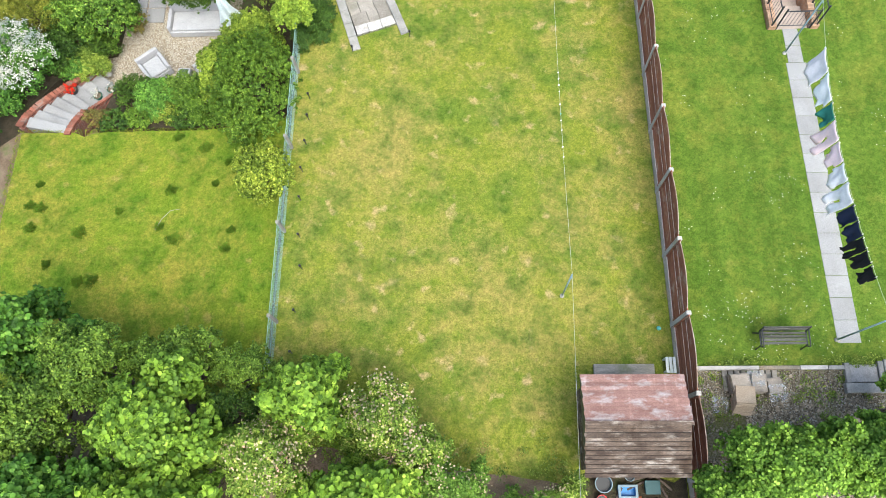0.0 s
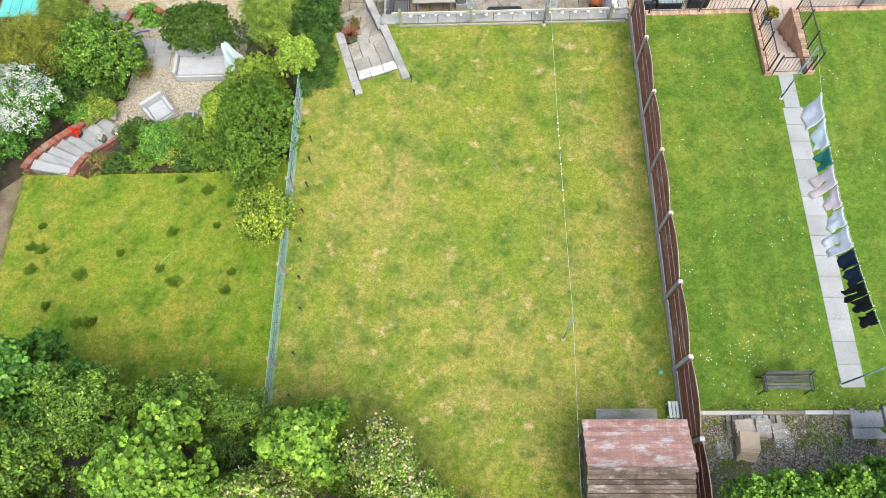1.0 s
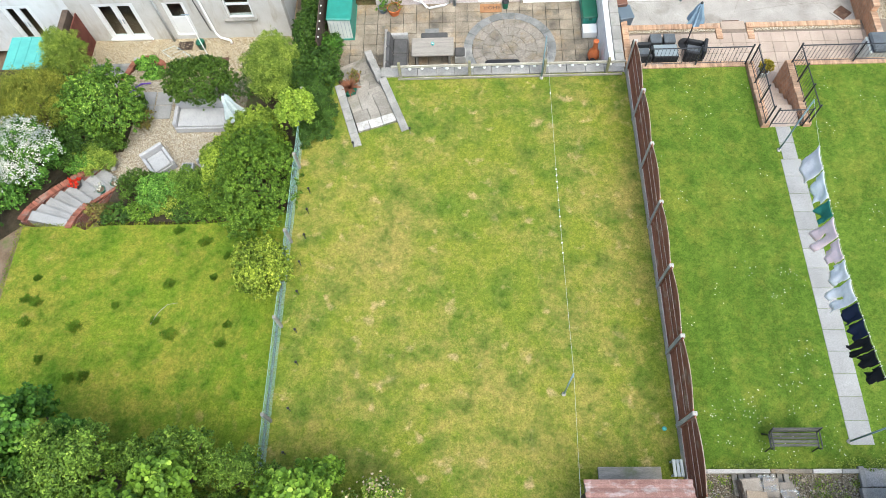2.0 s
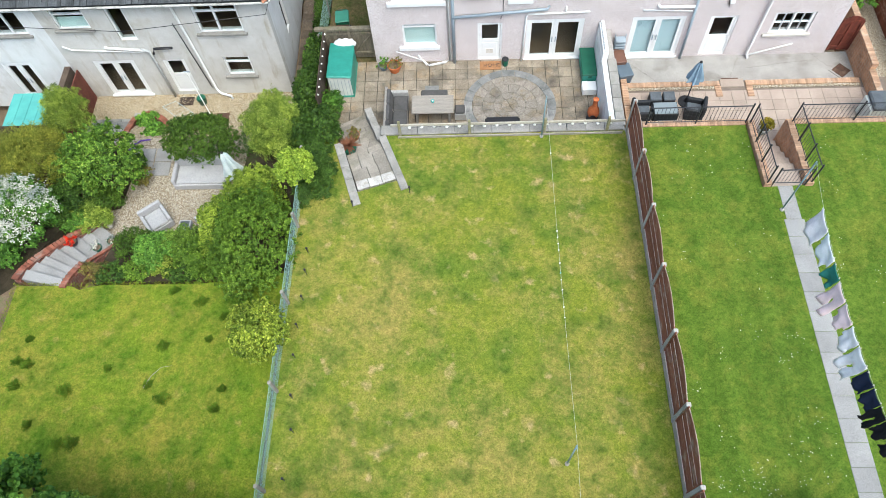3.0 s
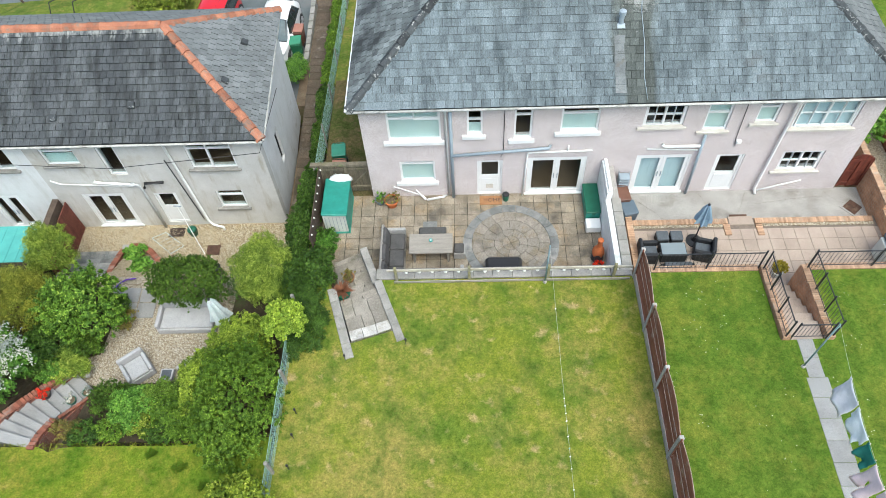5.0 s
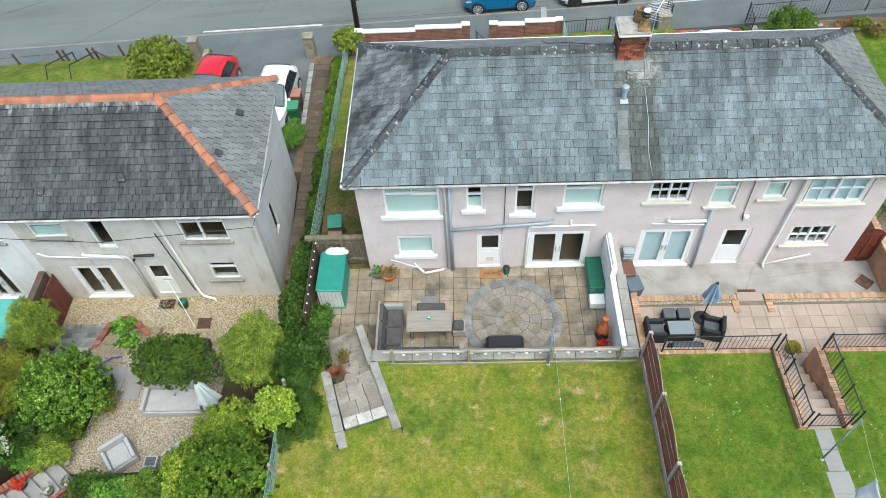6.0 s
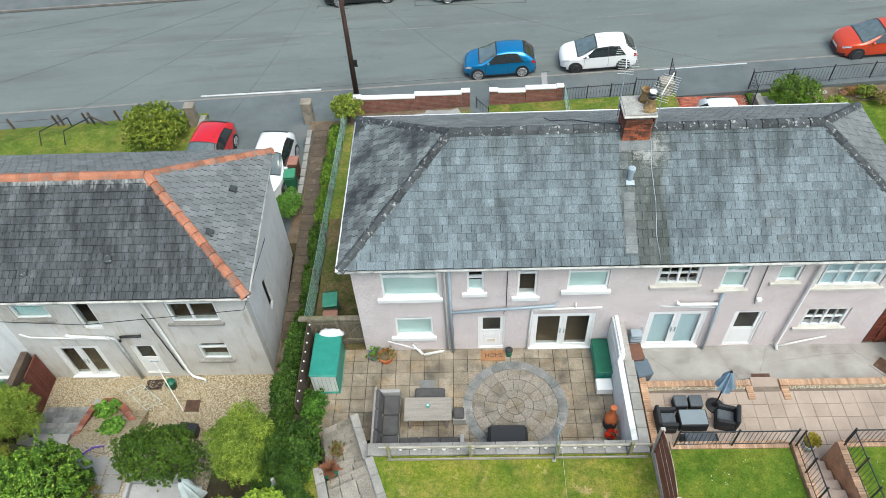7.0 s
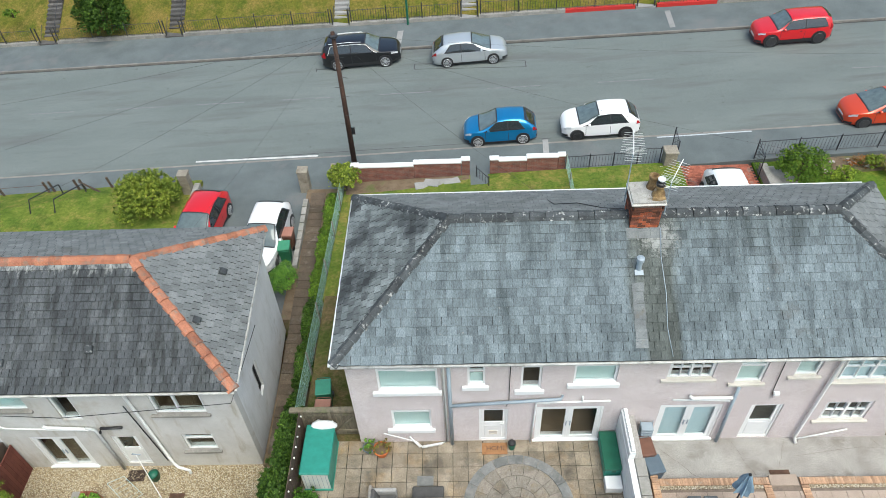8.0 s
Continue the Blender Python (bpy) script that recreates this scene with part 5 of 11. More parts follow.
for x in (-2.72, -0.45, 1.98, 4.0):
    part("post", box(B(), x - 0.042, x + 0.042, 15.205, 15.3, 1.2, 2.22, bevel=0.012), M["wood_moss"], rail, "green mossy post")
part("rail", box(B(), -3.0, 4.55, 15.302, 15.345, 1.9, 2.0, bevel=0.008), M["rail_pale"], rail)
part("rail", box(B(), -2.8, 4.5, 15.16, 15.198, 1.46, 1.56, bevel=0.008), M["wood_grey"], rail)
lights = thing("string_light", (0.6, 15.35, 1.85), "string of round white festoon bulbs along a rail", "string lights")
bm = B()
pts = []
for i in range(41):
    x = -2.6 + 6.9 * i / 40
    pts.append((x, 15.345, 1.88 - 0.09 * abs(math.sin(math.pi * i / 4))))
tube(bm, pts, 0.006, 4)
part("cable", bm, M["black"], lights)
M["bulb"] = paint("white_bulb", (0.85, 0.85, 0.8), 0.25)
BULB = shared("bulb", turned(B(), [(0.016, 0.06), (0.045, 0.025), (0.06, -0.02), (0.04, -0.055), (0.01, -0.07)], n=8), M["bulb"])
for i in range(17):
    x = -2.4 + 6.5 * i / 16
    piece("bulb", BULB, pose(x, 15.37, 1.79 + 0.02 * (i % 3)), lights)

# white wall between the patios, with an older coping, and the brick edge beyond
pw = thing("party_wall", (4.5, 17.6, 0), "whitewashed garden wall with grey coping between two patios", "wall")
part("body", box(B(), 4.17, 4.34, 15.64, 19.8, -0.6, 1.42), M["white_wall"], pw)
part("body", box(B(), 4.18, 4.36, 18.35, 19.8, 1.42, 1.75), M["white_wall"], pw)
CB = shared("coping_stone", box(B(), -0.15, 0.15, 0, 0.56, 0, 0.06, bevel=0.008), M["coping"])
for i in range(5):
    piece("coping_stone", CB, pose(4.5, 15.5 + 0.572 * i, 1.425), pw)
BR = shared("brick", box(B(), -0.055, 0.055, 0, 0.066, 0, 0.1, bevel=0.005), M["white_wall"])
for i in range(19):
    piece("brick", BR, pose(4.28 + 0.01 * (i % 2), 18.38 + 0.074 * i, 1.752), pw)
part("base", box(B(), 4.345, 4.62, 15.64, 19.8, -0.6, 1.41), M["concrete"], pw)


def soldier_row(parent, a, b, z, width=0.22, h=0.07, pitch=0.075):
    """Bricks laid on edge side by side along the top of a wall from a to b."""
    a, b = Vector((*a, z)), Vector((*b, z))
    d = (b - a).normalized()
    me = shared("brick", box(B(), 0, pitch - 0.005, -width / 2, width / 2, 0, h, bevel=0.004), M["brick_orange"])
    n = int((b - a).length / pitch)
    rot = math.atan2(d.y, d.x)
    rng = random.Random(n)
    for i in range(n):
        piece("brick", me, Matrix.Translation(a + d * pitch * i + Vector((0, 0, rng.uniform(-0.003, 0.003)))) @ Matrix.Rotation(rot, 4, "Z"), parent)


BRICK_ROWS = []
edge = thing("brick_edging", (6.7, 18.2, -0.1), "low orange brick edging wall round a patio", "wall")
part("body", box(B(), 4.98, 8.52, 18.1, 18.3, -0.6, 0.18), M["brick_buff"], edge)
part("body", box(B(), 8.32, 8.52, 17.62, 18.1, -0.6, 0.18), M["brick_buff"], edge)
part("body", box(B(), 4.98, 5.18, 15.7, 18.1, -0.6, 0.38), M["brick_buff"], edge)
BRICK_ROWS += [(edge, (5.2, 18.2), (8.53, 18.2), 0.182), (edge, (8.42, 17.62), (8.42, 18.08), 0.182), (edge, (5.08, 15.7), (5.08, 19.2), 0.385)]
edge2 = thing("brick_edging", (11.4, 18.2, -0.1), "low orange brick edging wall round a patio", "wall")
part("body", box(B(), 9.42, 13.4, 18.1, 18.3, -0.6, 0.18), M["brick_buff"], edge2)
part("body", box(B(), 9.42, 9.62, 17.6, 18.1, -0.6, 0.18), M["brick_buff"], edge2)
BRICK_ROWS += [(edge2, (9.42, 18.2), (13.4, 18.2), 0.182), (edge2, (9.52, 17.6), (9.52, 18.08), 0.182)]
sidew = thing("brick_wall", (13.7, 19, 0), "tall orange brick wall beside a side gate", "wall")
part("body", box(B(), 13.5, 13.7, 18.2, 22.0, -0.7, 0.95), M["brick_buff"], sidew)
part("body", box(B(), 13.5, 13.7, 17.2, 18.198, -0.7, 0.7), M["brick_buff"], sidew)
BRICK_ROWS += [(sidew, (13.6, 18.2), (13.6, 22.0), 0.952), (sidew, (13.6, 17.2), (13.6, 18.19), 0.702)]
lone("gravel_strip", box(B(), 13.72, 15.1, 15.8, 26.0, -0.6, -0.12), M["gravel"], "gravel passage beyond a brick wall", "gravel", kind="structure")
rf = thing("boundary_fence", (15.15, 21, -0.1), "red-brown boarded fence along a gravel passage", "fence")
for k in range(46):
    part("board", box(B(), 15.14, 15.165, 18.6 + 0.13 * k, 18.72 + 0.13 * k, -0.3, 1.5), M["fence"], rf)
for z in (0.2, 1.25):
    part("rail", box(B(), 15.1, 15.138, 18.6, 24.57, z, z + 0.08), M["fence"], rf)
for a, b in ((5.2, 8.3), (9.65, 13.4)):
    lone("gravel_strip", box(B(), a, b, 17.98, 18.095, 0.1, 0.215), M["gravel"], "narrow strip of pale gravel along a brick edging", "gravel", kind="structure")
rng = random.Random(3)
for x0, y0, x1, y1 in ((7.9, 19.7, 8.3, 18.5), (9.0, 18.6, 9.5, 19.7), (5.6, 19.4, 6.6, 18.5), (9.7, 19.2, 12.3, 19.45), (12.2, 19.7, 12.9, 19.0)):
    pts = [(x0 + (x1 - x0) * k / 6 + rng.uniform(-0.05, 0.05), y0 + (y1 - y0) * k / 6 + rng.uniform(-0.05, 0.05), -0.1) for k in range(7)]
    lone("concrete_crack", tube(B(), pts, 0.003, 4), M["slab_brown"], "dark crack across old concrete", "crack", kind="structure")
lone("cover_frame", box(B(), -0.31, 0.31, -0.31, 0.31, -0.02, 0.012, pose(13.08, 18.93, -0.09, 0, 0, 40), 0.006), M["concrete"], "raised concrete frame round a drain cover", "frame", kind="structure")
# gap step
bm = box(B(), 8.56, 9.38, 18.07, 18.42, -0.5, 0.2)
lone("garden_step", bm, M["slab_pink"], "shallow step of pink slabs between patios", "step")
bm = box(B(), 8.75, 9.35, 18.42, 18.72, -0.11, -0.085)
lone("drain_cover", bm, M["rust"], "rusty square drain cover in concrete", "drain cover")
bm = box(B(), -0.24, 0.24, -0.24, 0.24, 0.012, 0.03, pose(13.08, 18.93, -0.09, 0, 0, 40), 0.006)
lone("drain_cover", bm, M["rust"], "brown drain cover set in a raised concrete frame", "drain cover")

# right-hand retaining wall, sunken stair and iron railings
rw = thing("retaining_wall", (6.8, 15.5, 0.2), "orange brick retaining wall along a lawn edge", "wall")
part("body", box(B(), 5.2, 8.5, 15.42, 15.62, -0.4, 1.40), M["brick_buff"], rw)
part("body", box(B(), 10.0, 22.0, 15.42, 15.62, -0.4, 1.40), M["brick_buff"], rw)
BRICK_ROWS += [(rw, (5.2, 15.52), (8.5, 15.52), 1.402), (rw, (10.0, 15.52), (22.0, 15.52), 1.402)]
stair = thing("garden_stair", (9.25, 14.3, 0.2), "sunken brick garden stair with stepped side walls", "stairs")
for i in range(7):
    y0 = 13.25 + 0.36 * (i)
    z = 1.50 - 0.186 * i
    part("step", box(B(), 8.78, 9.75, y0 - (0.3 if i == 0 else 0.0), y0 + 0.36, -0.4, z, bevel=0.01), M["slab_pink"], stair)
for k in range(4):
    y0, y1 = 12.95 + 0.65 * k, 12.95 + 0.65 * (k + 1)
    zt = 1.66 - 0.045 * k
    part("side_wall", box(B(), 8.52, 8.74, y0, y1, -0.4, zt), M["brick_buff"], stair)
    part("side_wall", box(B(), 9.78, 10.0, y0, y1, -0.4, zt), M["brick_buff"], stair)
    BRICK_ROWS += [(stair, (8.63, y0), (8.63, y1), zt + 0.002), (stair, (9.89, y0), (9.89, y1), zt + 0.002)]


def railing(name, a, b, h, label, posts=None, pitch=0.115, group=""):
    """An iron railing between two foot points: posts, top and bottom rail, thin uprights."""
    a, b = Vector(a), Vector(b)
    t = thing(name, a, label, "railing", group)
    d = b - a
    L = d.length
    u = d.normalized()
    up = Vector((0, 0, 1))
    n = posts or max(2, round(L / 1.9) + 1)
    for i in range(n):
        p = a + d * i / (n - 1)
        part("post", tube(B(), [p - up * 0.1, p + up * (h + 0.06)], 0.026, 6), M["dark_metal"], t)
        part("finial", turned(B(), [(0.02, 0), (0.034, 0.02), (0.02, 0.05)], p + up * (h + 0.06), 6), M["dark_metal"], t)
    part("rail", tube(B(), [a + up * h, b + up * h], 0.02, 6), M["dark_metal"], t)
    part("rail", tube(B(), [a + up * 0.1, b + up * 0.1], 0.014, 4), M["dark_metal"], t)
    k = int(L / pitch)
    for i in range(1, k):
        p = a + u * (pitch * i)
        part("upright", tube(B(), [p + up * 0.1, p + up * h], 0.008, 3, caps=False), M["dark_metal"], t)
    return t


LB = "black iron railing with thin uprights and ball finials"
railing("railing", (5.3, 15.5, 1.47), (8.5, 15.5, 1.47), 0.82, LB, 3, 0.125)
railing("railing", (10.0, 15.5, 1.47), (15.8, 15.5, 1.47), 0.82, LB, 4, 0.125)
railing("railing", (8.6, 15.4, 1.6), (8.6, 13.0, 1.7), 0.8, LB, 4, 0.125)
railing("railing", (9.93, 15.4, 1.6), (9.93, 13.0, 1.7), 0.8, LB, 4, 0.125)
railing("garden_gate", (8.78, 13.0, 1.6), (9.78, 13.0, 1.6), 0.78, "black iron gate across the top of a garden stair", 2, 0.11)

# slab path and washing line in the right garden
path = thing("garden_path", (9.15, 8, 1.7), "straight path of pale grey concrete slabs", "path")
PS = [shared("slab", box(B(), -0.295, 0.295, 0.0, 0.596, -0.05, 0.025, bevel=0.006), M["slab_grey"]) for _ in range(1)]
for i in range(16):
    y = 3.3 + 0.605 * i
    wdt = 1.0 if i < 14 else 0.75
    piece("slab", PS[0], Matrix.Translation((9.09 + 0.006 * i, y, LAWN(0, y + 0.3))) @ Matrix.Rotation(-0.045, 4, "X") @ Matrix.Diagonal((wdt, 1, 1, 1)), path)

# stair of the middle garden, turned towards the house
mst = thing("garden_stair", (-3.8, 14.6, 0), "worn stone garden stair between low kerb walls", "stairs")
M["step_pale"] = surface("pale_chipped_step", (0.5, 0.48, 0.45), (0.36, 0.34, 0.31), 2.5, 0.92, 30, 0.6, 0.012, (0.27, 0.25, 0.2), 2.0, grainy=0.3, pieces=0.1)
M["step_worn"] = surface("worn_step_stone", (0.3, 0.272, 0.23), (0.21, 0.19, 0.158), 1.8, 0.92, 30, 0.5, 0.008, (0.13, 0.125, 0.085), 1.3, grainy=0.32, pieces=0.16)
rng = random.Random(5)
# edges between the treads: left end, right end; then each tread's height and how many stones lie in it
EDGES = [((-4.0, 13.15), (-2.8, 13.56)), ((-4.1, 13.46), (-2.9, 13.87)), ((-4.25, 13.9), (-3.08, 14.36)), ((-4.4, 14.34), (-3.25, 14.85)), ((-4.5, 14.66), (-3.36, 15.15)), ((-4.58, 14.94), (-3.46, 15.42)),
         ((-4.66, 15.2), (-3.56, 15.68)), ((-4.76, 15.72), (-3.74, 16.16)), ((-4.85, 16.02), (-3.84, 16.46)), ((-4.93, 16.3), (-3.93, 16.74)), ((-5.0, 16.56), (-4.02, 17.0)), ((-5.06, 16.84), (-4.1, 17.28))]
TREADS = [(1.5, 3), (1.46, 3), (1.43, 3), (1.27, 3), (1.1, 3), (0.93, 3), (0.76, 2), (0.6, 3), (0.44, 3), (0.28, 2), (0.12, 2)]
for (p0, p1), (q0, q1), (z, k) in zip(EDGES, EDGES[1:], TREADS):
    cut = [rng.uniform(0.75, 1.25) for _ in range(k)]
    f = 0.0
    for c in cut:
        g = f + c / sum(cut)
        quad = [Vector(p0).lerp(Vector(p1), f + 0.006), Vector(p0).lerp(Vector(p1), g - 0.006), Vector(q0).lerp(Vector(q1), g - 0.006), Vector(q0).lerp(Vector(q1), f + 0.006)]
        dz, tip = rng.uniform(-0.012, 0.012), rng.gauss(0, 0.02)
        mid = (quad[0] + quad[2]) / 2
        top = lambda x, y, h=z + dz, t=tip, m=mid: h + t * (x - m.x)
        part("step_stone", prism(B(), [tuple(c2) for c2 in quad], top, -0.3), M["step_pale"] if z == 1.5 else M["step_worn"], mst)
        f = g


def kerb_run(a, b, w, z0, z1, k, name="kerb_stone"):
    a, b = Vector((*a, 0)), Vector((*b, 0))
    d = (b - a).normalized()
    L = (b - a).length
    m = Matrix((d, Vector((-d.y, d.x, 0)), Vector((0, 0, 1)))).transposed().to_4x4()
    m.translation = a
    for i in range(k):
        z = z0 + (z1 - z0) * (i + 0.5) / k
        part(name, box(B(), L * i / k + 0.006, L * (i + 1) / k - 0.006, -w / 2, w / 2, -0.4, z, m, 0.012), M["coping"], mst)


kerb_run((-3.985, 12.55), (-4.75, 14.97), 0.27, 1.62, 1.55, 5)
kerb_run((-2.5, 13.12), (-3.33, 15.27), 0.25, 1.6, 1.5, 4)
kerb_run((-3.4, 15.36), (-3.99, 16.98), 0.25, 1.3, 0.75, 3)
bm = B()
prism(bm, [(-5.8, 15.2), (-4.8, 15.0), (-5.1, 16.6), (-5.8, 17.0)], 0.9, -0.5)
lone("planting_bank", bm, M["litter"], "soil bed beside the garden stair", "flower bed", kind="structure")

# dark slatted screen and wooden gate beside the patio
scr = thing("slatted_screen", (-5.66, 18.6, 0), "dark slatted wooden screen hung with small lights", "fence")
for i in range(27):
    y = 17.0 + 0.118 * i
    part("slat", box(B(), -5.69, -5.665, y, y + 0.105, -0.1, 1.5 + 0.01 * (i % 3)), M["wood_dark"], scr)
for z in (0.3, 1.3):
    part("rail", box(B(), -5.72, -5.69, 17.0, 20.18, z, z + 0.07), M["wood_dark"], scr)
for i in range(9):
    piece("bulb", BULB, pose(-5.63, 17.15 + 0.35 * i, 1.4) @ Matrix.Diagonal((0.55, 0.55, 0.55, 1)), scr)
gate = thing("side_gate", (-4.8, 20.1, 0), "weathered wooden side gate with diagonal braces", "gate")
for i in range(14):
    x = -5.6 + 0.122 * i
    part("slat", box(B(), x, x + 0.112, 20.1, 20.125, 0.02, 1.42), M["wood_old"], gate)
for z in (0.25, 1.2):
    part("rail", box(B(), -5.6, -3.92, 20.06, 20.098, z, z + 0.1), M["wood_old"], gate)
part("brace", tube(B(), [(-4.7, 20.07, 0.3), (-3.98, 20.07, 1.2)], 0.035, 4), M["wood_old"], gate)
part("post", box(B(), -5.7, -5.58, 20.05, 20.17, -0.1, 1.55), M["wood_old"], gate)
part("post", box(B(), -4.82, -4.72, 20.045, 20.15, -0.1, 1.5), M["wood_old"], gate)
part("top_beam", box(B(), -6.0, -3.92, 20.03, 20.2, 1.44, 1.52), M["wood_old"], gate)
# reddish side gate right of the pink house
sg = thing("side_gate", (13.1, 19.85, 0), "closed red-brown arched wooden side gate", "gate")
M["gate_red"] = surface("red_stained_wood", (0.15, 0.04, 0.025), (0.1, 0.027, 0.018), 3, 0.6, 30, 0.3, 0.004, stretch=(4, 4, 0.5), pieces=0.12)
for i in range(9):
    x = 12.71 + 0.088 * i
    part("board", box(B(), x, x + 0.083, 19.86, 19.89, 0.0, 1.42 + 0.2 * math.sin(math.pi * (i + 0.5) / 9)), M["gate_red"], sg)
for z in (0.12, 0.72, 1.3):
    part("rail", box(B(), 12.71, 13.5, 19.83, 19.858, z, z + 0.12), M["gate_red"], sg)
for x in (12.71, 13.06, 13.41):
    part("stile", box(B(), x, x + 0.09, 19.82, 19.859, 0.02, 1.42), M["gate_red"], sg)

# curved stair of the left garden with its brick walls
lst = thing("garden_stair", (-13.3, 11.5, -0.05), "curved stair of grey stone treads between red brick edgings", "stairs")
LA = [(-14.38, 10.46), (-14.32, 10.79), (-14.14, 11.1), (-13.99, 11.39), (-13.8, 11.72), (-13.59, 12.0), (-13.38, 12.3), (-13.14, 12.57), (-12.88, 12.86)]
LBp = [(-13.1, 10.18), (-13.09, 10.45), (-13.08, 10.68), (-13.0, 10.93), (-12.91, 11.18), (-12.76, 11.42), (-12.56, 11.68), (-12.36, 11.95), (-12.1, 12.26)]
for i in range(8):
    z = 1.0 - 0.122 * i
    part("step", prism(B(), [LA[i], LBp[i], LBp[i + 1], LA[i + 1]], lambda x, y, z=z: z + 0.004 * ((x * 37) % 1), -0.5), M["slab_grey"], lst)


def brick_curve(name, pts, z0, z1, w, label):
    t = thing(name, (*pts[0], z0 - 0.6), label, "wall")
    L = [Vector((*p, 0)) for p in pts]
    total = sum((b - a).length for a, b in zip(L, L[1:]))
    done = 0.0
    for a, b in zip(L, L[1:]):
        d = (b - a).normalized()
        n = max(1, round((b - a).length / 0.115))
        m = Matrix((d, Vector((-d.y, d.x, 0)), Vector((0, 0, 1)))).transposed().to_4x4()
        for i in range(n):
            f = (done + (b - a).length * i / n) / total
            z = z0 + (z1 - z0) * f
            m.translation = a + d * ((b - a).length * i / n)
            me = shared("brick", box(B(), 0.0, 0.104, -w / 2, w / 2, -0.07, 0.0, bevel=0.004), M["brick_red_p"])
            piece("brick", me, Matrix.Translation((0, 0, z)) @ m, t)
        m.translation = a
        za, zb = z0 + (z1 - z0) * done / total, z0 + (z1 - z0) * (done + (b - a).length) / total
        part("body", box(B(), 0, (b - a).length, -w / 2 + 0.01, w / 2 - 0.01, min(za, zb) - 0.7, min(za, zb) - 0.075, m), M["brick_red"], t)
        done += (b - a).length
    return t


M["brick_red_p"] = surface("old_red_brick", (0.27, 0.1, 0.065), (0.19, 0.075, 0.05), 4, 0.9, 50, 0.4, 0.006, (0.22, 0.18, 0.15), 2.5, pieces=0.3)
brick_curve("brick_wall", [(-14.52, 10.4), (-14.44, 10.8), (-14.22, 11.25), (-13.92, 11.68), (-13.56, 12.14), (-13.2, 12.56), (-12.78, 13.05)], 1.15, 0.3, 0.22, "curved red brick wall stepping down beside a stair")
brick_curve("brick_edging", [(-12.98, 10.12), (-12.95, 10.62), (-12.86, 10.92), (-12.76, 11.17)], 1.1, 0.72, 0.2, "low red brick edging beside a stair")
brick_curve("brick_edging", [(-12.72, 11.22), (-12.4, 11.66), (-12.18, 12.0), (-11.98, 12.26)], 0.62, 0.15, 0.1, "low red brick edging beside a stair")
brick_curve("brick_edging", [(-13.45, 17.0), (-13.55, 17.6), (-13.6, 18.2), (-13.62, 18.75)], -0.75, -1.55, 0.22, "red brick edging stepping down beside slab steps")
brick_curve("brick_edging", [(-13.45, 18.92), (-12.95, 18.9), (-12.45, 18.55), (-11.95, 18.0)], -1.55, -1.3, 0.22, "red brick edging round a small bed")

# front walls, pillars and railings along the near pavement
def coping_wall(x0, x1, zt, y, steps, label):
    t = thing("front_wall", ((x0 + x1) / 2, y, zt - 1), label, "wall")
    for a, b, z in steps:
        part("body", box(B(), a, b, y - 0.11, y + 0.11, z - 1.5, z), M["brick_red"], t)
        part("coping", box(B(), a - 0.02, b + 0.02, y - 0.15, y + 0.15, z + 0.002, z + 0.08, bevel=0.01), M["upvc"], t)
    return t


LW = "red brick front wall with white coping and piers"
coping_wall(-5.7, -0.1, -0.4, 34.5, [(-5.7, -5.35, -0.42), (-5.33, -2.75, -0.48), (-2.73, -0.5, -0.34), (-0.48, -0.1, -0.22)], LW)
coping_wall(0.85, 4.35, -0.3, 34.5, [(0.85, 1.25, -0.22), (1.27, 2.55, -0.3), (2.57, 4.02, -0.16), (4.04, 4.35, -0.1)], LW)
railing("front_gate", (0.2, 34.0, -1.1), (0.75, 33.2, -1.1), 0.8, "open black iron garden gate between brick piers", 2, 0.12)
railing("front_railing", (4.4, 34.45, -0.95), (7.7, 34.45, -0.78), 0.75, "black iron front railing with scrolled panels", 4, 0.14)
railing("front_gate", (7.72, 34.45, -0.75), (8.72, 34.4, -0.75), 0.95, "black iron garden gate", 2, 0.13)
railing("driveway_gate", (9.45, 34.35, -0.62), (9.52, 35.4, -0.62), 1.15, "open black iron driveway gate", 2, 0.14)
railing("driveway_gate", (13.02, 34.3, -0.6), (12.88, 33.1, -0.6), 1.15, "open black iron driveway gate", 2, 0.14)
railing("front_railing", (13.1, 34.45, -0.47), (24, 34.45, 0.2), 0.85, "black iron front railing with scrolled panels", 7, 0.15)
M["pillar"] = surface("old_pillar_stone", (0.3, 0.27, 0.22), (0.21, 0.185, 0.145), 2.0, 0.92, 30, 0.5, 0.008, (0.14, 0.12, 0.09), 1.5)
for x, y, z, w, h in ((-8.02, 34.4, -1.75, 0.23, 1.2), (-6.55, 34.9, -1.75, 0.2, 0.95), (9.08, 34.2, -0.9, 0.28, 1.1), (-13.8, 34.5, -2.0, 0.22, 1.35)):
    bm = box(B(), x - w, x + w, y - w, y + w, z - 0.3, z + h, bevel=0.02)
    box(bm, x - w - 0.03, x + w + 0.03, y - w - 0.03, y + w + 0.03, z + h, z + h + 0.09, bevel=0.02)
    lone("gate_pillar", bm, M["pillar"], "grey stone gate pillar with a flat cap", "pillar")
bm = B()
for i in range(5):
    box(bm, 12.98 + 0.3 * i, 13.28 + 0.3 * i, 31.6 - 0.1 * i, 33.55 - 0.12 * i, -1.2, -0.1 - 0.1 * i, bevel=0.015)
lone("stepped_wall", bm, M["coping"], "stepped grey stone wall beside a drive", "wall")
kw = thing("kerb_wall", (-7.5, 31, -1.7), "low stone kerb wall beside a drive", "wall")
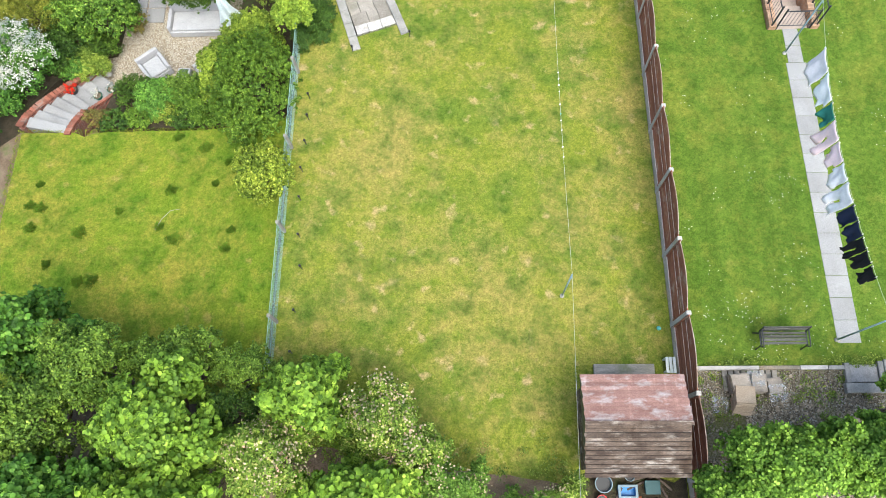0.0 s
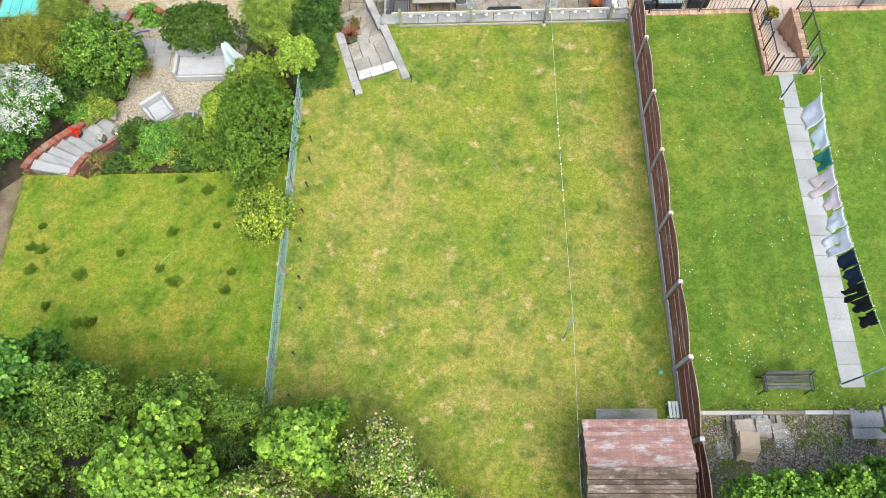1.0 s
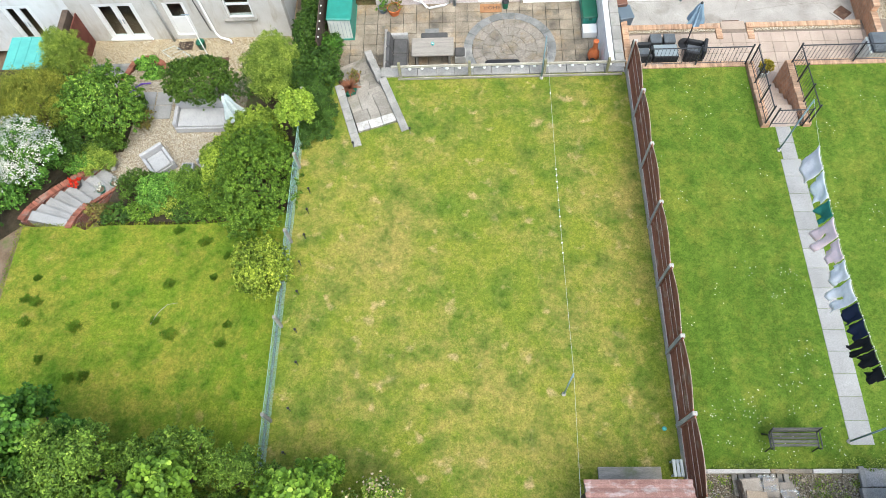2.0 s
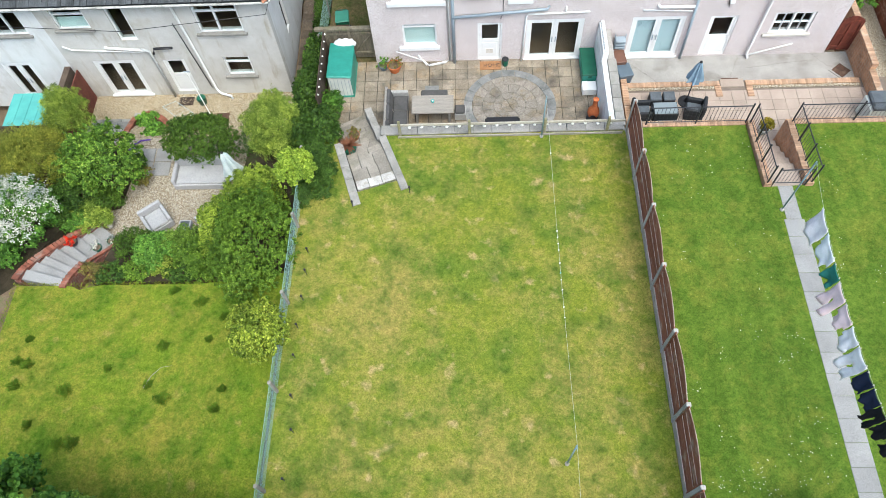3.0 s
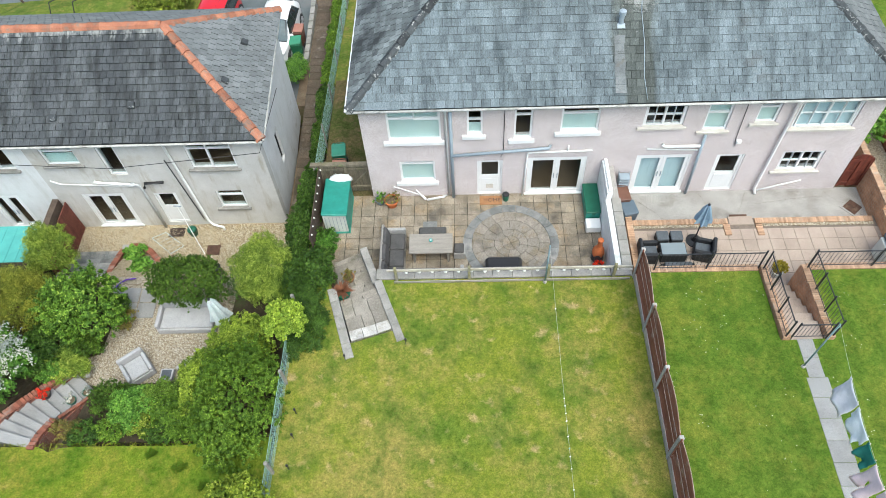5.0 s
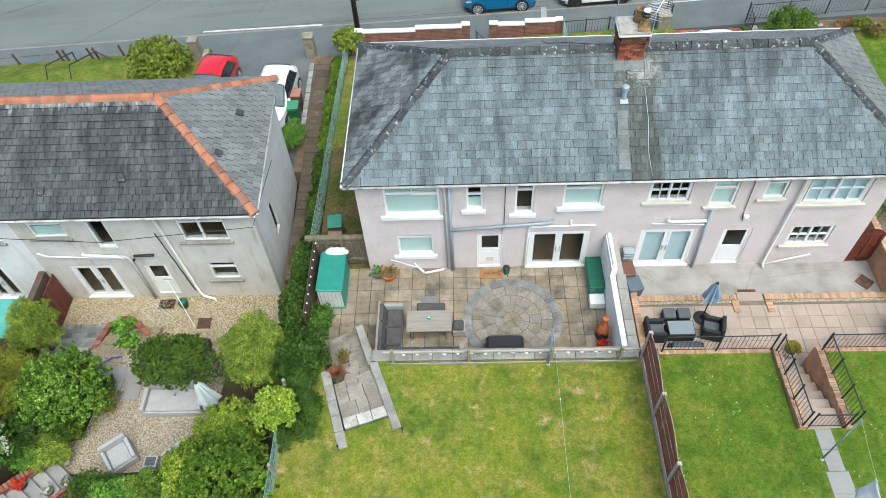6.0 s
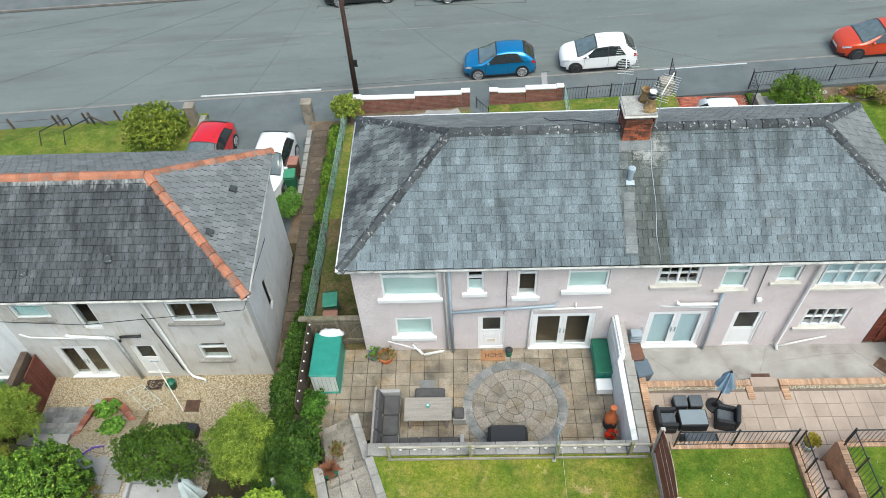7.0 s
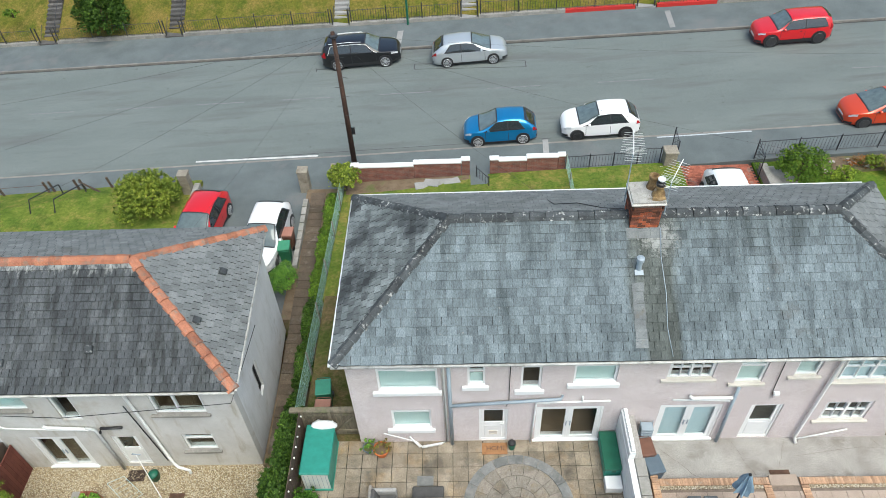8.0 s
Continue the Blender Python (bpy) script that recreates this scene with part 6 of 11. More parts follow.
for i in range(8):
    part("kerb_stone", box(B(), -7.84, -7.62, 29.0 + 0.5 * i, 29.49 + 0.5 * i, -2.0, -1.35 + 0.04 * i, bevel=0.01), M["coping"], kw)
SP = shared("slab", box(B(), -0.34, 0.34, 0, 0.455, -0.05, 0.0, bevel=0.006), M["slab_brown"])
spath = thing("stepping_path", (-6.7, 24, -1.55), "row of brown concrete slabs set in gravel", "path")
for i in range(29):
    piece("slab", SP, pose(-7.02 - 0.011 * i, 20.3 + 0.47 * i, -1.52), spath)
# hedge-side low walls left front garden
lw = thing("drive_wall", (-13.1, 31, -1.9), "low brown stone wall beside a drive", "wall")
for i in range(7):
    part("kerb_stone", box(B(), -13.25, -12.98, 30.2 + 0.58 * i, 30.76 + 0.58 * i, -2.2, -1.1 + 0.02 * i, bevel=0.02), M["coping"], lw)
gf = thing("post_and_wire_fence", (-18, 34.3, -2.2), "leaning post fence along a front lawn", "fence")
for x in (-30, -27.5, -25.6, -23.6, -21.2, -20.9, -19.6, -19.3, -17.9, -15.6):
    part("post", tube(B(), [(x, 35.3, ROAD(x, 0) - 0.3), (x - 0.16, 35.3, ROAD(x, 0) + 1.0)], 0.06, 5), M["wood_dark"], gf)
part("rail", tube(B(), [(-30, 35.3, ROAD(-30, 0) + 0.8), (-21.2, 35.3, ROAD(-21.2, 0) + 0.8)], 0.015, 4), M["wood_dark"], gf)
part("rail", tube(B(), [(-19.5, 35.25, ROAD(-19.5, 0) + 0.9), (-17.6, 34.6, ROAD(-17.6, 0) + 0.1)], 0.05, 5), M["wood_dark"], gf)
fg = thing("garden_stair", (-19, 33.6, -2.2), "short concrete steps with thin black handrails", "stairs")
for i in range(4):
    part("step", box(B(), -20.2 - 0.2 * i, -19.2 - 0.2 * i, 34.9 - 0.4 * (i + 1), 34.9 - 0.4 * i, -3.2, -2.25 + 0.08 * i, bevel=0.01), M["coping"], fg)
for x in (-20.4, -19.2):
    part("handrail", tube(B(), [(x, 35.0, -1.5), (x - 0.7, 33.5, -1.15), (x - 0.8, 33.1, -2.0)], 0.03, 5), M["dark_metal"], fg)
    part("handrail", tube(B(), [(x, 35.0, -1.5), (x, 35.0, -2.6)], 0.03, 5), M["dark_metal"], fg)

# far side of the street: kerb, fence, stairs
kb = thing("kerb", (0, kerb_far(0), ROAD(0, 0)), "worn stone kerb along the road", "kerb", kind="structure")
part("stone", strip(B(), kerb_far, lambda x: kerb_far(x) + 0.125, -90, 90, 0.115, 0.4), M["kerb"], kb)
kb2 = thing("kerb", (0, kerb_near(0), ROAD(0, 0)), "worn stone kerb along the road", "kerb", kind="structure")
part("stone", strip(B(), lambda x: kerb_near(x) - 0.118, kerb_near, -90, 90, 0.075, 0.4), M["kerb"], kb2)
bw = thing("boundary_wall", (0, 49.8, ROAD(0, 0)), "low concrete plinth under iron railings, part painted red", "wall")
for a, b, mt in ((-60, -28.7, "coping"), (-27.3, -19.8, "coping"), (-18.5, -8.6, "coping"), (-7.4, -0.4, "coping"), (0.8, 6.1, "coping"), (6.12, 10.3, "red"), (11.6, 15.1, "red"), (15.12, 50, "coping")):
    M["red"] = M.get("red") or paint("red_paint", (0.5, 0.03, 0.025), 0.5)
    part("plinth", strip(B(), lambda x: fence_far(x) + 0.004, lambda x: fence_far(x) + 0.24, a, b, 0.32, 0.6, 50), M[mt], bw)


def far_railing(x0, x1):
    t = thing("street_railing", ((x0 + x1) / 2, fence_far(x0), ROAD(x0, 0)), "black iron garden railing on a low plinth", "railing")
    bm = B()
    n = int((x1 - x0) / 0.16)
    for i in range(n + 1):
        x = x0 + (x1 - x0) * i / n
        y, z = fence_far(x) + 0.12, ROAD(x, 0) + 0.3
        tube(bm, [(x, y, z), (x, y, z + 0.88)], 0.011, 3, caps=False)
    part("uprights", bm, M["dark_metal"], t, kind="stuff")
    for h in (0.12, 0.82):
        part("rail", tube(B(), [(x0, fence_far(x0) + 0.12, ROAD(x0, 0) + 0.3 + h), (x1, fence_far(x1) + 0.12, ROAD(x1, 0) + 0.3 + h)], 0.016, 4), M["dark_metal"], t)
    k = max(1, round((x1 - x0) / 2.2))
    for i in range(k + 1):
        x = x0 + (x1 - x0) * i / k
        y, z = fence_far(x) + 0.12, ROAD(x, 0) + 0.28
        part("post", tube(B(), [(x, y, z), (x, y, z + 1.05)], 0.035, 5), M["dark_metal"], t)


M["step_dark"] = surface("dark_weathered_step", (0.1, 0.095, 0.09), (0.065, 0.062, 0.06), 2, 0.92, 40, 0.4, 0.006, (0.14, 0.13, 0.12), 2.0, pieces=0.3)
for a, b in ((-44, -28.8), (-27.2, -19.9), (-18.4, -8.7), (-7.3, -0.5), (0.9, 10.2), (11.7, 30)):
    far_railing(a, b)
for x, mt in ((-28.0, "step_dark"), (-19.15, "step_dark"), (-8.0, "slab_grey"), (0.2, "slab_grey"), (10.95, "slab_grey")):
    fs = thing("garden_stair", (x, 50.6, ROAD(x, 0)), "steep concrete garden steps up a grass bank with a gate", "stairs")
    y0 = fence_far(x) + 0.1
    part("landing", box(B(), x - 0.6, x + 0.6, y0 - 0.1, y0 + 0.62, ROAD(x, 0) - 0.3, ROAD(x, 0) + 0.2), M[mt], fs)
    for i in range(14):
        y = y0 + 0.62 + 0.28 * i
        z = ROAD(x, 0) + 0.2 + 0.175 * (i + 1)
        part("step", box(B(), x - 0.48, x + 0.48, y, y + 0.31, z - 1.2, z, bevel=0.01), M[mt], fs)
    for sx in (-0.52, 0.52):
        part("gate_bar", tube(B(), [(x + sx, y0, ROAD(x, 0) + 0.2), (x + sx * 0.9, y0 + 0.9, ROAD(x, 0) + 1.05)], 0.025, 4), M["dark_metal"], fs)
        part("gate_post", tube(B(), [(x + sx, y0, ROAD(x, 0)), (x + sx, y0, ROAD(x, 0) + 1.25)], 0.04, 5), M["dark_metal"], fs)
    if mt == "step_dark":
        part("handrail", tube(B(), [(x + 0.55, y0 + 0.6, ROAD(x, 0) + 1.1), (x + 0.55, y0 + 4.4, ROAD(x, 0) + 3.4)], 0.025, 4), M["dark_metal"], fs)

# road markings, patches, telegraph pole and wires
def mark(name, x0, x1, f, w, mat, label, dz=0.006):
    n = max(1, int((x1 - x0) / 2))
    bm = B()
    prev = None
    for i in range(n + 1):
        x = x0 + (x1 - x0) * i / n
        y = f(x)
        cur = [bm.verts.new((x, y - w / 2, ROAD(x, 0) + dz)), bm.verts.new((x, y + w / 2, ROAD(x, 0) + dz))]
        if prev:
            bm.faces.new((prev[0], cur[0], cur[1], prev[1]))
        prev = cur
    lone(name, bm, M[mat], label, "road marking", kind="structure")


M["line_pale"] = surface("scuffed_road_paint", (0.5, 0.53, 0.56), (0.36, 0.38, 0.4), 5, 0.8, 40, 0.2)
mark("road_marking", -14.3, -7.8, lambda x: 37.33 - 0.04 * (x + 14.2), 0.13, "line", "white line across a dropped kerb")
mark("road_marking", 9.05, 13.5, lambda x: 36.4 - 0.015 * (x - 9), 0.085, "line_pale", "white line across a dropped kerb", 0.078)
for a in (-38, -32, -26, -20.5, -15.7, -10.5, -5, 1, 7, 20, 26):
    mark("road_marking", a, a + 2.9, lambda x: 42.0 - 0.045 * x, 0.09, "line_worn", "faded white centre-line dash")
M["tar"] = surface("tar_seam", (0.04, 0.042, 0.045), (0.055, 0.057, 0.06), 6, 0.7, 40, 0.2)
for x0, x1, d0, d1, w in ((-3.1, 3.3, 1.75, 0.05, 0.045), (-3.15, 3.3, 2.3, 0.065, 0.05), (-3.14, -3.09, 2.02, 0.0, 0.55), (3.26, 3.31, 2.4, 0.0, 0.66), (-9.0, -6.9, 2.0, 0.05, 0.04), (-9.0, -8.95, 1.8, 0.0, 0.4)):
    mark("tar_seam", x0, x1, lambda x: kerb_far(x) - d0 - d1 * (x + 3.2), w, "tar", "dark tar seam round a patch")
# narrow dark line along the foot of the far kerb
mark("tar_seam", -60, 50, lambda x: kerb_far(x) - 0.05, 0.09, "tar", "dark narrow line in the gutter along the far kerb", 0.005)
mark("tar_seam", -12.0, 4.0, lambda x: 36.72 - 0.018 * x + 0.42, 0.03, "tar", "dark tar seam along the gutter")
M["pole_wood"] = surface("creosoted_pole", (0.075, 0.042, 0.03), (0.04, 0.024, 0.018), 3, 0.8, 25, 0.5, 0.006, stretch=(3, 3, 0.4))
pole = thing("telegraph_pole", (-5.82, 36.15, -1.7), "tall dark wooden telegraph pole with climbing irons", "telegraph pole")
part("shaft", tube(B(), [(-5.82, 36.15, -1.9), (-5.84, 36.13, 2.0), (-5.86, 36.1, 5.6)], 0.14, 10, 0.09), M["pole_wood"], pole, smooth=True)
for i in range(8):
    part("step_iron", tube(B(), [(-5.84, 36.0, 0.9 + 0.5 * i), (-5.84 + (0.3 if i % 2 else -0.3), 36.0, 0.92 + 0.5 * i)], 0.012, 4), M["dark_metal"], pole)
part("top_ring", turned(B(), [(0.16, 0), (0.2, 0.03), (0.2, 0.1), (0.1, 0.14)], (-5.86, 36.1, 5.35), 10), M["dark_metal"], pole)
part("sign_plate", box(B(), -5.68, -5.52, 35.98, 36.0, 0.3, 0.7), M["black"], pole)


def wire(a, b, sag, name="overhead_wire", r=0.0045):
    a, b = Vector(a), Vector(b)
    pts = [a + (b - a) * i / 12 - Vector((0, 0, sag * 4 * (i / 12) * (1 - i / 12))) for i in range(13)]
    lone(name, tube(B(), pts, r, 3), M["black"], "thin black overhead telephone wire", "wire", "wires from the telegraph pole")


TOP = (-5.86, 36.1, 5.45)
for e, s in (((-36, 30, 4.2), 0.6), ((-30, 26.3, 3.2), 0.5), ((-19.5, 26.3, 3.1), 0.4), ((-10.3, 26.4, 3.2), 0.3), ((2.2, 26.4, 4.6), 0.3), ((13.5, 27.5, 4.7), 0.5), ((34, 33.0, 5.5), 0.7)):
    wire(TOP, e, s)
gp = thing("sign_post", (-3.67, 49.7, -1.4), "dark green street post on the far pavement", "post")
part("post", tube(B(), [(-3.67, 49.7, -1.5), (-3.67, 49.7, 1.6)], 0.07, 8), M["green_dark"], gp)
for x0, y0, w in ((-4.2, 48.0, 0.18), (3.6, 35.9, 0.14), (12.0, 47.6, 0.16)):
    bm = prism(B(), [(x0 - w, y0 - 1.0), (x0 + w, y0 - 1.0), (x0 + w + 0.1, y0 + 1.0), (x0 - w + 0.1, y0 + 1.0)], lambda x, y: ROAD(x, y) + (0.118 if y0 > 40 else 0.076), lambda x, y: ROAD(x, y) - 0.1)
    lone("service_strip", bm, M["slab_grey"], "pale concrete strip across the pavement", "paving", kind="structure")

pile = thing("slab_pile", (-1.6, 33.6, -1.1), "heap of tipped grey paving slabs on bare soil", "slabs")
for i, (x, y, rz, ry) in enumerate(((-2.3, 33.55, 10, 4), (-1.9, 33.7, -18, -7), (-1.35, 33.75, 8, 5), (-0.95, 33.7, 22, -4))):
    part("slab", box(B(), -0.38, 0.38, -0.22, 0.22, 0, 0.07, pose(x, y, -0.98 + 0.03 * (i % 2), 6, ry, rz), 0.01), M["slab_grey"], pile)
wire_fence(4.4, [31.4, 32.9, 34.3], lambda x, y: front_z(x, y) - 0.05, 0.8, "wire", "short green wire fence between front lawns", post=(0.03, "wood_grey"))
bm = prism(B(), [(8.62, 30.5), (8.76, 30.5), (8.76, 33.9), (8.62, 33.9)], lambda x, y: front_z(x, y) + 0.03, -1.4)
lone("edging_strip", bm, M["post_concrete"], "pale concrete strip edging a front lawn", "edging", kind="structure")
bm = prism(B(), [(4.48, 26.3), (8.6, 26.3), (8.6, 34.18), (4.48, 34.18)], lambda x, y: front_z(x, y) + 0.01, -1.6)
lone("front_lawn", bm, M["lawn_right"], "bright green front lawn behind iron railings", "lawn", kind="structure")

# ---- garden things ----
# shed with lapped weathered boards
shed = thing("garden_shed", (3.1, 1.15, 2.1), "weathered wooden shed with a faded red board roof", "shed")
M["shed_red"] = surface("faded_red_boards", (0.27, 0.155, 0.128), (0.2, 0.108, 0.088), 2.2, 0.9, 30, 0.5, 0.004, (0.37, 0.33, 0.315), 1.5, stain_lo=0.5, stain_hi=0.7, grainy=0.3, stretch=(0.8, 3, 3), pieces=0.16, stain_way=(1.6, 3.4, 3.4), streak=((1.35, 1.4, 1.42), (7.0, 0.9, 0.9), 0.52, 0.68))
M["shed_brown"] = surface("brown_weathered_boards", (0.13, 0.096, 0.072), (0.05, 0.034, 0.025), 2.2, 0.9, 25, 0.5, 0.006, (0.3, 0.26, 0.22), 1.2, stain_lo=0.54, stain_hi=0.68, grainy=0.4, stretch=(0.7, 3, 3), pieces=0.3, stain_way=(1.4, 4.5, 4.5), streak=((0.5, 0.44, 0.38), (2.5, 2.0, 2.0), 0.5, 0.66))
zr, ze = 4.25, 3.85
part("body", box(B(), 2.08, 4.14, 0.2, 2.1, 1.9, 3.8), M["shed_brown"], shed)
# black sheets showing between the boards, painted in as the laps' shadow lines
part("sheathing", prism(B(), [(1.94, 0.04), (4.22, 0.04), (4.22, 1.15), (1.94, 1.15)], lambda x, y: ze - 0.03 + (zr - ze) * (y - 0.02) / 1.13, 3.7), M["black"], shed)
part("sheathing", prism(B(), [(1.94, 1.152), (4.27, 1.152), (4.27, 2.25), (1.94, 2.25)], lambda x, y: ze - 0.03 + (zr - ze) * (2.27 - y) / 1.13, 3.7), M["black"], shed)
for i in range(12):
    a, b = i / 12, (i + 1) / 12
    y0, y1 = 2.27 - 1.13 * a, 2.27 - 1.13 * b
    z0, z1 = ze + (zr - ze) * a, ze + (zr - ze) * b
    m = Matrix.Translation((0, y1, z1)) @ Matrix.Rotation(-math.atan2(zr - ze, 1.13) + 0.02 + 0.012 * (i % 3), 4, "X")
    part("board", box(B(), 1.92 + 0.01 * (i % 3), 4.29 - 0.012 * (i % 2), 0.0015, 0.0985, -0.012, 0.01, m), M["shed_red"], shed)
for i in range(12):
    a, b = i / 12, (i + 1) / 12
    y0, y1 = 0.02 + 1.13 * a, 0.02 + 1.13 * b
    z0 = ze + (zr - ze) * a
    m = Matrix.Translation((0, y0, z0)) @ Matrix.Rotation(math.atan2(zr - ze, 1.13) - 0.12, 4, "X")
    part("board", box(B(), 1.9 + 0.012 * (i % 3), 4.24 - 0.01 * (i % 2), 0.0, 0.086, -0.004, 0.02, m), M["shed_brown"], shed)
part("ridge_board", box(B(), 1.92, 4.29, 1.1, 1.2, zr - 0.01, zr + 0.022), M["shed_brown"], shed)
bm = box(B(), 2.55, 4.08, 2.3, 2.78, 1.95, 2.1, bevel=0.01)
lone("wooden_platform", bm, M["wood_grey"], "grey weathered board platform before a shed", "platform")
gb = thing("garden_bench", (4.42, 2.72, 2.0), "small pale green metal bench against a fence", "bench")
for i in range(3):
    part("slat", box(B(), 4.32 + 0.09 * i, 4.39 + 0.09 * i, 2.52, 2.92, 2.28, 2.31), M["plastic_pale"], gb)
for y in (2.55, 2.87):
    part("leg", box(B(), 4.32, 4.57, y, y + 0.04, 2.0, 2.28), M["plastic_pale"], gb)


def tub(x, y, z, r, h, mat, label, cat="bucket", inner="black"):
    t = thing("bucket", (x, y, z), label, cat)
    part("shell", turned(B(), [(r * 0.8, 0), (r, h), (r * 1.06, h), (r * 1.06, h + 0.02), (r * 0.95, h + 0.02), (r * 0.78, 0.05)], (x, y, z), 16), M[mat], t)
    # dark disc across the inside, below the rim
    part("content", turned(B(), [(r * 0.9, h * 0.7), (r * 0.9, h * 0.72)], (x, y, z), 12), M[inner], t)


M["blue"] = paint("blue_plastic", (0.02, 0.2, 0.5), 0.4)
M["orange_p"] = paint("orange_plastic", (0.5, 0.12, 0.03), 0.5)
M["yellow_p"] = paint("yellow_plastic", (0.5, 0.4, 0.06), 0.5)
M["crate_teal"] = paint("dark_teal_plastic", (0.012, 0.07, 0.075), 0.5, grime=0.3)
M["tub_blue"] = paint("pale_blue_plastic", (0.17, 0.25, 0.29), 0.45, grime=0.3)
M["cloth_orange"] = surface("faded_orange_cloth", (0.4, 0.13, 0.05), (0.28, 0.08, 0.035), 6, 0.9, 40, 0.4)
tub(2.54, -0.12, 2.15, 0.2, 0.36, "tub_blue", "pale blue tub with a dark inside behind a shed")
tub(2.5, -0.5, 2.15, 0.13, 0.24, "red", "red plastic bucket behind a shed")
tub(3.2, 0.06, 2.15, 0.12, 0.2, "tub_blue", "pale blue bowl behind a shed")
tub(1.98, -0.45, 2.15, 0.12, 0.26, "yellow_p", "yellow plastic tub behind a shed")
bx = thing("storage_box", (3.13, -0.3, 2.15), "open blue plastic storage box behind a shed", "box")
for a in ((2.92, 2.95, -0.44, -0.16), (3.31, 3.34, -0.44, -0.16), (2.95, 3.31, -0.44, -0.41), (2.95, 3.31, -0.19, -0.16)):
    part("side", box(B(), *a, 2.15, 2.36, bevel=0.004), M["blue"], bx)
part("bottom", box(B(), 2.95, 3.31, -0.41, -0.19, 2.15, 2.2), M["blue"], bx)
for a in ((2.9, 2.955, -0.46, -0.14), (3.305, 3.36, -0.46, -0.14), (2.955, 3.305, -0.46, -0.405), (2.955, 3.305, -0.195, -0.14)):
    part("rim", box(B(), *a, 2.36, 2.375), M["tub_blue"], bx)
crate = thing("crate", (3.72, -0.2, 2.15), "dark teal plastic crate behind a shed", "box")
part("body", box(B(), 3.56, 3.88, -0.34, -0.06, 2.15, 2.34, bevel=0.012), M["crate_teal"], crate)
part("rim", box(B(), 3.54, 3.9, -0.36, -0.04, 2.335, 2.36, bevel=0.006), M["crate_teal"], crate)
for i, (x, y, rz) in enumerate(((3.45, -0.12, 24), (3.5, 0.02, 12), (3.95, -0.05, -40), (2.85, -0.5, 60), (4.05, -0.4, -60), (3.6, -0.5, 8))):
    bm = box(B(), -0.34, 0.34, -0.025, 0.025, 0, 0.04, pose(x, y, 2.17 + 0.04 * (i % 3), 0, 8 * (i % 3), rz), bevel=0.004)
    lone("timber_offcut", bm, M["wood_dark"], "dark scrap timber lying behind a shed", "timber", "scrap behind the shed")
bm = B()
bmesh.ops.create_grid(bm, x_segments=10, y_segments=8, size=0.14)
for v in bm.verts:
    v.co = Vector((3.34 + v.co.x, -0.52 + v.co.y * 0.8, 2.24 + 0.16 * noise.noise(v.co * 11)))
lone("orange_cloth", bm, M["cloth_orange"], "crumpled orange cloth among scrap behind a shed", "cloth", smooth=True)

# paving stack on the rubble ground, sleeper edge, bench
SLP = thing("timber_edging", (7, 2.68, 2.0), "row of pale timber sleepers edging a lawn", "edging")
for a, b, mt in ((4.75, 5.2, "coping"), (5.2, 6.7, "post_concrete"), (6.72, 7.7, "slab"), (7.72, 8.4, "post_concrete"), (8.42, 8.85, "coping")):
    part("sleeper", box(B(), a, b, 2.62, 2.72, 1.85, 2.1, bevel=0.008), M[mt], SLP)
st2 = thing("slab_steps", (9.4, 2.4, 2.0), "grey concrete slab landing beside rubble", "step")
part("slab", box(B(), 8.94, 9.62, 2.3, 2.74, 1.85, 2.06, bevel=0.012), M["concrete"], st2)
part("kerb", box(B(), 8.8, 8.935, 2.28, 2.78, 1.85, 2.11, bevel=0.012), M["coping"], st2)
part("kerb", box(B(), 9.625, 9.76, 2.28, 2.82, 1.85, 2.12, bevel=0.012), M["coping"], st2)
part("slab", box(B(), 8.76, 9.8, 2.03, 2.275, 1.85, 2.13, bevel=0.012), M["coping"], st2)
part("slab", box(B(), 9.765, 10.3, 2.28, 2.85, 1.85, 2.15, bevel=0.012), M["coping"], st2)


def slab_stack(x, y, z, w, d, h, n, rot, mat, label, slip=0.0):
    t = thing("slab_stack", (x, y, z), label, "slabs", "stacks of paving slabs")
    me = shared("slab", box(B(), -w / 2, w / 2, -d / 2, d / 2, 0, h * 0.9, bevel=0.004), M[mat])
    rng = random.Random(int(x * 100))
    for i in range(n):
        piece("slab", me, Matrix.Translation((x + rng.uniform(-0.015, 0.015), y + rng.uniform(-0.015, 0.015), z + h * i)) @ Matrix.Translation((0, slip * (i - n), 0)) @ Matrix.Rotation(rot + rng.gauss(0, 0.02), 4, "Z"), t)


M["slab_worn"] = surface("stored_grey_slab", (0.33, 0.285, 0.235), (0.25, 0.215, 0.175), 3, 0.9, 40, 0.4, 0.004, (0.18, 0.155, 0.13), 4.0, pieces=0.12)
M["slab_new"] = surface("new_buff_slab", (0.42, 0.34, 0.25), (0.36, 0.28, 0.2), 3, 0.9, 40, 0.3, 0.004, pieces=0.15)
slab_stack(6.1, 2.25, 2.0, 0.45, 0.45, 0.04, 10, 0.1, "slab_worn", "stack of grey-brown paving slabs wrapped in torn film")
slab_stack(6.55, 2.25, 2.0, 0.36, 0.45, 0.04, 9, -0.05, "slab_worn", "stack of grey-brown paving slabs wrapped in torn film")
slab_stack(6.95, 2.2, 2.0, 0.34, 0.36, 0.04, 8, 0.08, "slab_worn", "stack of grey-brown paving slabs wrapped in torn film")
slab_stack(6.15, 1.98, 2.0, 0.47, 0.42, 0.045, 10, -0.03, "slab_new", "slipped stack of thin buff slabs on bare ground", 0.026)
M["film"] = film_mat("torn_film")
rng = random.Random(8)
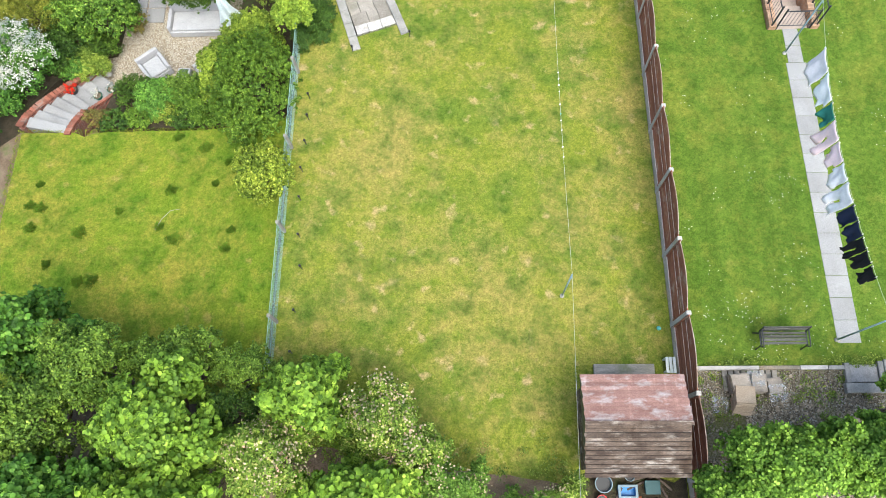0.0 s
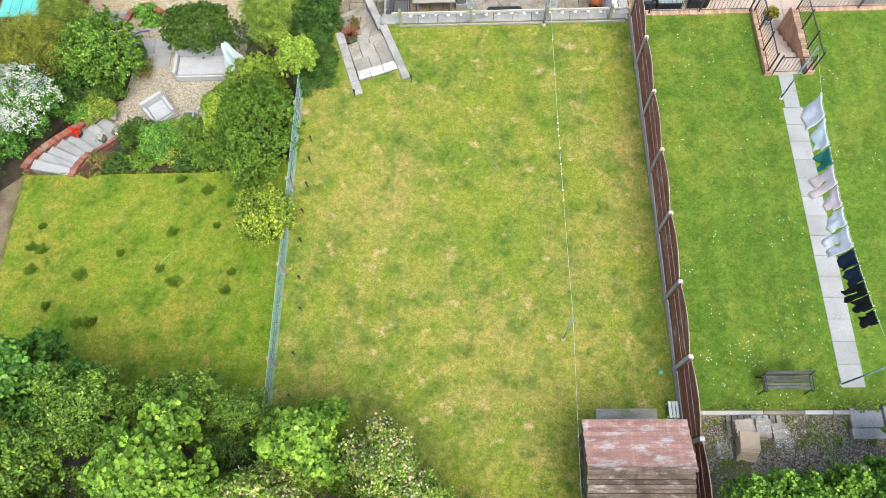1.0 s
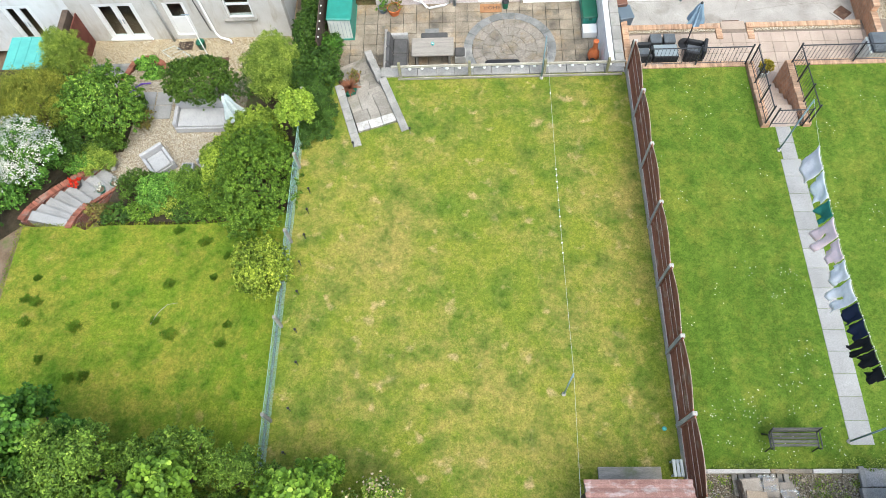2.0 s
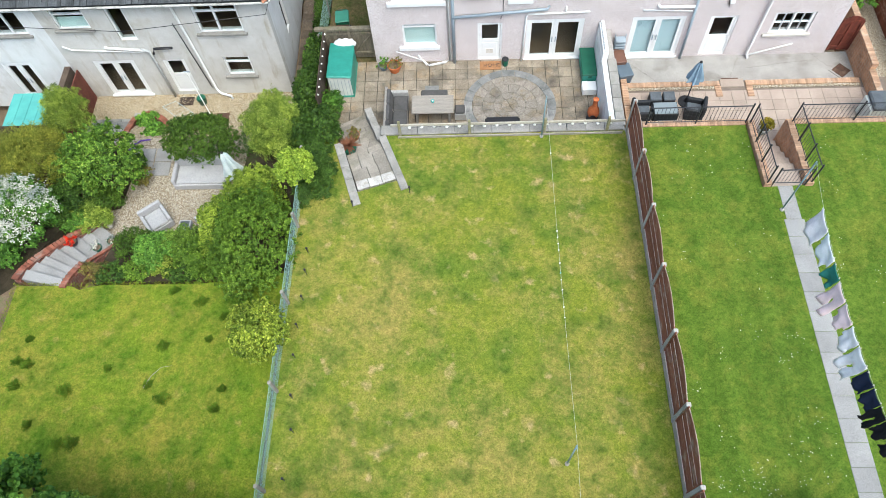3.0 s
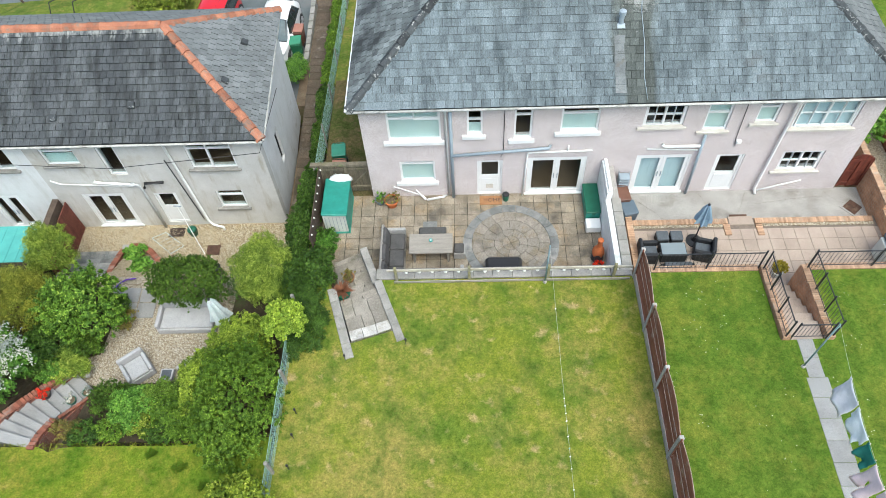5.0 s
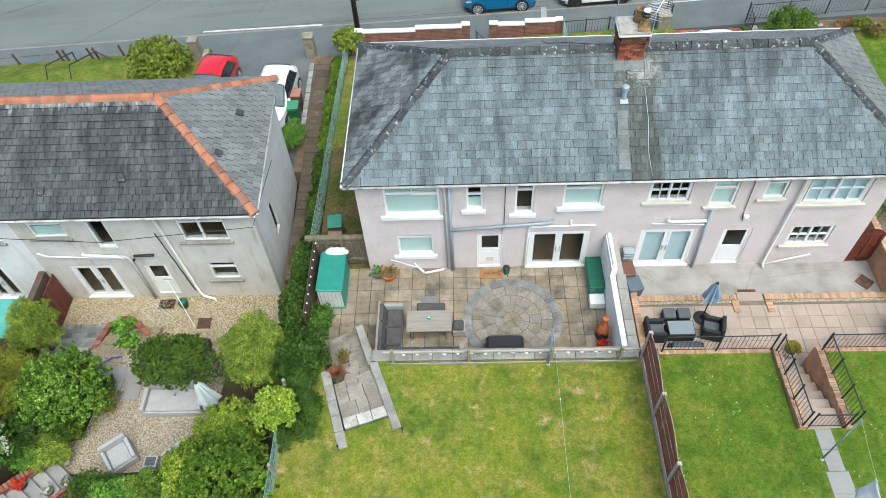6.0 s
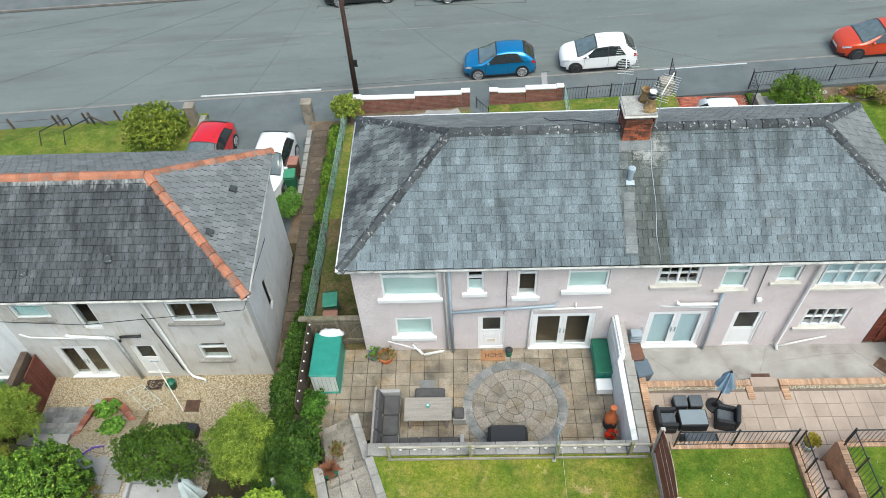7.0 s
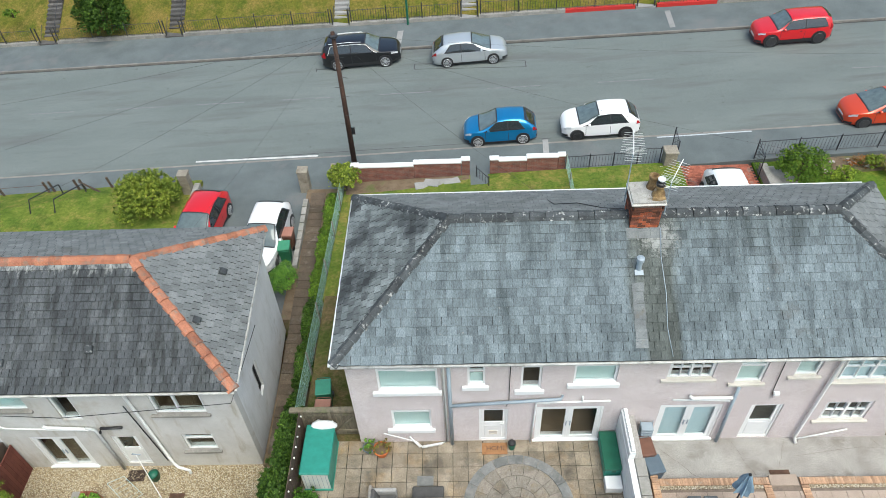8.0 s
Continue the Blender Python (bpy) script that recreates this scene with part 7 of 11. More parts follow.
for cx, cy, r in ((5.62, 1.75, 0.2), (6.95, 2.0, 0.22), (6.45, 2.35, 0.2)):
    bm = B()
    bmesh.ops.create_grid(bm, x_segments=10, y_segments=10, size=r)
    for v in bm.verts:
        v.co = Vector((cx + v.co.x, cy + v.co.y, 2.12 + (0.3 if cx > 6 else 0.0) + 0.14 * noise.noise(v.co * 9 + Vector((cx, 0, 0)))))
    lone("plastic_film", bm, M["film"], "crumpled torn clear plastic sheet", "plastic sheet", smooth=True)
pallet = thing("pallet", (6.4, 2.3, 2.0), "wooden pallet under paving slabs", "pallet")
for i in range(9):
    part("slat", box(B(), 5.78 + 0.155 * i, 5.9 + 0.155 * i, 2.1, 2.62, 2.0, 2.03), M["wood_grey"], pallet)
# loose stones
rng = np.random.default_rng(4)
vs, fs = [], []
base = np.array([(1, 0.1, 0), (0.45, 0.8, 0), (-0.5, 0.75, 0), (-1, -0.1, 0), (-0.4, -0.85, 0), (0.55, -0.7, 0), (0.15, 0.1, 0.75), (0, 0, -0.5)])
tri = [(k, (k + 1) % 6, 6) for k in range(6)] + [((k + 1) % 6, k, 7) for k in range(6)]
for i in range(3200):
    x, y = rng.uniform(4.9, 10.5), rng.uniform(-1.5, 2.55)
    s = rng.uniform(0.01, 0.034) if i % 16 else rng.uniform(0.04, 0.075)
    a = rng.uniform(0, 6.28)
    c, q = math.cos(a), math.sin(a)
    k = len(vs)
    for b in base * rng.uniform(0.7, 1.3, 3):
        vs.append((x + s * (b[0] * c - b[1] * q), y + s * (b[0] * q + b[1] * c), LAWN(x, y) - 0.055 + s * 0.4 * b[2] + 0.01))
    fs += [tuple(k + j for j in t) for t in tri]
M["stones"] = surface("broken_stone", (0.29, 0.24, 0.175), (0.19, 0.155, 0.11), 8, 0.9, 50, 0.3, 0.004, pieces=0.5, island=True)
me = bpy.data.meshes.new("loose_stones")
me.from_pydata(vs, [], fs)
me.materials.append(M["stones"])
tagged(new("loose_stones", me), "scattered broken stones and bits of brick", "stones", kind="stuff")

# slatted bench
M["wood_bench"] = surface("dark_weathered_slat", (0.055, 0.055, 0.05), (0.1, 0.1, 0.09), 5, 0.9, 25, 0.5, 0.006, stretch=(0.5, 3, 3), pieces=0.2)
ben = thing("garden_bench", (7.32, 3.45, 2.0), "old slatted wooden bench with black iron ends", "bench")
for i in range(4):
    part("seat_slat", box(B(), 6.72, 7.82, 3.2 + 0.085 * i, 3.26 + 0.085 * i, 2.4, 2.43), M["wood_bench"], ben)
for i in range(3):
    part("back_slat", box(B(), 6.72, 7.82, 3.54 + 0.012 * i, 3.565 + 0.012 * i, 2.46 + 0.1 * i, 2.54 + 0.1 * i), M["wood_bench"], ben)
for x in (6.7, 7.84):
    bm = B()
    tube(bm, [(x, 3.14, 1.97), (x, 3.18, 2.4), (x, 3.48, 2.4), (x, 3.54, 2.45), (x, 3.58, 2.76)], 0.022, 5)
    tube(bm, [(x, 3.58, 1.97), (x, 3.48, 2.4)], 0.022, 5)
    tube(bm, [(x, 3.14, 2.4), (x, 3.12, 2.55), (x, 3.2, 2.58), (x, 3.56, 2.58)], 0.018, 5)
    part("end_frame", bm, M["dark_metal"], ben)

# washing lines
M["pole_blue"] = paint("blue_grey_pole", (0.2, 0.3, 0.33), 0.45, grime=0.3)


def line_pole(x, y, z, h, hook=True):
    t = thing("washing_line_pole", (x, y, z), "blue-grey metal washing line pole in a lawn", "pole", "washing line poles")
    part("shaft", tube(B(), [(x, y, z - 0.2), (x, y, z + h)], 0.024, 8, 0.021), M["pole_blue"], t, smooth=True)
    part("hook", tube(B(), [(x, y - 0.05, z + h - 0.08), (x, y - 0.09, z + h - 0.03), (x, y, z + h - 0.01)], 0.012, 5), M["pole_blue"], t)
    part("socket", turned(B(), [(0.06, 0), (0.06, 0.06), (0.04, 0.09)], (x, y, z - 0.02), 8), M["post_concrete"], t)


line_pole(8.88, 12.1, 1.59, 2.52)
line_pole(8.78, 3.38, 1.99, 2.55)
line_pole(1.89, 15.12, 1.46, 2.0)
line_pole(1.86, 4.62, 1.93, 2.05)
M["rope"] = paint("pale_rope", (0.42, 0.44, 0.4), 0.6)


def cord(pts, label, r=0.0035):
    return lone("washing_line", tube(B(), pts, r, 4), M["rope"], label, "washing line")


LA0, LA1 = Vector((8.88, 12.05, 4.08)), Vector((8.78, 3.42, 4.5))


def on_line(k):
    p = LA0 + (LA1 - LA0) * k
    p.z -= 0.55 * 4 * k * (1 - k) * 0.42
    p.x -= 0.2 * 4 * k * (1 - k)
    return p


cord([on_line(i / 16) for i in range(17)], "taut washing line over a green lawn")
lp0, lp1, lp2 = Vector((1.89, 15.1, 3.42)), Vector((1.87, 4.65, 3.95)), Vector((1.75, -2.0, 3.9))
cord([lp0 + (lp1 - lp0) * (i / 12) - Vector((0, 0, 0.5 * 4 * (i / 12) * (1 - i / 12) * 0.5)) for i in range(13)] + [lp2], "thin washing line over the dry lawn")


def cloth(k0, k1, drop, mat, label, cat, cut=None, seed=0):
    """A garment pegged along the line from k0 to k1, hanging in folds."""
    bm = B()
    nx, nz = 9, 8
    g = {}
    for i in range(nx + 1):
        for j in range(nz + 1):
            a, b = i / nx, j / nz
            p = on_line(k0 + (k1 - k0) * a)
            w = noise.noise(Vector((a * 3.1 + seed, b * 2.0, seed * 1.7)))
            sag = 0.05 * math.sin(math.pi * a) * (1 - b)
            ln = drop(a) if callable(drop) else drop
            p = p + Vector((-0.2 * b * b * ln + 0.13 * w * b + 0.03 * math.sin(a * 9 + seed) * b, 0.09 * b * noise.noise(Vector((a * 2, b * 3, seed + 9))), -sag - ln * b * 0.96))
            g[i, j] = bm.verts.new(p)
    for i in range(nx):
        for j in range(nz):
            if cut and cut((i + 0.5) / nx, (j + 0.5) / nz):
                continue
            bm.faces.new((g[i, j], g[i + 1, j], g[i + 1, j + 1], g[i, j + 1]))
    loose = [v for v in bm.verts if not v.link_faces]
    bmesh.ops.delete(bm, geom=loose, context="VERTS")
    bmesh.ops.solidify(bm, geom=bm.faces[:], thickness=0.012)
    t = lone("laundry", bm, M[mat], label, cat, "laundry on the line", smooth=True)
    for k in (k0 + 0.1 * (k1 - k0), k1 - 0.1 * (k1 - k0)):
        p = on_line(k)
        part("peg", box(B(), p.x - 0.012, p.x + 0.012, p.y - 0.008, p.y + 0.008, p.z - 0.05, p.z + 0.03), M["cream"], t)


for nm, c in (("cloth_white", (0.88, 0.87, 0.88)), ("cloth_lilac", (0.86, 0.83, 0.85)), ("cloth_aqua", (0.84, 0.88, 0.89)), ("cloth_green", (0.035, 0.2, 0.155)), ("cloth_pink", (0.9, 0.7, 0.71)), ("cloth_navy", (0.012, 0.02, 0.05)), ("cloth_black", (0.008, 0.009, 0.012))):
    M[nm] = surface(nm, c, tuple(x * 0.85 for x in c), 5, 0.9, 60, 0.2, 0.003, grainy=0.06)


def legs(a, b):
    return b > 0.5 and 0.44 < a < 0.56


def tee(a, b):
    return b > 0.6 and (a < 0.1 or a > 0.9)


K = lambda y: (12.05 - y) / 8.63
for y0, y1, drop, mt, lab, cat, cut, s in (
        (10.72, 10.0, 0.85, "cloth_lilac", "pale lilac sheet pegged on a washing line", "laundry", None, 1),
        (9.95, 9.15, 0.62, "cloth_aqua", "pale blue-white shirt pegged on a washing line", "laundry", tee, 2),
        (9.1, 8.62, 0.55, "cloth_green", "dark green shirt pegged on a washing line", "laundry", None, 3),
        (8.58, 8.02, 0.95, "cloth_pink", "pink leggings pegged on a washing line", "laundry", legs, 4),
        (7.98, 7.42, 0.62, "cloth_pink", "pale pink top pegged on a washing line", "laundry", tee, 5),
        (7.38, 6.9, 0.7, "cloth_white", "white shirt pegged on a washing line", "laundry", tee, 6),
        (6.86, 6.3, 0.95, "cloth_white", "white striped trousers pegged on a washing line", "laundry", legs, 7),
        (6.25, 5.85, 0.62, "cloth_navy", "navy top pegged on a washing line", "laundry", None, 8),
        (5.82, 5.42, 0.58, "cloth_navy", "navy shorts pegged on a washing line", "laundry", None, 9),
        (5.4, 5.08, 0.8, "cloth_black", "black trousers pegged on a washing line", "laundry", legs, 10),
        (5.05, 4.72, 0.6, "cloth_black", "black shirt pegged on a washing line", "laundry", tee, 11),
        (4.68, 4.35, 0.6, "cloth_black", "black T-shirt pegged on a washing line", "laundry", tee, 12)):
    cloth(K(y0), K(y1), drop, mt, lab, cat, cut, s)
# a few pegs left on the other line
for y, mt in ((10.5, "upvc"), (10.3, "upvc"), (10.1, "upvc"), (9.9, "upvc"), (9.5, "upvc"), (9.2, "teal"), (9.0, "upvc"), (8.7, "upvc"), (8.2, "upvc"), (7.9, "upvc"), (13.1, "upvc")):
    k = (15.1 - y) / 10.45
    p = lp0 + (lp1 - lp0) * k - Vector((0, 0, 0.5 * 4 * k * (1 - k) * 0.5))
    bm = box(B(), -0.016, 0.016, -0.006, 0.006, -0.035, 0.015, Matrix.Translation(p))
    lone("clothes_peg", bm, M[mt], "pale plastic clothes peg clipped to a washing line", "clothes peg", "pegs on the line")

# solar stake lamps beside the wire fence
def stake(x, y):
    z = LAWN(x, y)
    t = thing("solar_lamp", (x, y, z), "small black solar stake lamp in a lawn", "solar lamp", "solar stake lamps")
    part("spike", tube(B(), [(x, y, z - 0.05), (x + 0.01, y, z + 0.22)], 0.012, 5), M["black"], t)
    part("head", turned(B(), [(0.012, 0.2), (0.024, 0.24), (0.034, 0.32), (0.038, 0.33), (0.03, 0.35)], (x + 0.01, y, z), 10), M["black"], t)


for x, y in ((-5.33, 10.86), (-5.31, 10.14), (-5.32, 9.29), (-5.37, 8.42), (-5.35, 7.51), (-5.29, 6.38), (-5.17, 5.46), (-5.25, 4.23), (-5.26, 3.12), (-2.35, 13.0), (-4.1, 12.5)):
    stake(x, y)
bm = bmesh.new()
bmesh.ops.create_icosphere(bm, subdivisions=2, radius=0.06, matrix=Matrix.Translation((4.3, 3.71, 2.03)))
lone("ball", bm, M["teal"], "small turquoise rubber ball on a lawn", "ball", smooth=True)
bm = tube(B(), [(-9.75, 6.9, 1.18), (-9.6, 7.25, 1.17), (-9.35, 7.5, 1.19), (-9.05, 7.55, 1.18)], 0.012, 5, 0.005)
lone("fallen_twig", bm, M["wood_grey"], "pale bare twig lying on the lawn", "twig")

# ---- patio furniture ----
M["rattan"] = surface("grey_rattan", (0.28, 0.26, 0.235), (0.2, 0.185, 0.165), 20, 0.8, 70, 0.6, 0.006, stretch=(1, 1, 3))
M["rattan_pale"] = surface("pale_grey_rattan", (0.36, 0.355, 0.345), (0.28, 0.277, 0.27), 18, 0.8, 70, 0.6, 0.006, stretch=(3, 1, 1))
M["rattan_black"] = surface("black_rattan", (0.03, 0.032, 0.036), (0.02, 0.022, 0.025), 20, 0.6, 70, 0.5, 0.005)
M["cushion"] = surface("dark_grey_cushion", (0.085, 0.083, 0.082), (0.065, 0.064, 0.063), 4, 0.9, 50, 0.2, 0.004)
M["cushion_slate"] = surface("slate_grey_cushion", (0.1, 0.115, 0.13), (0.08, 0.09, 0.1), 4, 0.85, 50, 0.2, 0.004)


def soft(bm, x0, x1, y0, y1, z0, z1, m=None, r=0.04):
    return box(bm, x0, x1, y0, y1, z0, z1, m, r)


M["table_slats"] = surface("grey_brown_slats", (0.3, 0.275, 0.24), (0.23, 0.21, 0.185), 3, 0.85, 30, 0.4, 0.005, stretch=(0.5, 6, 6))
table = thing("garden_table", (-1.73, 17.2, 0), "rectangular grey rattan garden table with a candle", "table")
part("tabletop", soft(B(), -2.46, -0.99, 16.8, 17.6, 0.64, 0.7, r=0.015), M["table_slats"], table)
for x in (-2.3, -1.15):
    part("leg", box(B(), x - 0.04, x + 0.04, 16.95, 17.45, 0.0, 0.64), M["rattan"], table)
    part("crossbar", box(B(), x - 0.03, x + 0.03, 16.88, 16.94, 0.02, 0.6), M["rattan"], table)
cn = thing("candle_jar", (-1.72, 17.28, 0.7), "small turquoise glass candle jar on a table", "candle")
part("jar", turned(B(), [(0.045, 0), (0.06, 0.03), (0.055, 0.09), (0.04, 0.09), (0.045, 0.02)], (-1.72, 17.28, 0.702), 12), M["teal"], cn)
part("candle", turned(B(), [(0.035, 0.02), (0.035, 0.06)], (-1.72, 17.28, 0.702), 10), M["upvc"], cn)
sofa = thing("corner_sofa", (-3.0, 16.9, 0), "L-shaped grey rattan corner sofa with dark cushions", "sofa")
part("base", box(B(), -3.32, -2.62, 15.75, 17.85, 0.02, 0.3), M["rattan"], sofa)
part("base", box(B(), -2.62, -0.75, 15.75, 16.4, 0.02, 0.3), M["rattan"], sofa)
part("backrest", soft(B(), -3.42, -3.32, 15.75, 17.95, 0.02, 0.82, r=0.02), M["rattan"], sofa)
part("backrest", soft(B(), -3.3, -0.72, 15.66, 15.74, 0.02, 0.8, r=0.02), M["rattan"], sofa)
part("armrest", soft(B(), -3.32, -2.62, 17.86, 17.98, 0.02, 0.58, r=0.02), M["rattan_pale"], sofa)
part("armrest", soft(B(), -0.74, -0.62, 15.75, 16.42, 0.02, 0.56, r=0.02), M["rattan_pale"], sofa)
for i in range(3):
    y = 15.8 + 0.69 * i
    part("seat_cushion", soft(B(), -3.15, -2.63, y, y + 0.67, 0.3, 0.43), M["cushion"], sofa)
    part("back_cushion", soft(B(), -0.07, 0.07, y, y + 0.66, 0, 0.45, pose(-3.2, 0, 0.4, 0, -14, 0)), M["cushion"], sofa)
for i in range(3):
    x = -2.6 + 0.62 * i
    part("seat_cushion", soft(B(), x, x + 0.6, 15.9, 16.4, 0.3, 0.43), M["cushion"], sofa)
bn = thing("garden_bench", (-1.7, 17.95, 0), "backless grey rattan bench with a dark cushion", "bench")
part("base", box(B(), -2.15, -1.22, 17.72, 18.08, 0.02, 0.32), M["rattan"], bn)
part("seat_cushion", soft(B(), -2.16, -1.21, 17.71, 18.1, 0.32, 0.42), M["cushion"], bn)
stl = thing("stool", (-0.77, 17.2, 0), "square grey rattan stool with a dark cushion", "stool")
part("base", box(B(), -0.96, -0.57, 17.0, 17.42, 0.02, 0.32), M["rattan_pale"], stl)
part("seat_cushion", soft(B(), -0.95, -0.6, 17.01, 17.4, 0.32, 0.42), M["cushion"], stl)
cov = thing("covered_lounger", (0.75, 16.2, 0), "low lounger under a black cover against the patio wall", "lounger")
part("cover", soft(B(), 0.1, 1.3, 15.75, 16.7, 0.03, 0.62, r=0.09), M["black"], cov)
part("hem", box(B(), 0.08, 1.32, 15.73, 16.72, 0.0, 0.05), M["black"], cov)
# storage
store = thing("storage_shed", (-5.05, 19.0, 0), "low pale plastic storage shed with a green lid", "storage shed")
part("body", soft(B(), -5.48, -4.66, 18.22, 19.8, 0.02, 0.98, r=0.02), M["plastic_pale"], store)
for i in range(6):
    part("groove", box(B(), -5.4 + 0.13 * i, -5.385 + 0.13 * i, 18.212, 18.222, 0.1, 0.9), M["pipe_grey"], store)
part("door_edge", box(B(), -4.662, -4.64, 18.2, 19.82, 0.0, 0.9), M["green"], store)
part("lid", soft(B(), -0.44, 0.46, -0.86, 0.86, 0, 0.09, pose(-5.06, 19.02, 0.98, -3, 3, 0), 0.03), M["green"], store)
part("base", box(B(), -5.5, -4.62, 18.18, 19.84, 0.0, 0.06), M["green"], store)
bm = B()
bmesh.ops.create_icosphere(bm, subdivisions=3, radius=1.0)
for v in bm.verts:
    v.co = Vector((-4.95 + 0.42 * v.co.x, 19.85 + 0.16 * v.co.y, 1.0 + 0.22 * v.co.z)) + Vector((0.05, 0.05, 0.05)) * noise.noise(v.co * 3)
lone("crumpled_cover", bm, M["upvc"], "crumpled white plastic cover behind a storage shed", "cover", smooth=True)
chest = thing("deck_box", (3.95, 19.1, 0), "dark green plastic deck box against a white wall", "storage box")
part("body", soft(B(), 3.66, 4.15, 18.5, 19.74, 0.02, 0.48, r=0.015), M["green"], chest)
part("lid", soft(B(), 3.63, 4.16, 18.46, 19.77, 0.48, 0.56, r=0.02), M["green_dark"], chest)
part("latch", box(B(), 3.85, 3.97, 18.45, 18.465, 0.4, 0.5), M["green_dark"], chest)
bm = soft(B(), 3.64, 4.14, 18.0, 18.42, 0.0, 0.28, r=0.01)
lone("white_board_box", bm, M["upvc"], "low white box beside a green deck box", "box")
M["terracotta"] = surface("terracotta", (0.5, 0.15, 0.05), (0.4, 0.11, 0.04), 6, 0.8, 40, 0.2, 0.004)
chm = thing("chiminea", (3.9, 16.95, 0), "terracotta chiminea with a tall neck on a patio", "chiminea")
part("body", turned(B(), [(0.1, 0.12), (0.17, 0.2), (0.21, 0.34), (0.19, 0.5), (0.11, 0.62), (0.085, 0.7), (0.075, 0.98), (0.1, 1.02), (0.1, 1.05), (0.06, 1.05)], (3.9, 16.95, 0), 20), M["terracotta"], chm, smooth=True)
part("mouth", turned(B(), [(0.1, 0.0), (0.12, 0.04), (0.09, 0.05)], (0, 0, 0), 14, pose(3.85, 16.7, 0.36, 80, 0, -12)), M["black"], chm)
part("stand", turned(B(), [(0.22, 0.0), (0.22, 0.02), (0.14, 0.14), (0.12, 0.14)], (3.9, 16.95, 0), 12), M["dark_metal"], chm)
bm = box(B(), -0.02, 0.78, 19.32, 19.72, 0.003, 0.02)
mat_d = thing("doormat", (0.38, 19.5, 0), "brown coir doormat with a printed word", "doormat")
M["coir"] = surface("coir", (0.33, 0.17, 0.08), (0.26, 0.13, 0.06), 10, 0.95, 80, 0.6, 0.006)
part("mat", bm, M["coir"], mat_d)
txt = bpy.data.curves.new("word", "FONT")
txt.body, txt.size, txt.align_x, txt.align_y, txt.extrude = "HOME", 0.22, "CENTER", "CENTER", 0.001
to = new("lettering", txt)
to.parent = mat_d
to.location = Vector((0.42, 19.52, 0.021)) - Vector((0.38, 19.5, 0))
txt.materials.append(M["wood_dark"])


def pot(x, y, z, r, h, mat, label, leaf=None):
    t = thing("plant_pot", (x, y, z), label, "plant pot")
    part("pot", turned(B(), [(r * 0.7, 0), (r * 0.95, h * 0.85), (r * 1.05, h * 0.85), (r * 1.05, h), (r * 0.9, h), (r * 0.88, h * 0.8)], (x, y, z), 18), M[mat], t)
    part("soil", turned(B(), [(r * 0.88, h * 0.86), (r * 0.88, h * 0.88)], (x, y, z), 12), M["soil"], t)
    if leaf:
        POTTED.append((t, x, y, z + h, r, leaf))
    return t


POTTED = []
pot(-3.62, 19.52, 0, 0.18, 0.22, "grey_plastic", "small grey pot with green leaves by a wall", "bright")
pot(-3.2, 19.42, 0, 0.25, 0.3, "terracotta", "terracotta pot with a small bushy plant", "bronze")
pot(-4.35, 15.75, 0.78, 0.18, 0.2, "coir", "small brown pot beside the stair", "bronze")
pot(3.84, 16.5, 0, 0.16, 0.2, "black", "pot of dark red flowers on a patio", "redflower")
pot(-13.42, 12.02, 0.39, 0.17, 0.17, "black", "black pot of red flowers beside a stair", "redflower")
pot(-12.62, 11.86, 0.27, 0.14, 0.14, "green_dark", "green bowl of white flowers on a stair", "whiteflower")
pot(9.55, 15.98, 0.2, 0.17, 0.3, "plastic_pale", "pale pot under a clipped golden ball shrub", None)
bn2 = thing("waste_bin", (0.92, 19.55, 0), "small dark green pedal bin by a door", "bin")
part("body", turned(B(), [(0.1, 0), (0.12, 0.26), (0.13, 0.26), (0.13, 0.3)], (0.92, 19.55, 0), 14), M["green_dark"], bn2)
part("lid", turned(B(), [(0.13, 0.3), (0.1, 0.34), (0.03, 0.36)], (0.92, 19.55, 0), 14), M["black"], bn2)
bm = box(B(), -2.05, -1.55, 18.3, 18.62, 0.0, 0.016)
lone("drain_cover", bm, M["slab_dark"], "grey metal drain cover set in patio slabs", "drain cover")


M["lid_green2"] = paint("green_bin_lid", (0.05, 0.23, 0.15), 0.5, grime=0.2)
M["lid_brown2"] = paint("brown_bin_lid", (0.32, 0.16, 0.11), 0.5, grime=0.2)


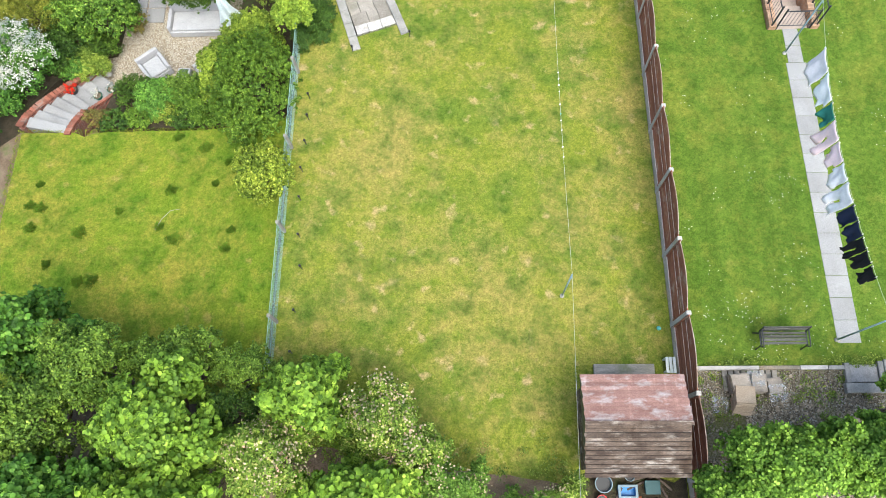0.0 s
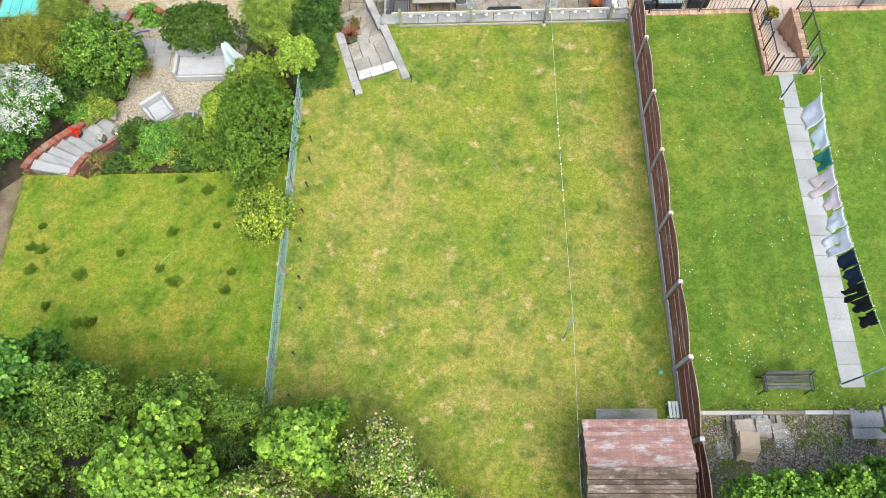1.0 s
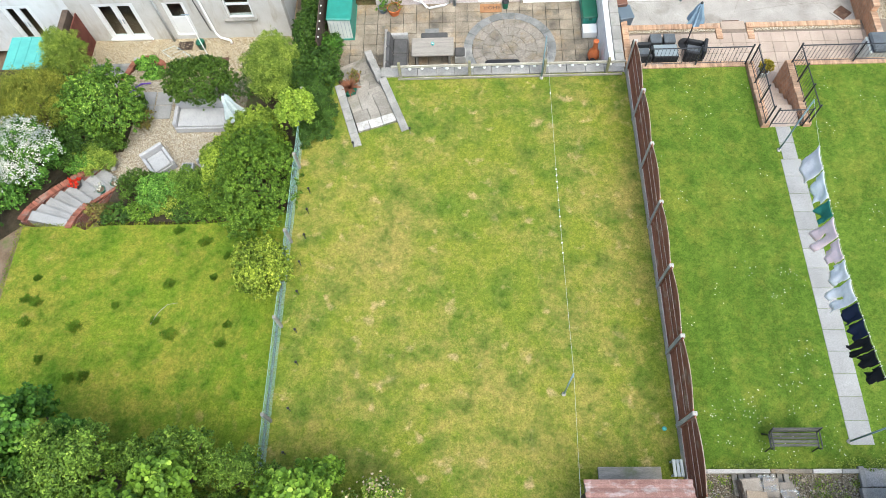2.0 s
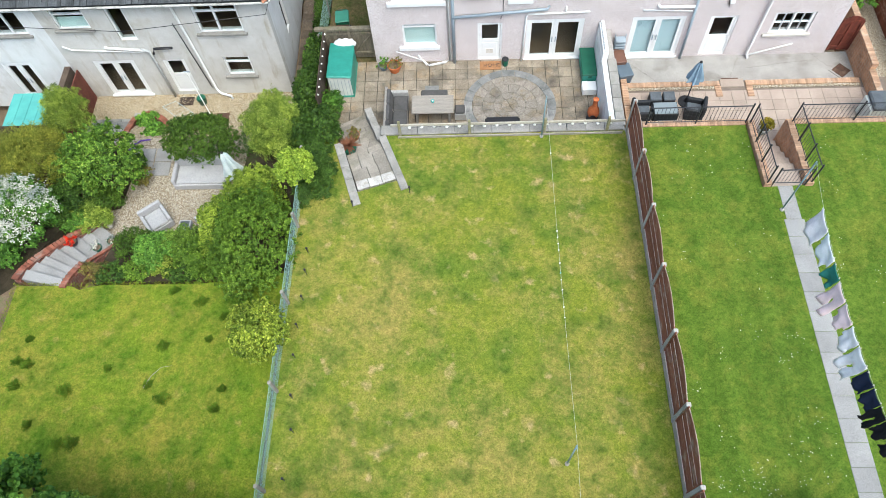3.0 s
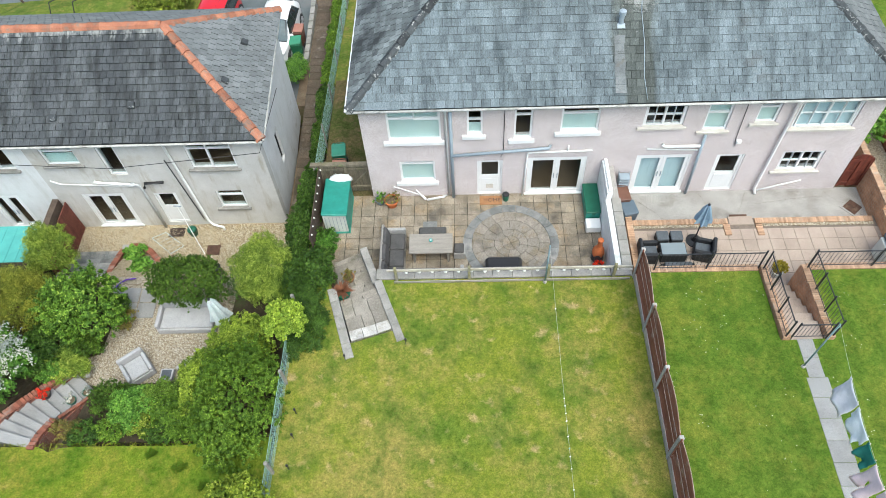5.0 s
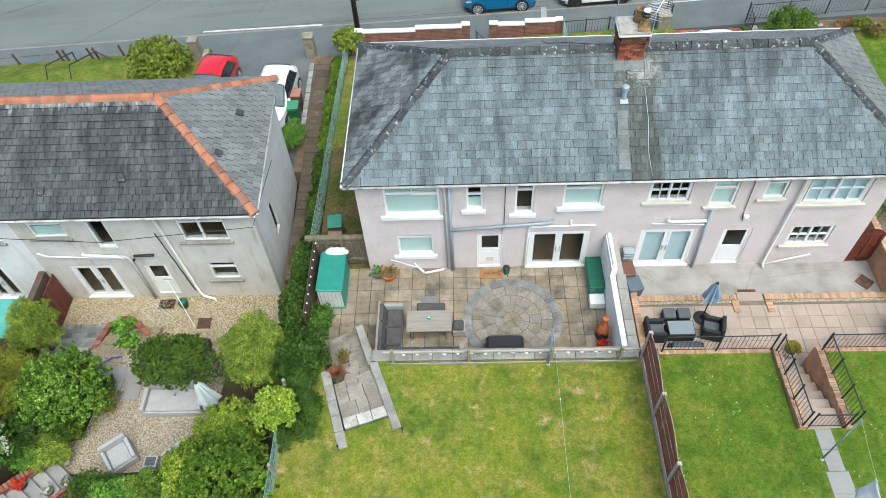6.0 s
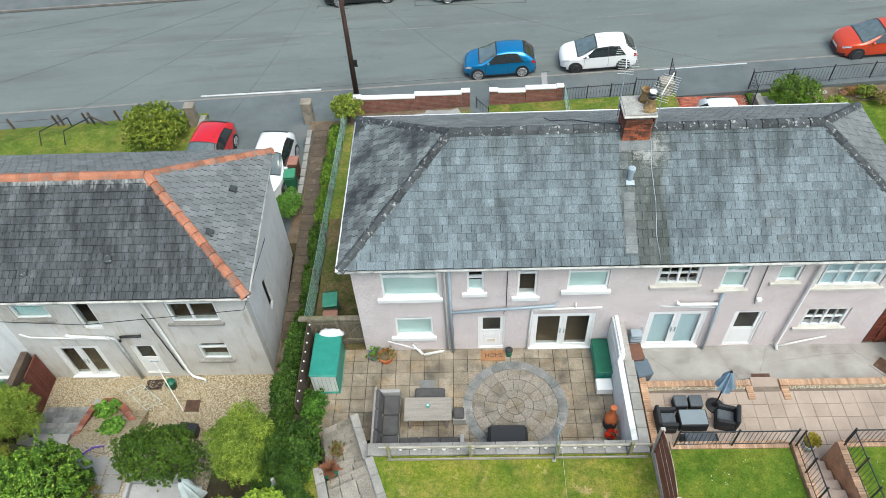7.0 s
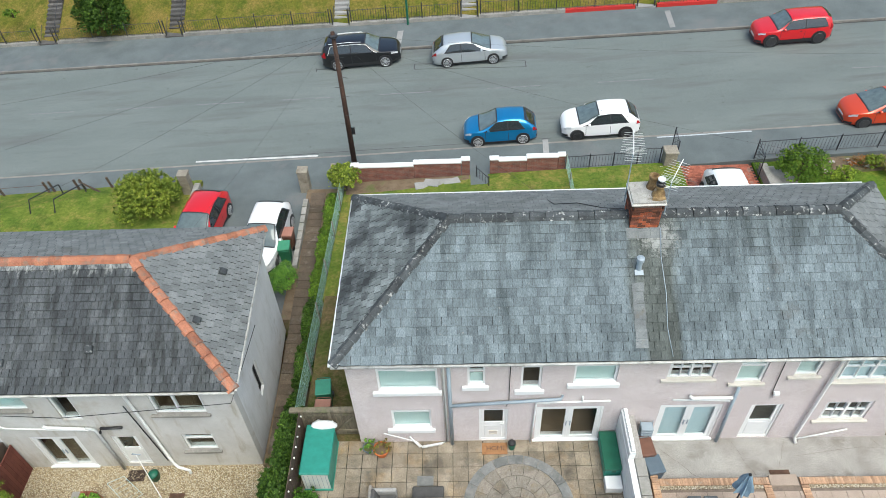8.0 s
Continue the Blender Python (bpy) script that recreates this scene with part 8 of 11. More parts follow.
def wheelie(x, y, z, mat, label, rot=0.0, lid=None):
    t = thing("wheelie_bin", (x, y, z), label, "wheelie bin", "wheelie bins")
    m = Matrix.Translation((x, y, z)) @ Matrix.Rotation(rot, 4, "Z") @ Matrix.Scale(0.88, 4)
    bm = B()
    a = [bm.verts.new(m @ Vector(p)) for p in ((-0.22, -0.25, 0.05), (0.22, -0.25, 0.05), (0.22, 0.22, 0.05), (-0.22, 0.22, 0.05))]
    b = [bm.verts.new(m @ Vector(p)) for p in ((-0.28, -0.34, 0.98), (0.28, -0.34, 0.98), (0.28, 0.3, 0.98), (-0.28, 0.3, 0.98))]
    bm.faces.new(a[::-1])
    bm.faces.new(b)
    for i in range(4):
        bm.faces.new((a[i], a[(i + 1) % 4], b[(i + 1) % 4], b[i]))
    part("body", bm, M[mat], t)
    part("lid", box(B(), -0.3, 0.3, -0.37, 0.32, 0.985, 1.06, m, 0.025), M[lid or mat], t)
    part("handle", tube(B(), [m @ Vector(p) for p in ((-0.24, 0.36, 0.98), (-0.24, 0.4, 1.0), (0.24, 0.4, 1.0), (0.24, 0.36, 0.98))], 0.016, 6), M[mat], t)
    for s in (-0.24, 0.24):
        part("wheel", tube(B(), [m @ Vector((s - 0.03, 0.24, 0.1)), m @ Vector((s + 0.03, 0.24, 0.1))], 0.1, 12), M["black"], t)


wheelie(4.92, 19.1, -0.12, "brown_plastic", "brown wheelie bin beside a wall", 0.1)
wheelie(5.12, 18.62, -0.3, "grey_plastic", "grey wheelie bin beside a brick wall", 0.2)
wheelie(-5.2, 21.4, -0.05, "green_dark", "green wheelie bin behind a side gate", 0.1, "lid_green2")
wheelie(-5.15, 20.7, -0.15, "brown_plastic", "brown wheelie bin behind a side gate", 0.0, "lid_brown2")
M["lid_green"] = paint("faded_green_lid", (0.06, 0.26, 0.14), 0.5, grime=0.2)
M["lid_brown"] = paint("faded_brown_lid", (0.36, 0.17, 0.12), 0.5, grime=0.2)
M["bin_green"] = paint("bin_green_plastic", (0.03, 0.17, 0.08), 0.5, grime=0.2)
wheelie(-8.2, 29.7, -1.74, "bin_green", "green wheelie bin on a drive", 3.2, "lid_green")
wheelie(-8.2, 30.55, -1.74, "brown_plastic", "brown wheelie bin on a drive", 3.1, "lid_brown")
# folded chairs by the french doors of the next house
fc = thing("folded_chairs", (5.0, 19.6, -0.1), "stack of grey folding chairs against a house wall", "chair")
for i in range(5):
    part("seat", box(B(), 4.85, 5.2, 19.45 - 0.0, 19.75, 0.5 + 0.14 * i, 0.53 + 0.14 * i), M["pipe_grey"], fc)
for x in (4.83, 5.2):
    part("frame", tube(B(), [(x, 19.5, -0.1), (x, 19.7, 1.25)], 0.018, 5), M["pipe_grey"], fc)

# dark rattan set on the tiled patio
TZ = 0.205


def rattan_chair(x, y, rot, mat, cush, label, w=0.62, d=0.62, group="", z=TZ, hb=0.62):
    t = thing("rattan_armchair", (0, 0, 0), label, "armchair", group)
    part("base", soft(B(), -w / 2, w / 2, -d / 2, d / 2, 0.02, 0.3, r=0.02), M[mat], t)
    part("backrest", soft(B(), -w / 2, w / 2, d / 2 - 0.1, d / 2 + 0.02, 0.3, hb + 0.1, r=0.03), M[mat], t)
    for s in (-1, 1):
        part("armrest", soft(B(), s * (w / 2 - 0.05) - 0.055, s * (w / 2 - 0.05) + 0.055, -d / 2, d / 2 - 0.1, 0.3, hb - 0.06, r=0.025), M[mat], t)
    part("seat_cushion", soft(B(), -w / 2 + 0.11, w / 2 - 0.11, -d / 2 + 0.02, d / 2 - 0.11, 0.3, 0.4, r=0.03), M[cush], t)
    t.matrix_basis = pose(x, y, z, 0, 0, rot)
    return t


rattan_chair(5.5, 16.8, -80 + 170, "rattan_black", "cushion_slate", "black rattan armchair with a slate-grey cushion")
rattan_chair(7.35, 16.85, -105, "rattan_black", "cushion_slate", "black rattan armchair with a slate-grey cushion")
gt = thing("coffee_table", (6.3, 16.85, TZ), "low black rattan table with a glass top", "table")
part("base", soft(B(), 5.9, 6.75, 16.55, 17.1, TZ + 0.02, TZ + 0.42, r=0.02), M["rattan_black"], gt)
M["table_glass"] = paint("frosted_glass", (0.22, 0.26, 0.28), 0.12, grime=0.05)
part("glass_top", soft(B(), 5.93, 6.72, 16.58, 17.07, TZ + 0.42, TZ + 0.435, r=0.004), M["table_glass"], gt)
for x in (6.08, 6.55):
    ot = thing("footstool", (x, 17.42, TZ), "small black rattan footstool with a slate cushion", "footstool", "footstools by the table")
    part("base", soft(B(), x - 0.2, x + 0.2, 17.24, 17.6, TZ + 0.02, TZ + 0.3, r=0.02), M["rattan_black"], ot)
    part("cushion", soft(B(), x - 0.2, x + 0.2, 17.23, 17.61, TZ + 0.3, TZ + 0.38, r=0.025), M["cushion_slate"], ot)
bs = thing("rattan_bench", (6.35, 16.15, TZ), "black rattan two-seat bench with a slate cushion", "bench")
part("base", soft(B(), 5.85, 6.95, 15.85, 16.35, TZ + 0.02, TZ + 0.3, r=0.02), M["rattan_black"], bs)
part("backrest", soft(B(), 5.85, 6.95, 15.75, 15.86, TZ + 0.02, TZ + 0.72, r=0.02), M["rattan_black"], bs)
part("seat_cushion", soft(B(), 5.95, 6.85, 15.88, 16.35, TZ + 0.3, TZ + 0.4, r=0.03), M["cushion_slate"], bs)


def parasol(x, y, z, h, mat, label, base=True, lean=(0, 0), r=0.22, length=1.1):
    t = thing("parasol", (0, 0, 0), label, "parasol")
    if base:
        part("base", turned(B(), [(0.27, 0), (0.27, 0.04), (0.1, 0.08), (0.05, 0.25)], (0, 0, 0), 20), M["black"], t)
    part("pole", tube(B(), [(0, 0, 0), (0, 0, h)], 0.022, 8), M["black"], t)
    bm = B()
    n = 16
    rings = []
    for j in range(7):
        b = j / 6
        ring = []
        for k in range(n):
            rad = (0.05 + r * b ** 0.7) * (1.0 if k % 2 else 0.55) * (1 + 0.12 * math.sin(k * 2.3 + j))
            ring.append(bm.verts.new((rad * math.cos(k * 6.283 / n), rad * math.sin(k * 6.283 / n), h - 0.02 - length * b - (0.06 if j == 6 and k % 4 == 0 else 0))))
        rings.append(ring)
    for a, b in zip(rings, rings[1:]):
        for k in range(n):
            bm.faces.new((a[k], a[(k + 1) % n], b[(k + 1) % n], b[k]))
    bm.faces.new(rings[0])
    part("canopy", bm, M[mat], t)
    part("finial", turned(B(), [(0.05, 0), (0.04, 0.04), (0.015, 0.07)], (0, 0, h - 0.02), 8), M["black"], t)
    t.matrix_basis = pose(x, y, z, lean[0], lean[1], 0)
    return t


M["canopy_blue"] = surface("faded_blue_canvas", (0.27, 0.38, 0.46), (0.22, 0.31, 0.39), 5, 0.9, 50, 0.2, 0.004)
M["canopy_white"] = surface("pale_canvas", (0.62, 0.67, 0.68), (0.46, 0.55, 0.56), 5, 0.9, 50, 0.2, 0.004)
parasol(7.2, 17.42, TZ, 2.02, "canopy_blue", "closed faded blue parasol on a round base", True, (0, 0), 0.24, 0.85)
cov2 = thing("garden_bin", (13.3, 16.5, TZ), "grey plastic barbecue cart with a black cover", "barbecue")
part("body", soft(B(), 12.9, 13.7, 16.2, 16.9, TZ, TZ + 0.8, r=0.03), M["plastic_pale"], cov2)
part("cover", soft(B(), 12.95, 13.8, 16.15, 16.95, TZ + 0.8, TZ + 0.98, r=0.05), M["cushion_slate"], cov2)

# ---- left garden furniture ----
M["rattan_silver"] = surface("silver_grey_rattan", (0.4, 0.4, 0.405), (0.34, 0.34, 0.345), 18, 0.8, 70, 0.5, 0.005)
M["cushion_silver"] = surface("pale_grey_cushion", (0.36, 0.36, 0.36), (0.32, 0.32, 0.32), 4, 0.9, 50, 0.2, 0.004)
ls = thing("garden_sofa", (-9.75, 14.9, -0.05), "pale grey woven garden sofa on gravel", "sofa")
part("base", soft(B(), -10.62, -8.72, 14.3, 15.2, -0.03, 0.24, r=0.02), M["rattan_silver"], ls)
part("backrest", soft(B(), -10.62, -8.72, 15.1, 15.24, 0.24, 0.68, r=0.03), M["rattan_silver"], ls)
for x in (-10.56, -8.78):
    part("armrest", soft(B(), x - 0.06, x + 0.06, 14.3, 15.1, 0.24, 0.5, r=0.03), M["rattan_silver"], ls)
part("seat_cushion", soft(B(), -10.49, -8.85, 14.34, 15.08, 0.24, 0.33, r=0.02), M["cushion_silver"], ls)
rattan_chair(-10.93, 12.98, 38, "rattan_silver", "cushion_silver", "pale grey woven armchair on gravel", 0.82, 0.8, z=-0.05, hb=0.55)
rattan_chair(-9.05, 12.85, -50, "rattan_silver", "cushion_silver", "pale grey woven armchair half under shrubs", 0.82, 0.8, z=-0.05, hb=0.55)
fp = thing("fire_pit", (-10.0, 12.95, -0.05), "small square dark-topped side table on gravel", "side table")
part("frame", box(B(), -10.18, -9.78, 12.62, 12.98, -0.04, 0.16, bevel=0.01), M["rattan_silver"], fp)
part("glass_top", box(B(), -10.13, -9.83, 12.67, 12.93, 0.162, 0.172), M["cushion_slate"], fp)
parasol(-8.3, 14.45, -0.05, 1.85, "canopy_white", "closed pale striped parasol leaning over a sofa", True, (-2, -5), 0.3, 1.1)
# slabs, covers and small things in the lower yard
ysl = thing("yard_steps", (-14.2, 17.9, -1.7), "flight of dark grey slab steps in gravel", "steps")
for i in range(6):
    y = 16.62 if i == 0 else 17.0 + 0.29 * i
    for k in range(3):
        x = -15.36 + 0.57 * k + 0.02 * (i % 2)
        part("step_slab", box(B(), x, x + 0.56, y, 17.0 + 0.29 * (i + 1), -2.4, -0.8 - 0.165 * i, bevel=0.008), M["slab_grey" if i == 0 else "slab_dark"], ysl)
usl = thing("slab_landing", (-11.6, 15.9, -0.05), "landing of pale grey slabs above gravel", "paving")
for i, (x, y) in enumerate(((-11.95, 15.2), (-11.3, 15.2), (-11.95, 15.8), (-11.3, 15.8), (-12.5, 15.9))):
    part("slab", box(B(), x - 0.3, x + 0.3, y - 0.28, y + 0.28, -0.06, -0.01 - 0.005 * i, bevel=0.006), M["slab_grey"], usl)
bm = tube(B(), [(-12.7, 15.75, 0.02), (-12.55, 16.0, 0.06), (-12.4, 16.2, 0.1), (-12.2, 16.35, 0.1), (-11.9, 16.42, 0.05)], 0.028, 6)
M["purple"] = paint("purple_cloth", (0.1, 0.04, 0.3), 0.7)
lone("garden_hose", bm, M["purple"], "short purple hose on grey slabs", "hose")
bm = box(B(), -10.45, -9.95, 18.55, 19.0, -1.76, -1.73)
lone("drain_cover", bm, M["rust"], "rusty brown drain cover in gravel", "drain cover")
M["mat_dark"] = pebbled("openwork_mat", [(0.06, 0.04, 0.03), (0.09, 0.065, 0.05), (0.05, 0.035, 0.03), (0.3, 0.25, 0.18)], 0.05)
bm = box(B(), -12.1, -11.5, 19.45, 19.85, -1.76, -1.725)
lone("doormat", bm, M["mat_dark"], "dark brown openwork doormat on gravel", "doormat")
bm = box(B(), -13.8, -13.35, 18.72, 19.1, -1.76, -1.72)
lone("paving_slab", bm, M["slab_grey"], "single pale grey slab in gravel", "slab")
bm = turned(B(), [(0.14, 0), (0.18, 0.3), (0.19, 0.3), (0.16, 0.36), (0.05, 0.42)], (-11.1, 19.55, -1.75), 14)
lone("compost_caddy", bm, M["green_dark"], "dark green lidded caddy on gravel", "caddy", smooth=True)
rd = thing("rotary_line", (-10.75, 19.0, -1.75), "thin white washing prop leaning over gravel", "washing prop")
part("pole", tube(B(), [(-10.5, 18.6, -1.75), (-11.0, 19.3, 0.3)], 0.018, 6), M["pipe_white"], rd)
part("head", tube(B(), [(-11.15, 19.35, 0.3), (-10.85, 19.3, 0.34)], 0.025, 6), M["pipe_grey"], rd)
# turquoise-roofed store and brown screen between the yards
ts = thing("garden_store", (-17.3, 18.2, -1.75), "small store with a flat turquoise roof", "shed")
part("body", box(B(), -17.9, -16.6, 17.35, 19.0, -2.2, -0.5), M["green_dark"], ts)
part("roof", box(B(), -18.0, -16.5, 17.2, 19.12, -0.5, -0.42), M["teal"], ts)
for i in range(3):
    part("rib", box(B(), -17.66 + 0.4 * i, -17.62 + 0.4 * i, 17.22, 19.1, -0.42, -0.405), M["teal"], ts)
part("edge", box(B(), -18.0, -16.5, 17.18, 17.2, -0.52, -0.4), M["plastic_pale"], ts)
bs2 = thing("boundary_screen", (-15.4, 18.9, -1.75), "brown boarded screen between two yards", "fence")
M["screen_red"] = surface("brown_red_boards", (0.16, 0.055, 0.04), (0.12, 0.04, 0.03), 3, 0.85, 30, 0.4, 0.005, pieces=0.1)
for i in range(22):
    y = 16.9 + 0.14 * i
    part("board", box(B(), -15.58, -15.54, y, y + 0.132, -2.0, -0.25 + 0.15 * (i > 14)), M["screen_red"], bs2)
part("ivy_board", box(B(), -15.95, -15.72, 18.6, 19.95, -2.0, 0.1), M["wood_dark"], bs2)
bm = turned(B(), [(0.06, 0), (0.1, 0.06), (0.085, 0.14), (0.03, 0.17)], (-12.48, 12.78, 0.12), 12)
lone("stone_ball", bm, M["coping"], "round grey stone ornament at the head of a stair", "ornament", smooth=True)

# ---- roof things ----
M["brick_hot"] = surface("orange_red_brick", (0.42, 0.12, 0.055), (0.3, 0.085, 0.045), 6, 0.9, 30, 0.4, 0.006, (0.2, 0.1, 0.07), 5.0, pieces=0.2)
M["brick_dull"] = surface("dull_red_brick", (0.24, 0.085, 0.05), (0.17, 0.065, 0.045), 6, 0.9, 30, 0.4, 0.006, pieces=0.2)
M["joint_pale"] = surface("old_lime_mortar", (0.3, 0.24, 0.2), (0.2, 0.16, 0.13), 8, 0.95, 40, 0.4, 0.005)
M["cap_white"] = surface("pale_cement", (0.6, 0.58, 0.54), (0.46, 0.44, 0.4), 6, 0.9, 40, 0.4, 0.006, (0.25, 0.22, 0.18), 5.0, stain_lo=0.6, stain_hi=0.7)
M["cap_stone"] = surface("mottled_cement", (0.4, 0.39, 0.36), (0.28, 0.27, 0.25), 5, 0.92, 40, 0.5, 0.008, (0.16, 0.14, 0.1), 4.0, stain_lo=0.56, stain_hi=0.66)
M["lead"] = surface("weathered_lead", (0.17, 0.185, 0.188), (0.115, 0.126, 0.13), 3.5, 0.6, 40, 0.2, 0.004, (0.13, 0.125, 0.11), 3.0, stain_lo=0.55, stain_hi=0.68, pieces=0.15)
M["brick_soot"] = surface("sooty_brick", (0.16, 0.06, 0.035), (0.07, 0.035, 0.025), 5, 0.9, 30, 0.5, 0.008)
M["pot_clay"] = surface("stained_clay_pot", (0.32, 0.22, 0.1), (0.13, 0.08, 0.04), 5, 0.85, 30, 0.4, 0.006, (0.42, 0.36, 0.26), 4.0)
ch = thing("chimney", (4.5, 22.9, 6.3), "red brick chimney stack with two clay pots and aerials", "chimney")
part("core", box(B(), 4.215, 4.975, 22.615, 23.385, 6.2, 7.5), M["joint_pale"], ch)
rb = random.Random(41)
HEAD = [shared("brick", box(B(), -0.105, 0.105, -0.01, 0.03, 0, 0.065, bevel=0.004), M[m]) for m in ("brick_hot", "brick_dull", "brick_soot")]
for c in range(17):
    z = 6.22 + 0.0745 * c
    out = 0.045 if c in (14, 15) else 0.0
    for f in range(4):
        for k in range(-1, 4):
            u = -0.4 + 0.22 * k + (0.11 if c % 2 else 0.0) + 0.105
            if not -0.33 < u < 0.33:
                u = max(-0.29, min(0.29, u)) if -0.42 < u < 0.42 else None
            if u is None:
                continue
            edge = abs(u) > 0.2
            dirt = 0.95 if c >= 14 else 0.7 if c >= 12 else 0.5 if edge else 0.2
            q = rb.random()
            me = HEAD[2] if q < dirt else HEAD[0] if q < dirt + 0.55 * (1 - dirt) else HEAD[1]
            m = Matrix.Translation((4.595, 23.0, z)) @ Matrix.Rotation(math.pi / 2 * f, 4, "Z") @ Matrix.Translation((u, -0.39 - out, 0))
            piece("brick", me, m, ch)
part("cap_edge", box(B(), 4.12, 5.07, 22.52, 23.48, 7.5, 7.56, bevel=0.015), M["cap_white"], ch, "pale cement edge of the cap")
bm = B()
prism(bm, [(4.16, 22.56), (5.03, 22.56), (5.03, 23.44), (4.16, 23.44)], lambda x, y: 7.6 + 0.03 * (x > 4.6), 7.55)
part("flaunching", bm, M["cap_stone"], ch, "mottled cement flaunching")
for k, (a, b) in enumerate(((4.1, 4.42), (4.43, 4.76), (4.77, 5.1))):
    part("apron", box(B(), a, b, 0, 0.3 - 0.03 * (k % 2), 0.03, 0.045, Matrix.Translation((0, 22.36, 4.68 + 2.84 * 0.6234)) @ Matrix.Rotation(0.557, 4, "X")), M["lead"], ch, "grey lead apron")
part("chimney_pot", turned(B(), [(0.17, 0), (0.15, 0.08), (0.12, 0.2), (0.115, 0.34), (0.14, 0.36), (0.145, 0.42), (0.1, 0.42), (0.1, 0.2)], (4.78, 23.2, 7.61), 16), M["pot_clay"], ch, smooth=True)
part("chimney_pot", turned(B(), [(0.19, 0), (0.17, 0.1), (0.115, 0.22), (0.105, 0.32), (0.13, 0.34), (0.13, 0.38), (0.09, 0.38)], (4.88, 22.84, 7.61), 16), M["pot_clay"], ch, smooth=True)
part("cowl", turned(B(), [(0.1, 0.36), (0.125, 0.38), (0.125, 0.46), (0.09, 0.48), (0.09, 0.56)], (4.88, 22.84, 7.61), 14), M["black"], ch)
part("cowl_cap", turned(B(), [(0.105, 0.56), (0.105, 0.6), (0.02, 0.62)], (4.88, 22.84, 7.61), 14), M["pipe_white"], ch)
part("mortar_lump", tube(B(), [(4.7, 22.7, 7.62), (4.86, 22.64, 7.66), (5.0, 22.7, 7.63)], 0.07, 7), M["pot_clay"], ch)
# lead plates laid down the slope below the vent
ld = thing("lead_flashing", (4.3, 21.0, 5.6), "strip of pale lead plates laid over roof slates", "flashing")
for k in range(7):
    y = 19.78 + 0.218 * k
    part("plate", box(B(), 4.14 + 0.012 * (k % 2), 4.47 - 0.014 * (k % 3), 0, 0.25, 0.035, 0.047, Matrix.Translation((0, y, 4.68 + (y - 19.52) * 0.6234)) @ Matrix.Rotation(0.557 - 0.02, 4, "X")), M["lead"], ld)


def aerial(x, y, z, h, rot, label):
    t = thing("tv_aerial", (0, 0, 0), label, "aerial", "roof aerials")
    part("mast", tube(B(), [(0, 0, 0), (0, 0, h)], 0.018, 5), M["pipe_grey"], t)
    part("boom", tube(B(), [(-0.1, 0, h), (0.95, 0, h + 0.06)], 0.014, 4), M["pipe_white"], t)
    for i in range(9):
        x0 = 0.1 * i
        part("element", tube(B(), [(x0, -0.25 - 0.012 * (8 - i), h + 0.007 * i), (x0, 0.25 + 0.012 * (8 - i), h + 0.007 * i)], 0.007, 3), M["pipe_white"], t)
    for i in range(6):
        part("reflector_rod", tube(B(), [(-0.1, -0.22, h - 0.2 + 0.08 * i), (-0.1, 0.22, h - 0.2 + 0.08 * i)], 0.006, 3), M["pipe_white"], t)
    t.matrix_basis = pose(x, y, z, 0, 0, rot)


aerial(4.12, 23.3, 7.0, 1.75, 80, "tall television aerial on a chimney stack")
aerial(5.12, 22.75, 7.0, 1.2, 60, "silver television aerial strapped to a chimney")
vent = thing("roof_vent", (4.4, 21.6, 6.0), "grey metal flue vent on a slate roof", "vent")
part("flashing", box(B(), 4.24, 4.48, 21.47, 21.62, 0.03, 0.045, Matrix.Translation((0, 0, 5.86)) @ Matrix.Translation((0, 21.35, 0)) @ Matrix.Rotation(0.56, 4, "X") @ Matrix.Translation((0, -21.35, 0))), M["pipe_grey"], vent)
part("flue", turned(B(), [(0.08, 0), (0.08, 0.4), (0.11, 0.4), (0.11, 0.52), (0.05, 0.56)], (4.36, 21.6, 5.95), 12), M["pipe_grey"], vent)
for x, y in ((-14.2, 20.45), (-11.55, 20.75), (-16.6, 20.5)):
    z = 3.3 + (y - 19.7) * 0.616
    bm = box(B(), -0.12, 0.12, -0.12, 0.12, 0, 0.14, pose(x, y, z, 31, 0, 0), 0.02)
    lone("roof_vent", bm, M["ridge_grey"], "small dark tile vent on a slate roof", "vent", "tile vents")
for x, y in ((-8.55, 21.6), (-8.3, 23.8)):
    z = 3.3 + (-7.2 - 0.0485 * (y - 19.7) - x) * 0.65
    bm = box(B(), -0.12, 0.12, -0.12, 0.12, 0, 0.14, pose(x, y, z, 0, 32, 0), 0.02)
    lone("roof_vent", bm, M["ridge_grey"], "small dark tile vent on a slate roof", "vent", "tile vents")

M["airer_blue"] = paint("pale_blue_wire", (0.4, 0.56, 0.62), 0.4)
air = thing("clothes_airer", (-12.0, 19.1, -1.75), "folded pale blue wire clothes airer on gravel", "clothes airer")
for a, b in (((-12.7, 19.35), (-11.8, 18.6)), ((-12.2, 19.6), (-11.35, 18.95)), ((-12.7, 19.35), (-12.2, 19.6)), ((-11.8, 18.6), (-11.35, 18.95))):
    part("frame_bar", tube(B(), [(*a, -1.68), (*b, -1.66)], 0.008, 5), M["airer_blue"], air)
for k in range(1, 6):
    f = k / 6
    part("rung", tube(B(), [(-12.7 + 0.9 * f, 19.35 - 0.75 * f, -1.67), (-12.2 + 0.85 * f, 19.6 - 0.65 * f, -1.67)], 0.004, 4), M["airer_blue"], air)
blk = thing("planter_box", (-10.0, 17.9, -1.75), "black plastic box half hidden by a clipped shrub", "box")
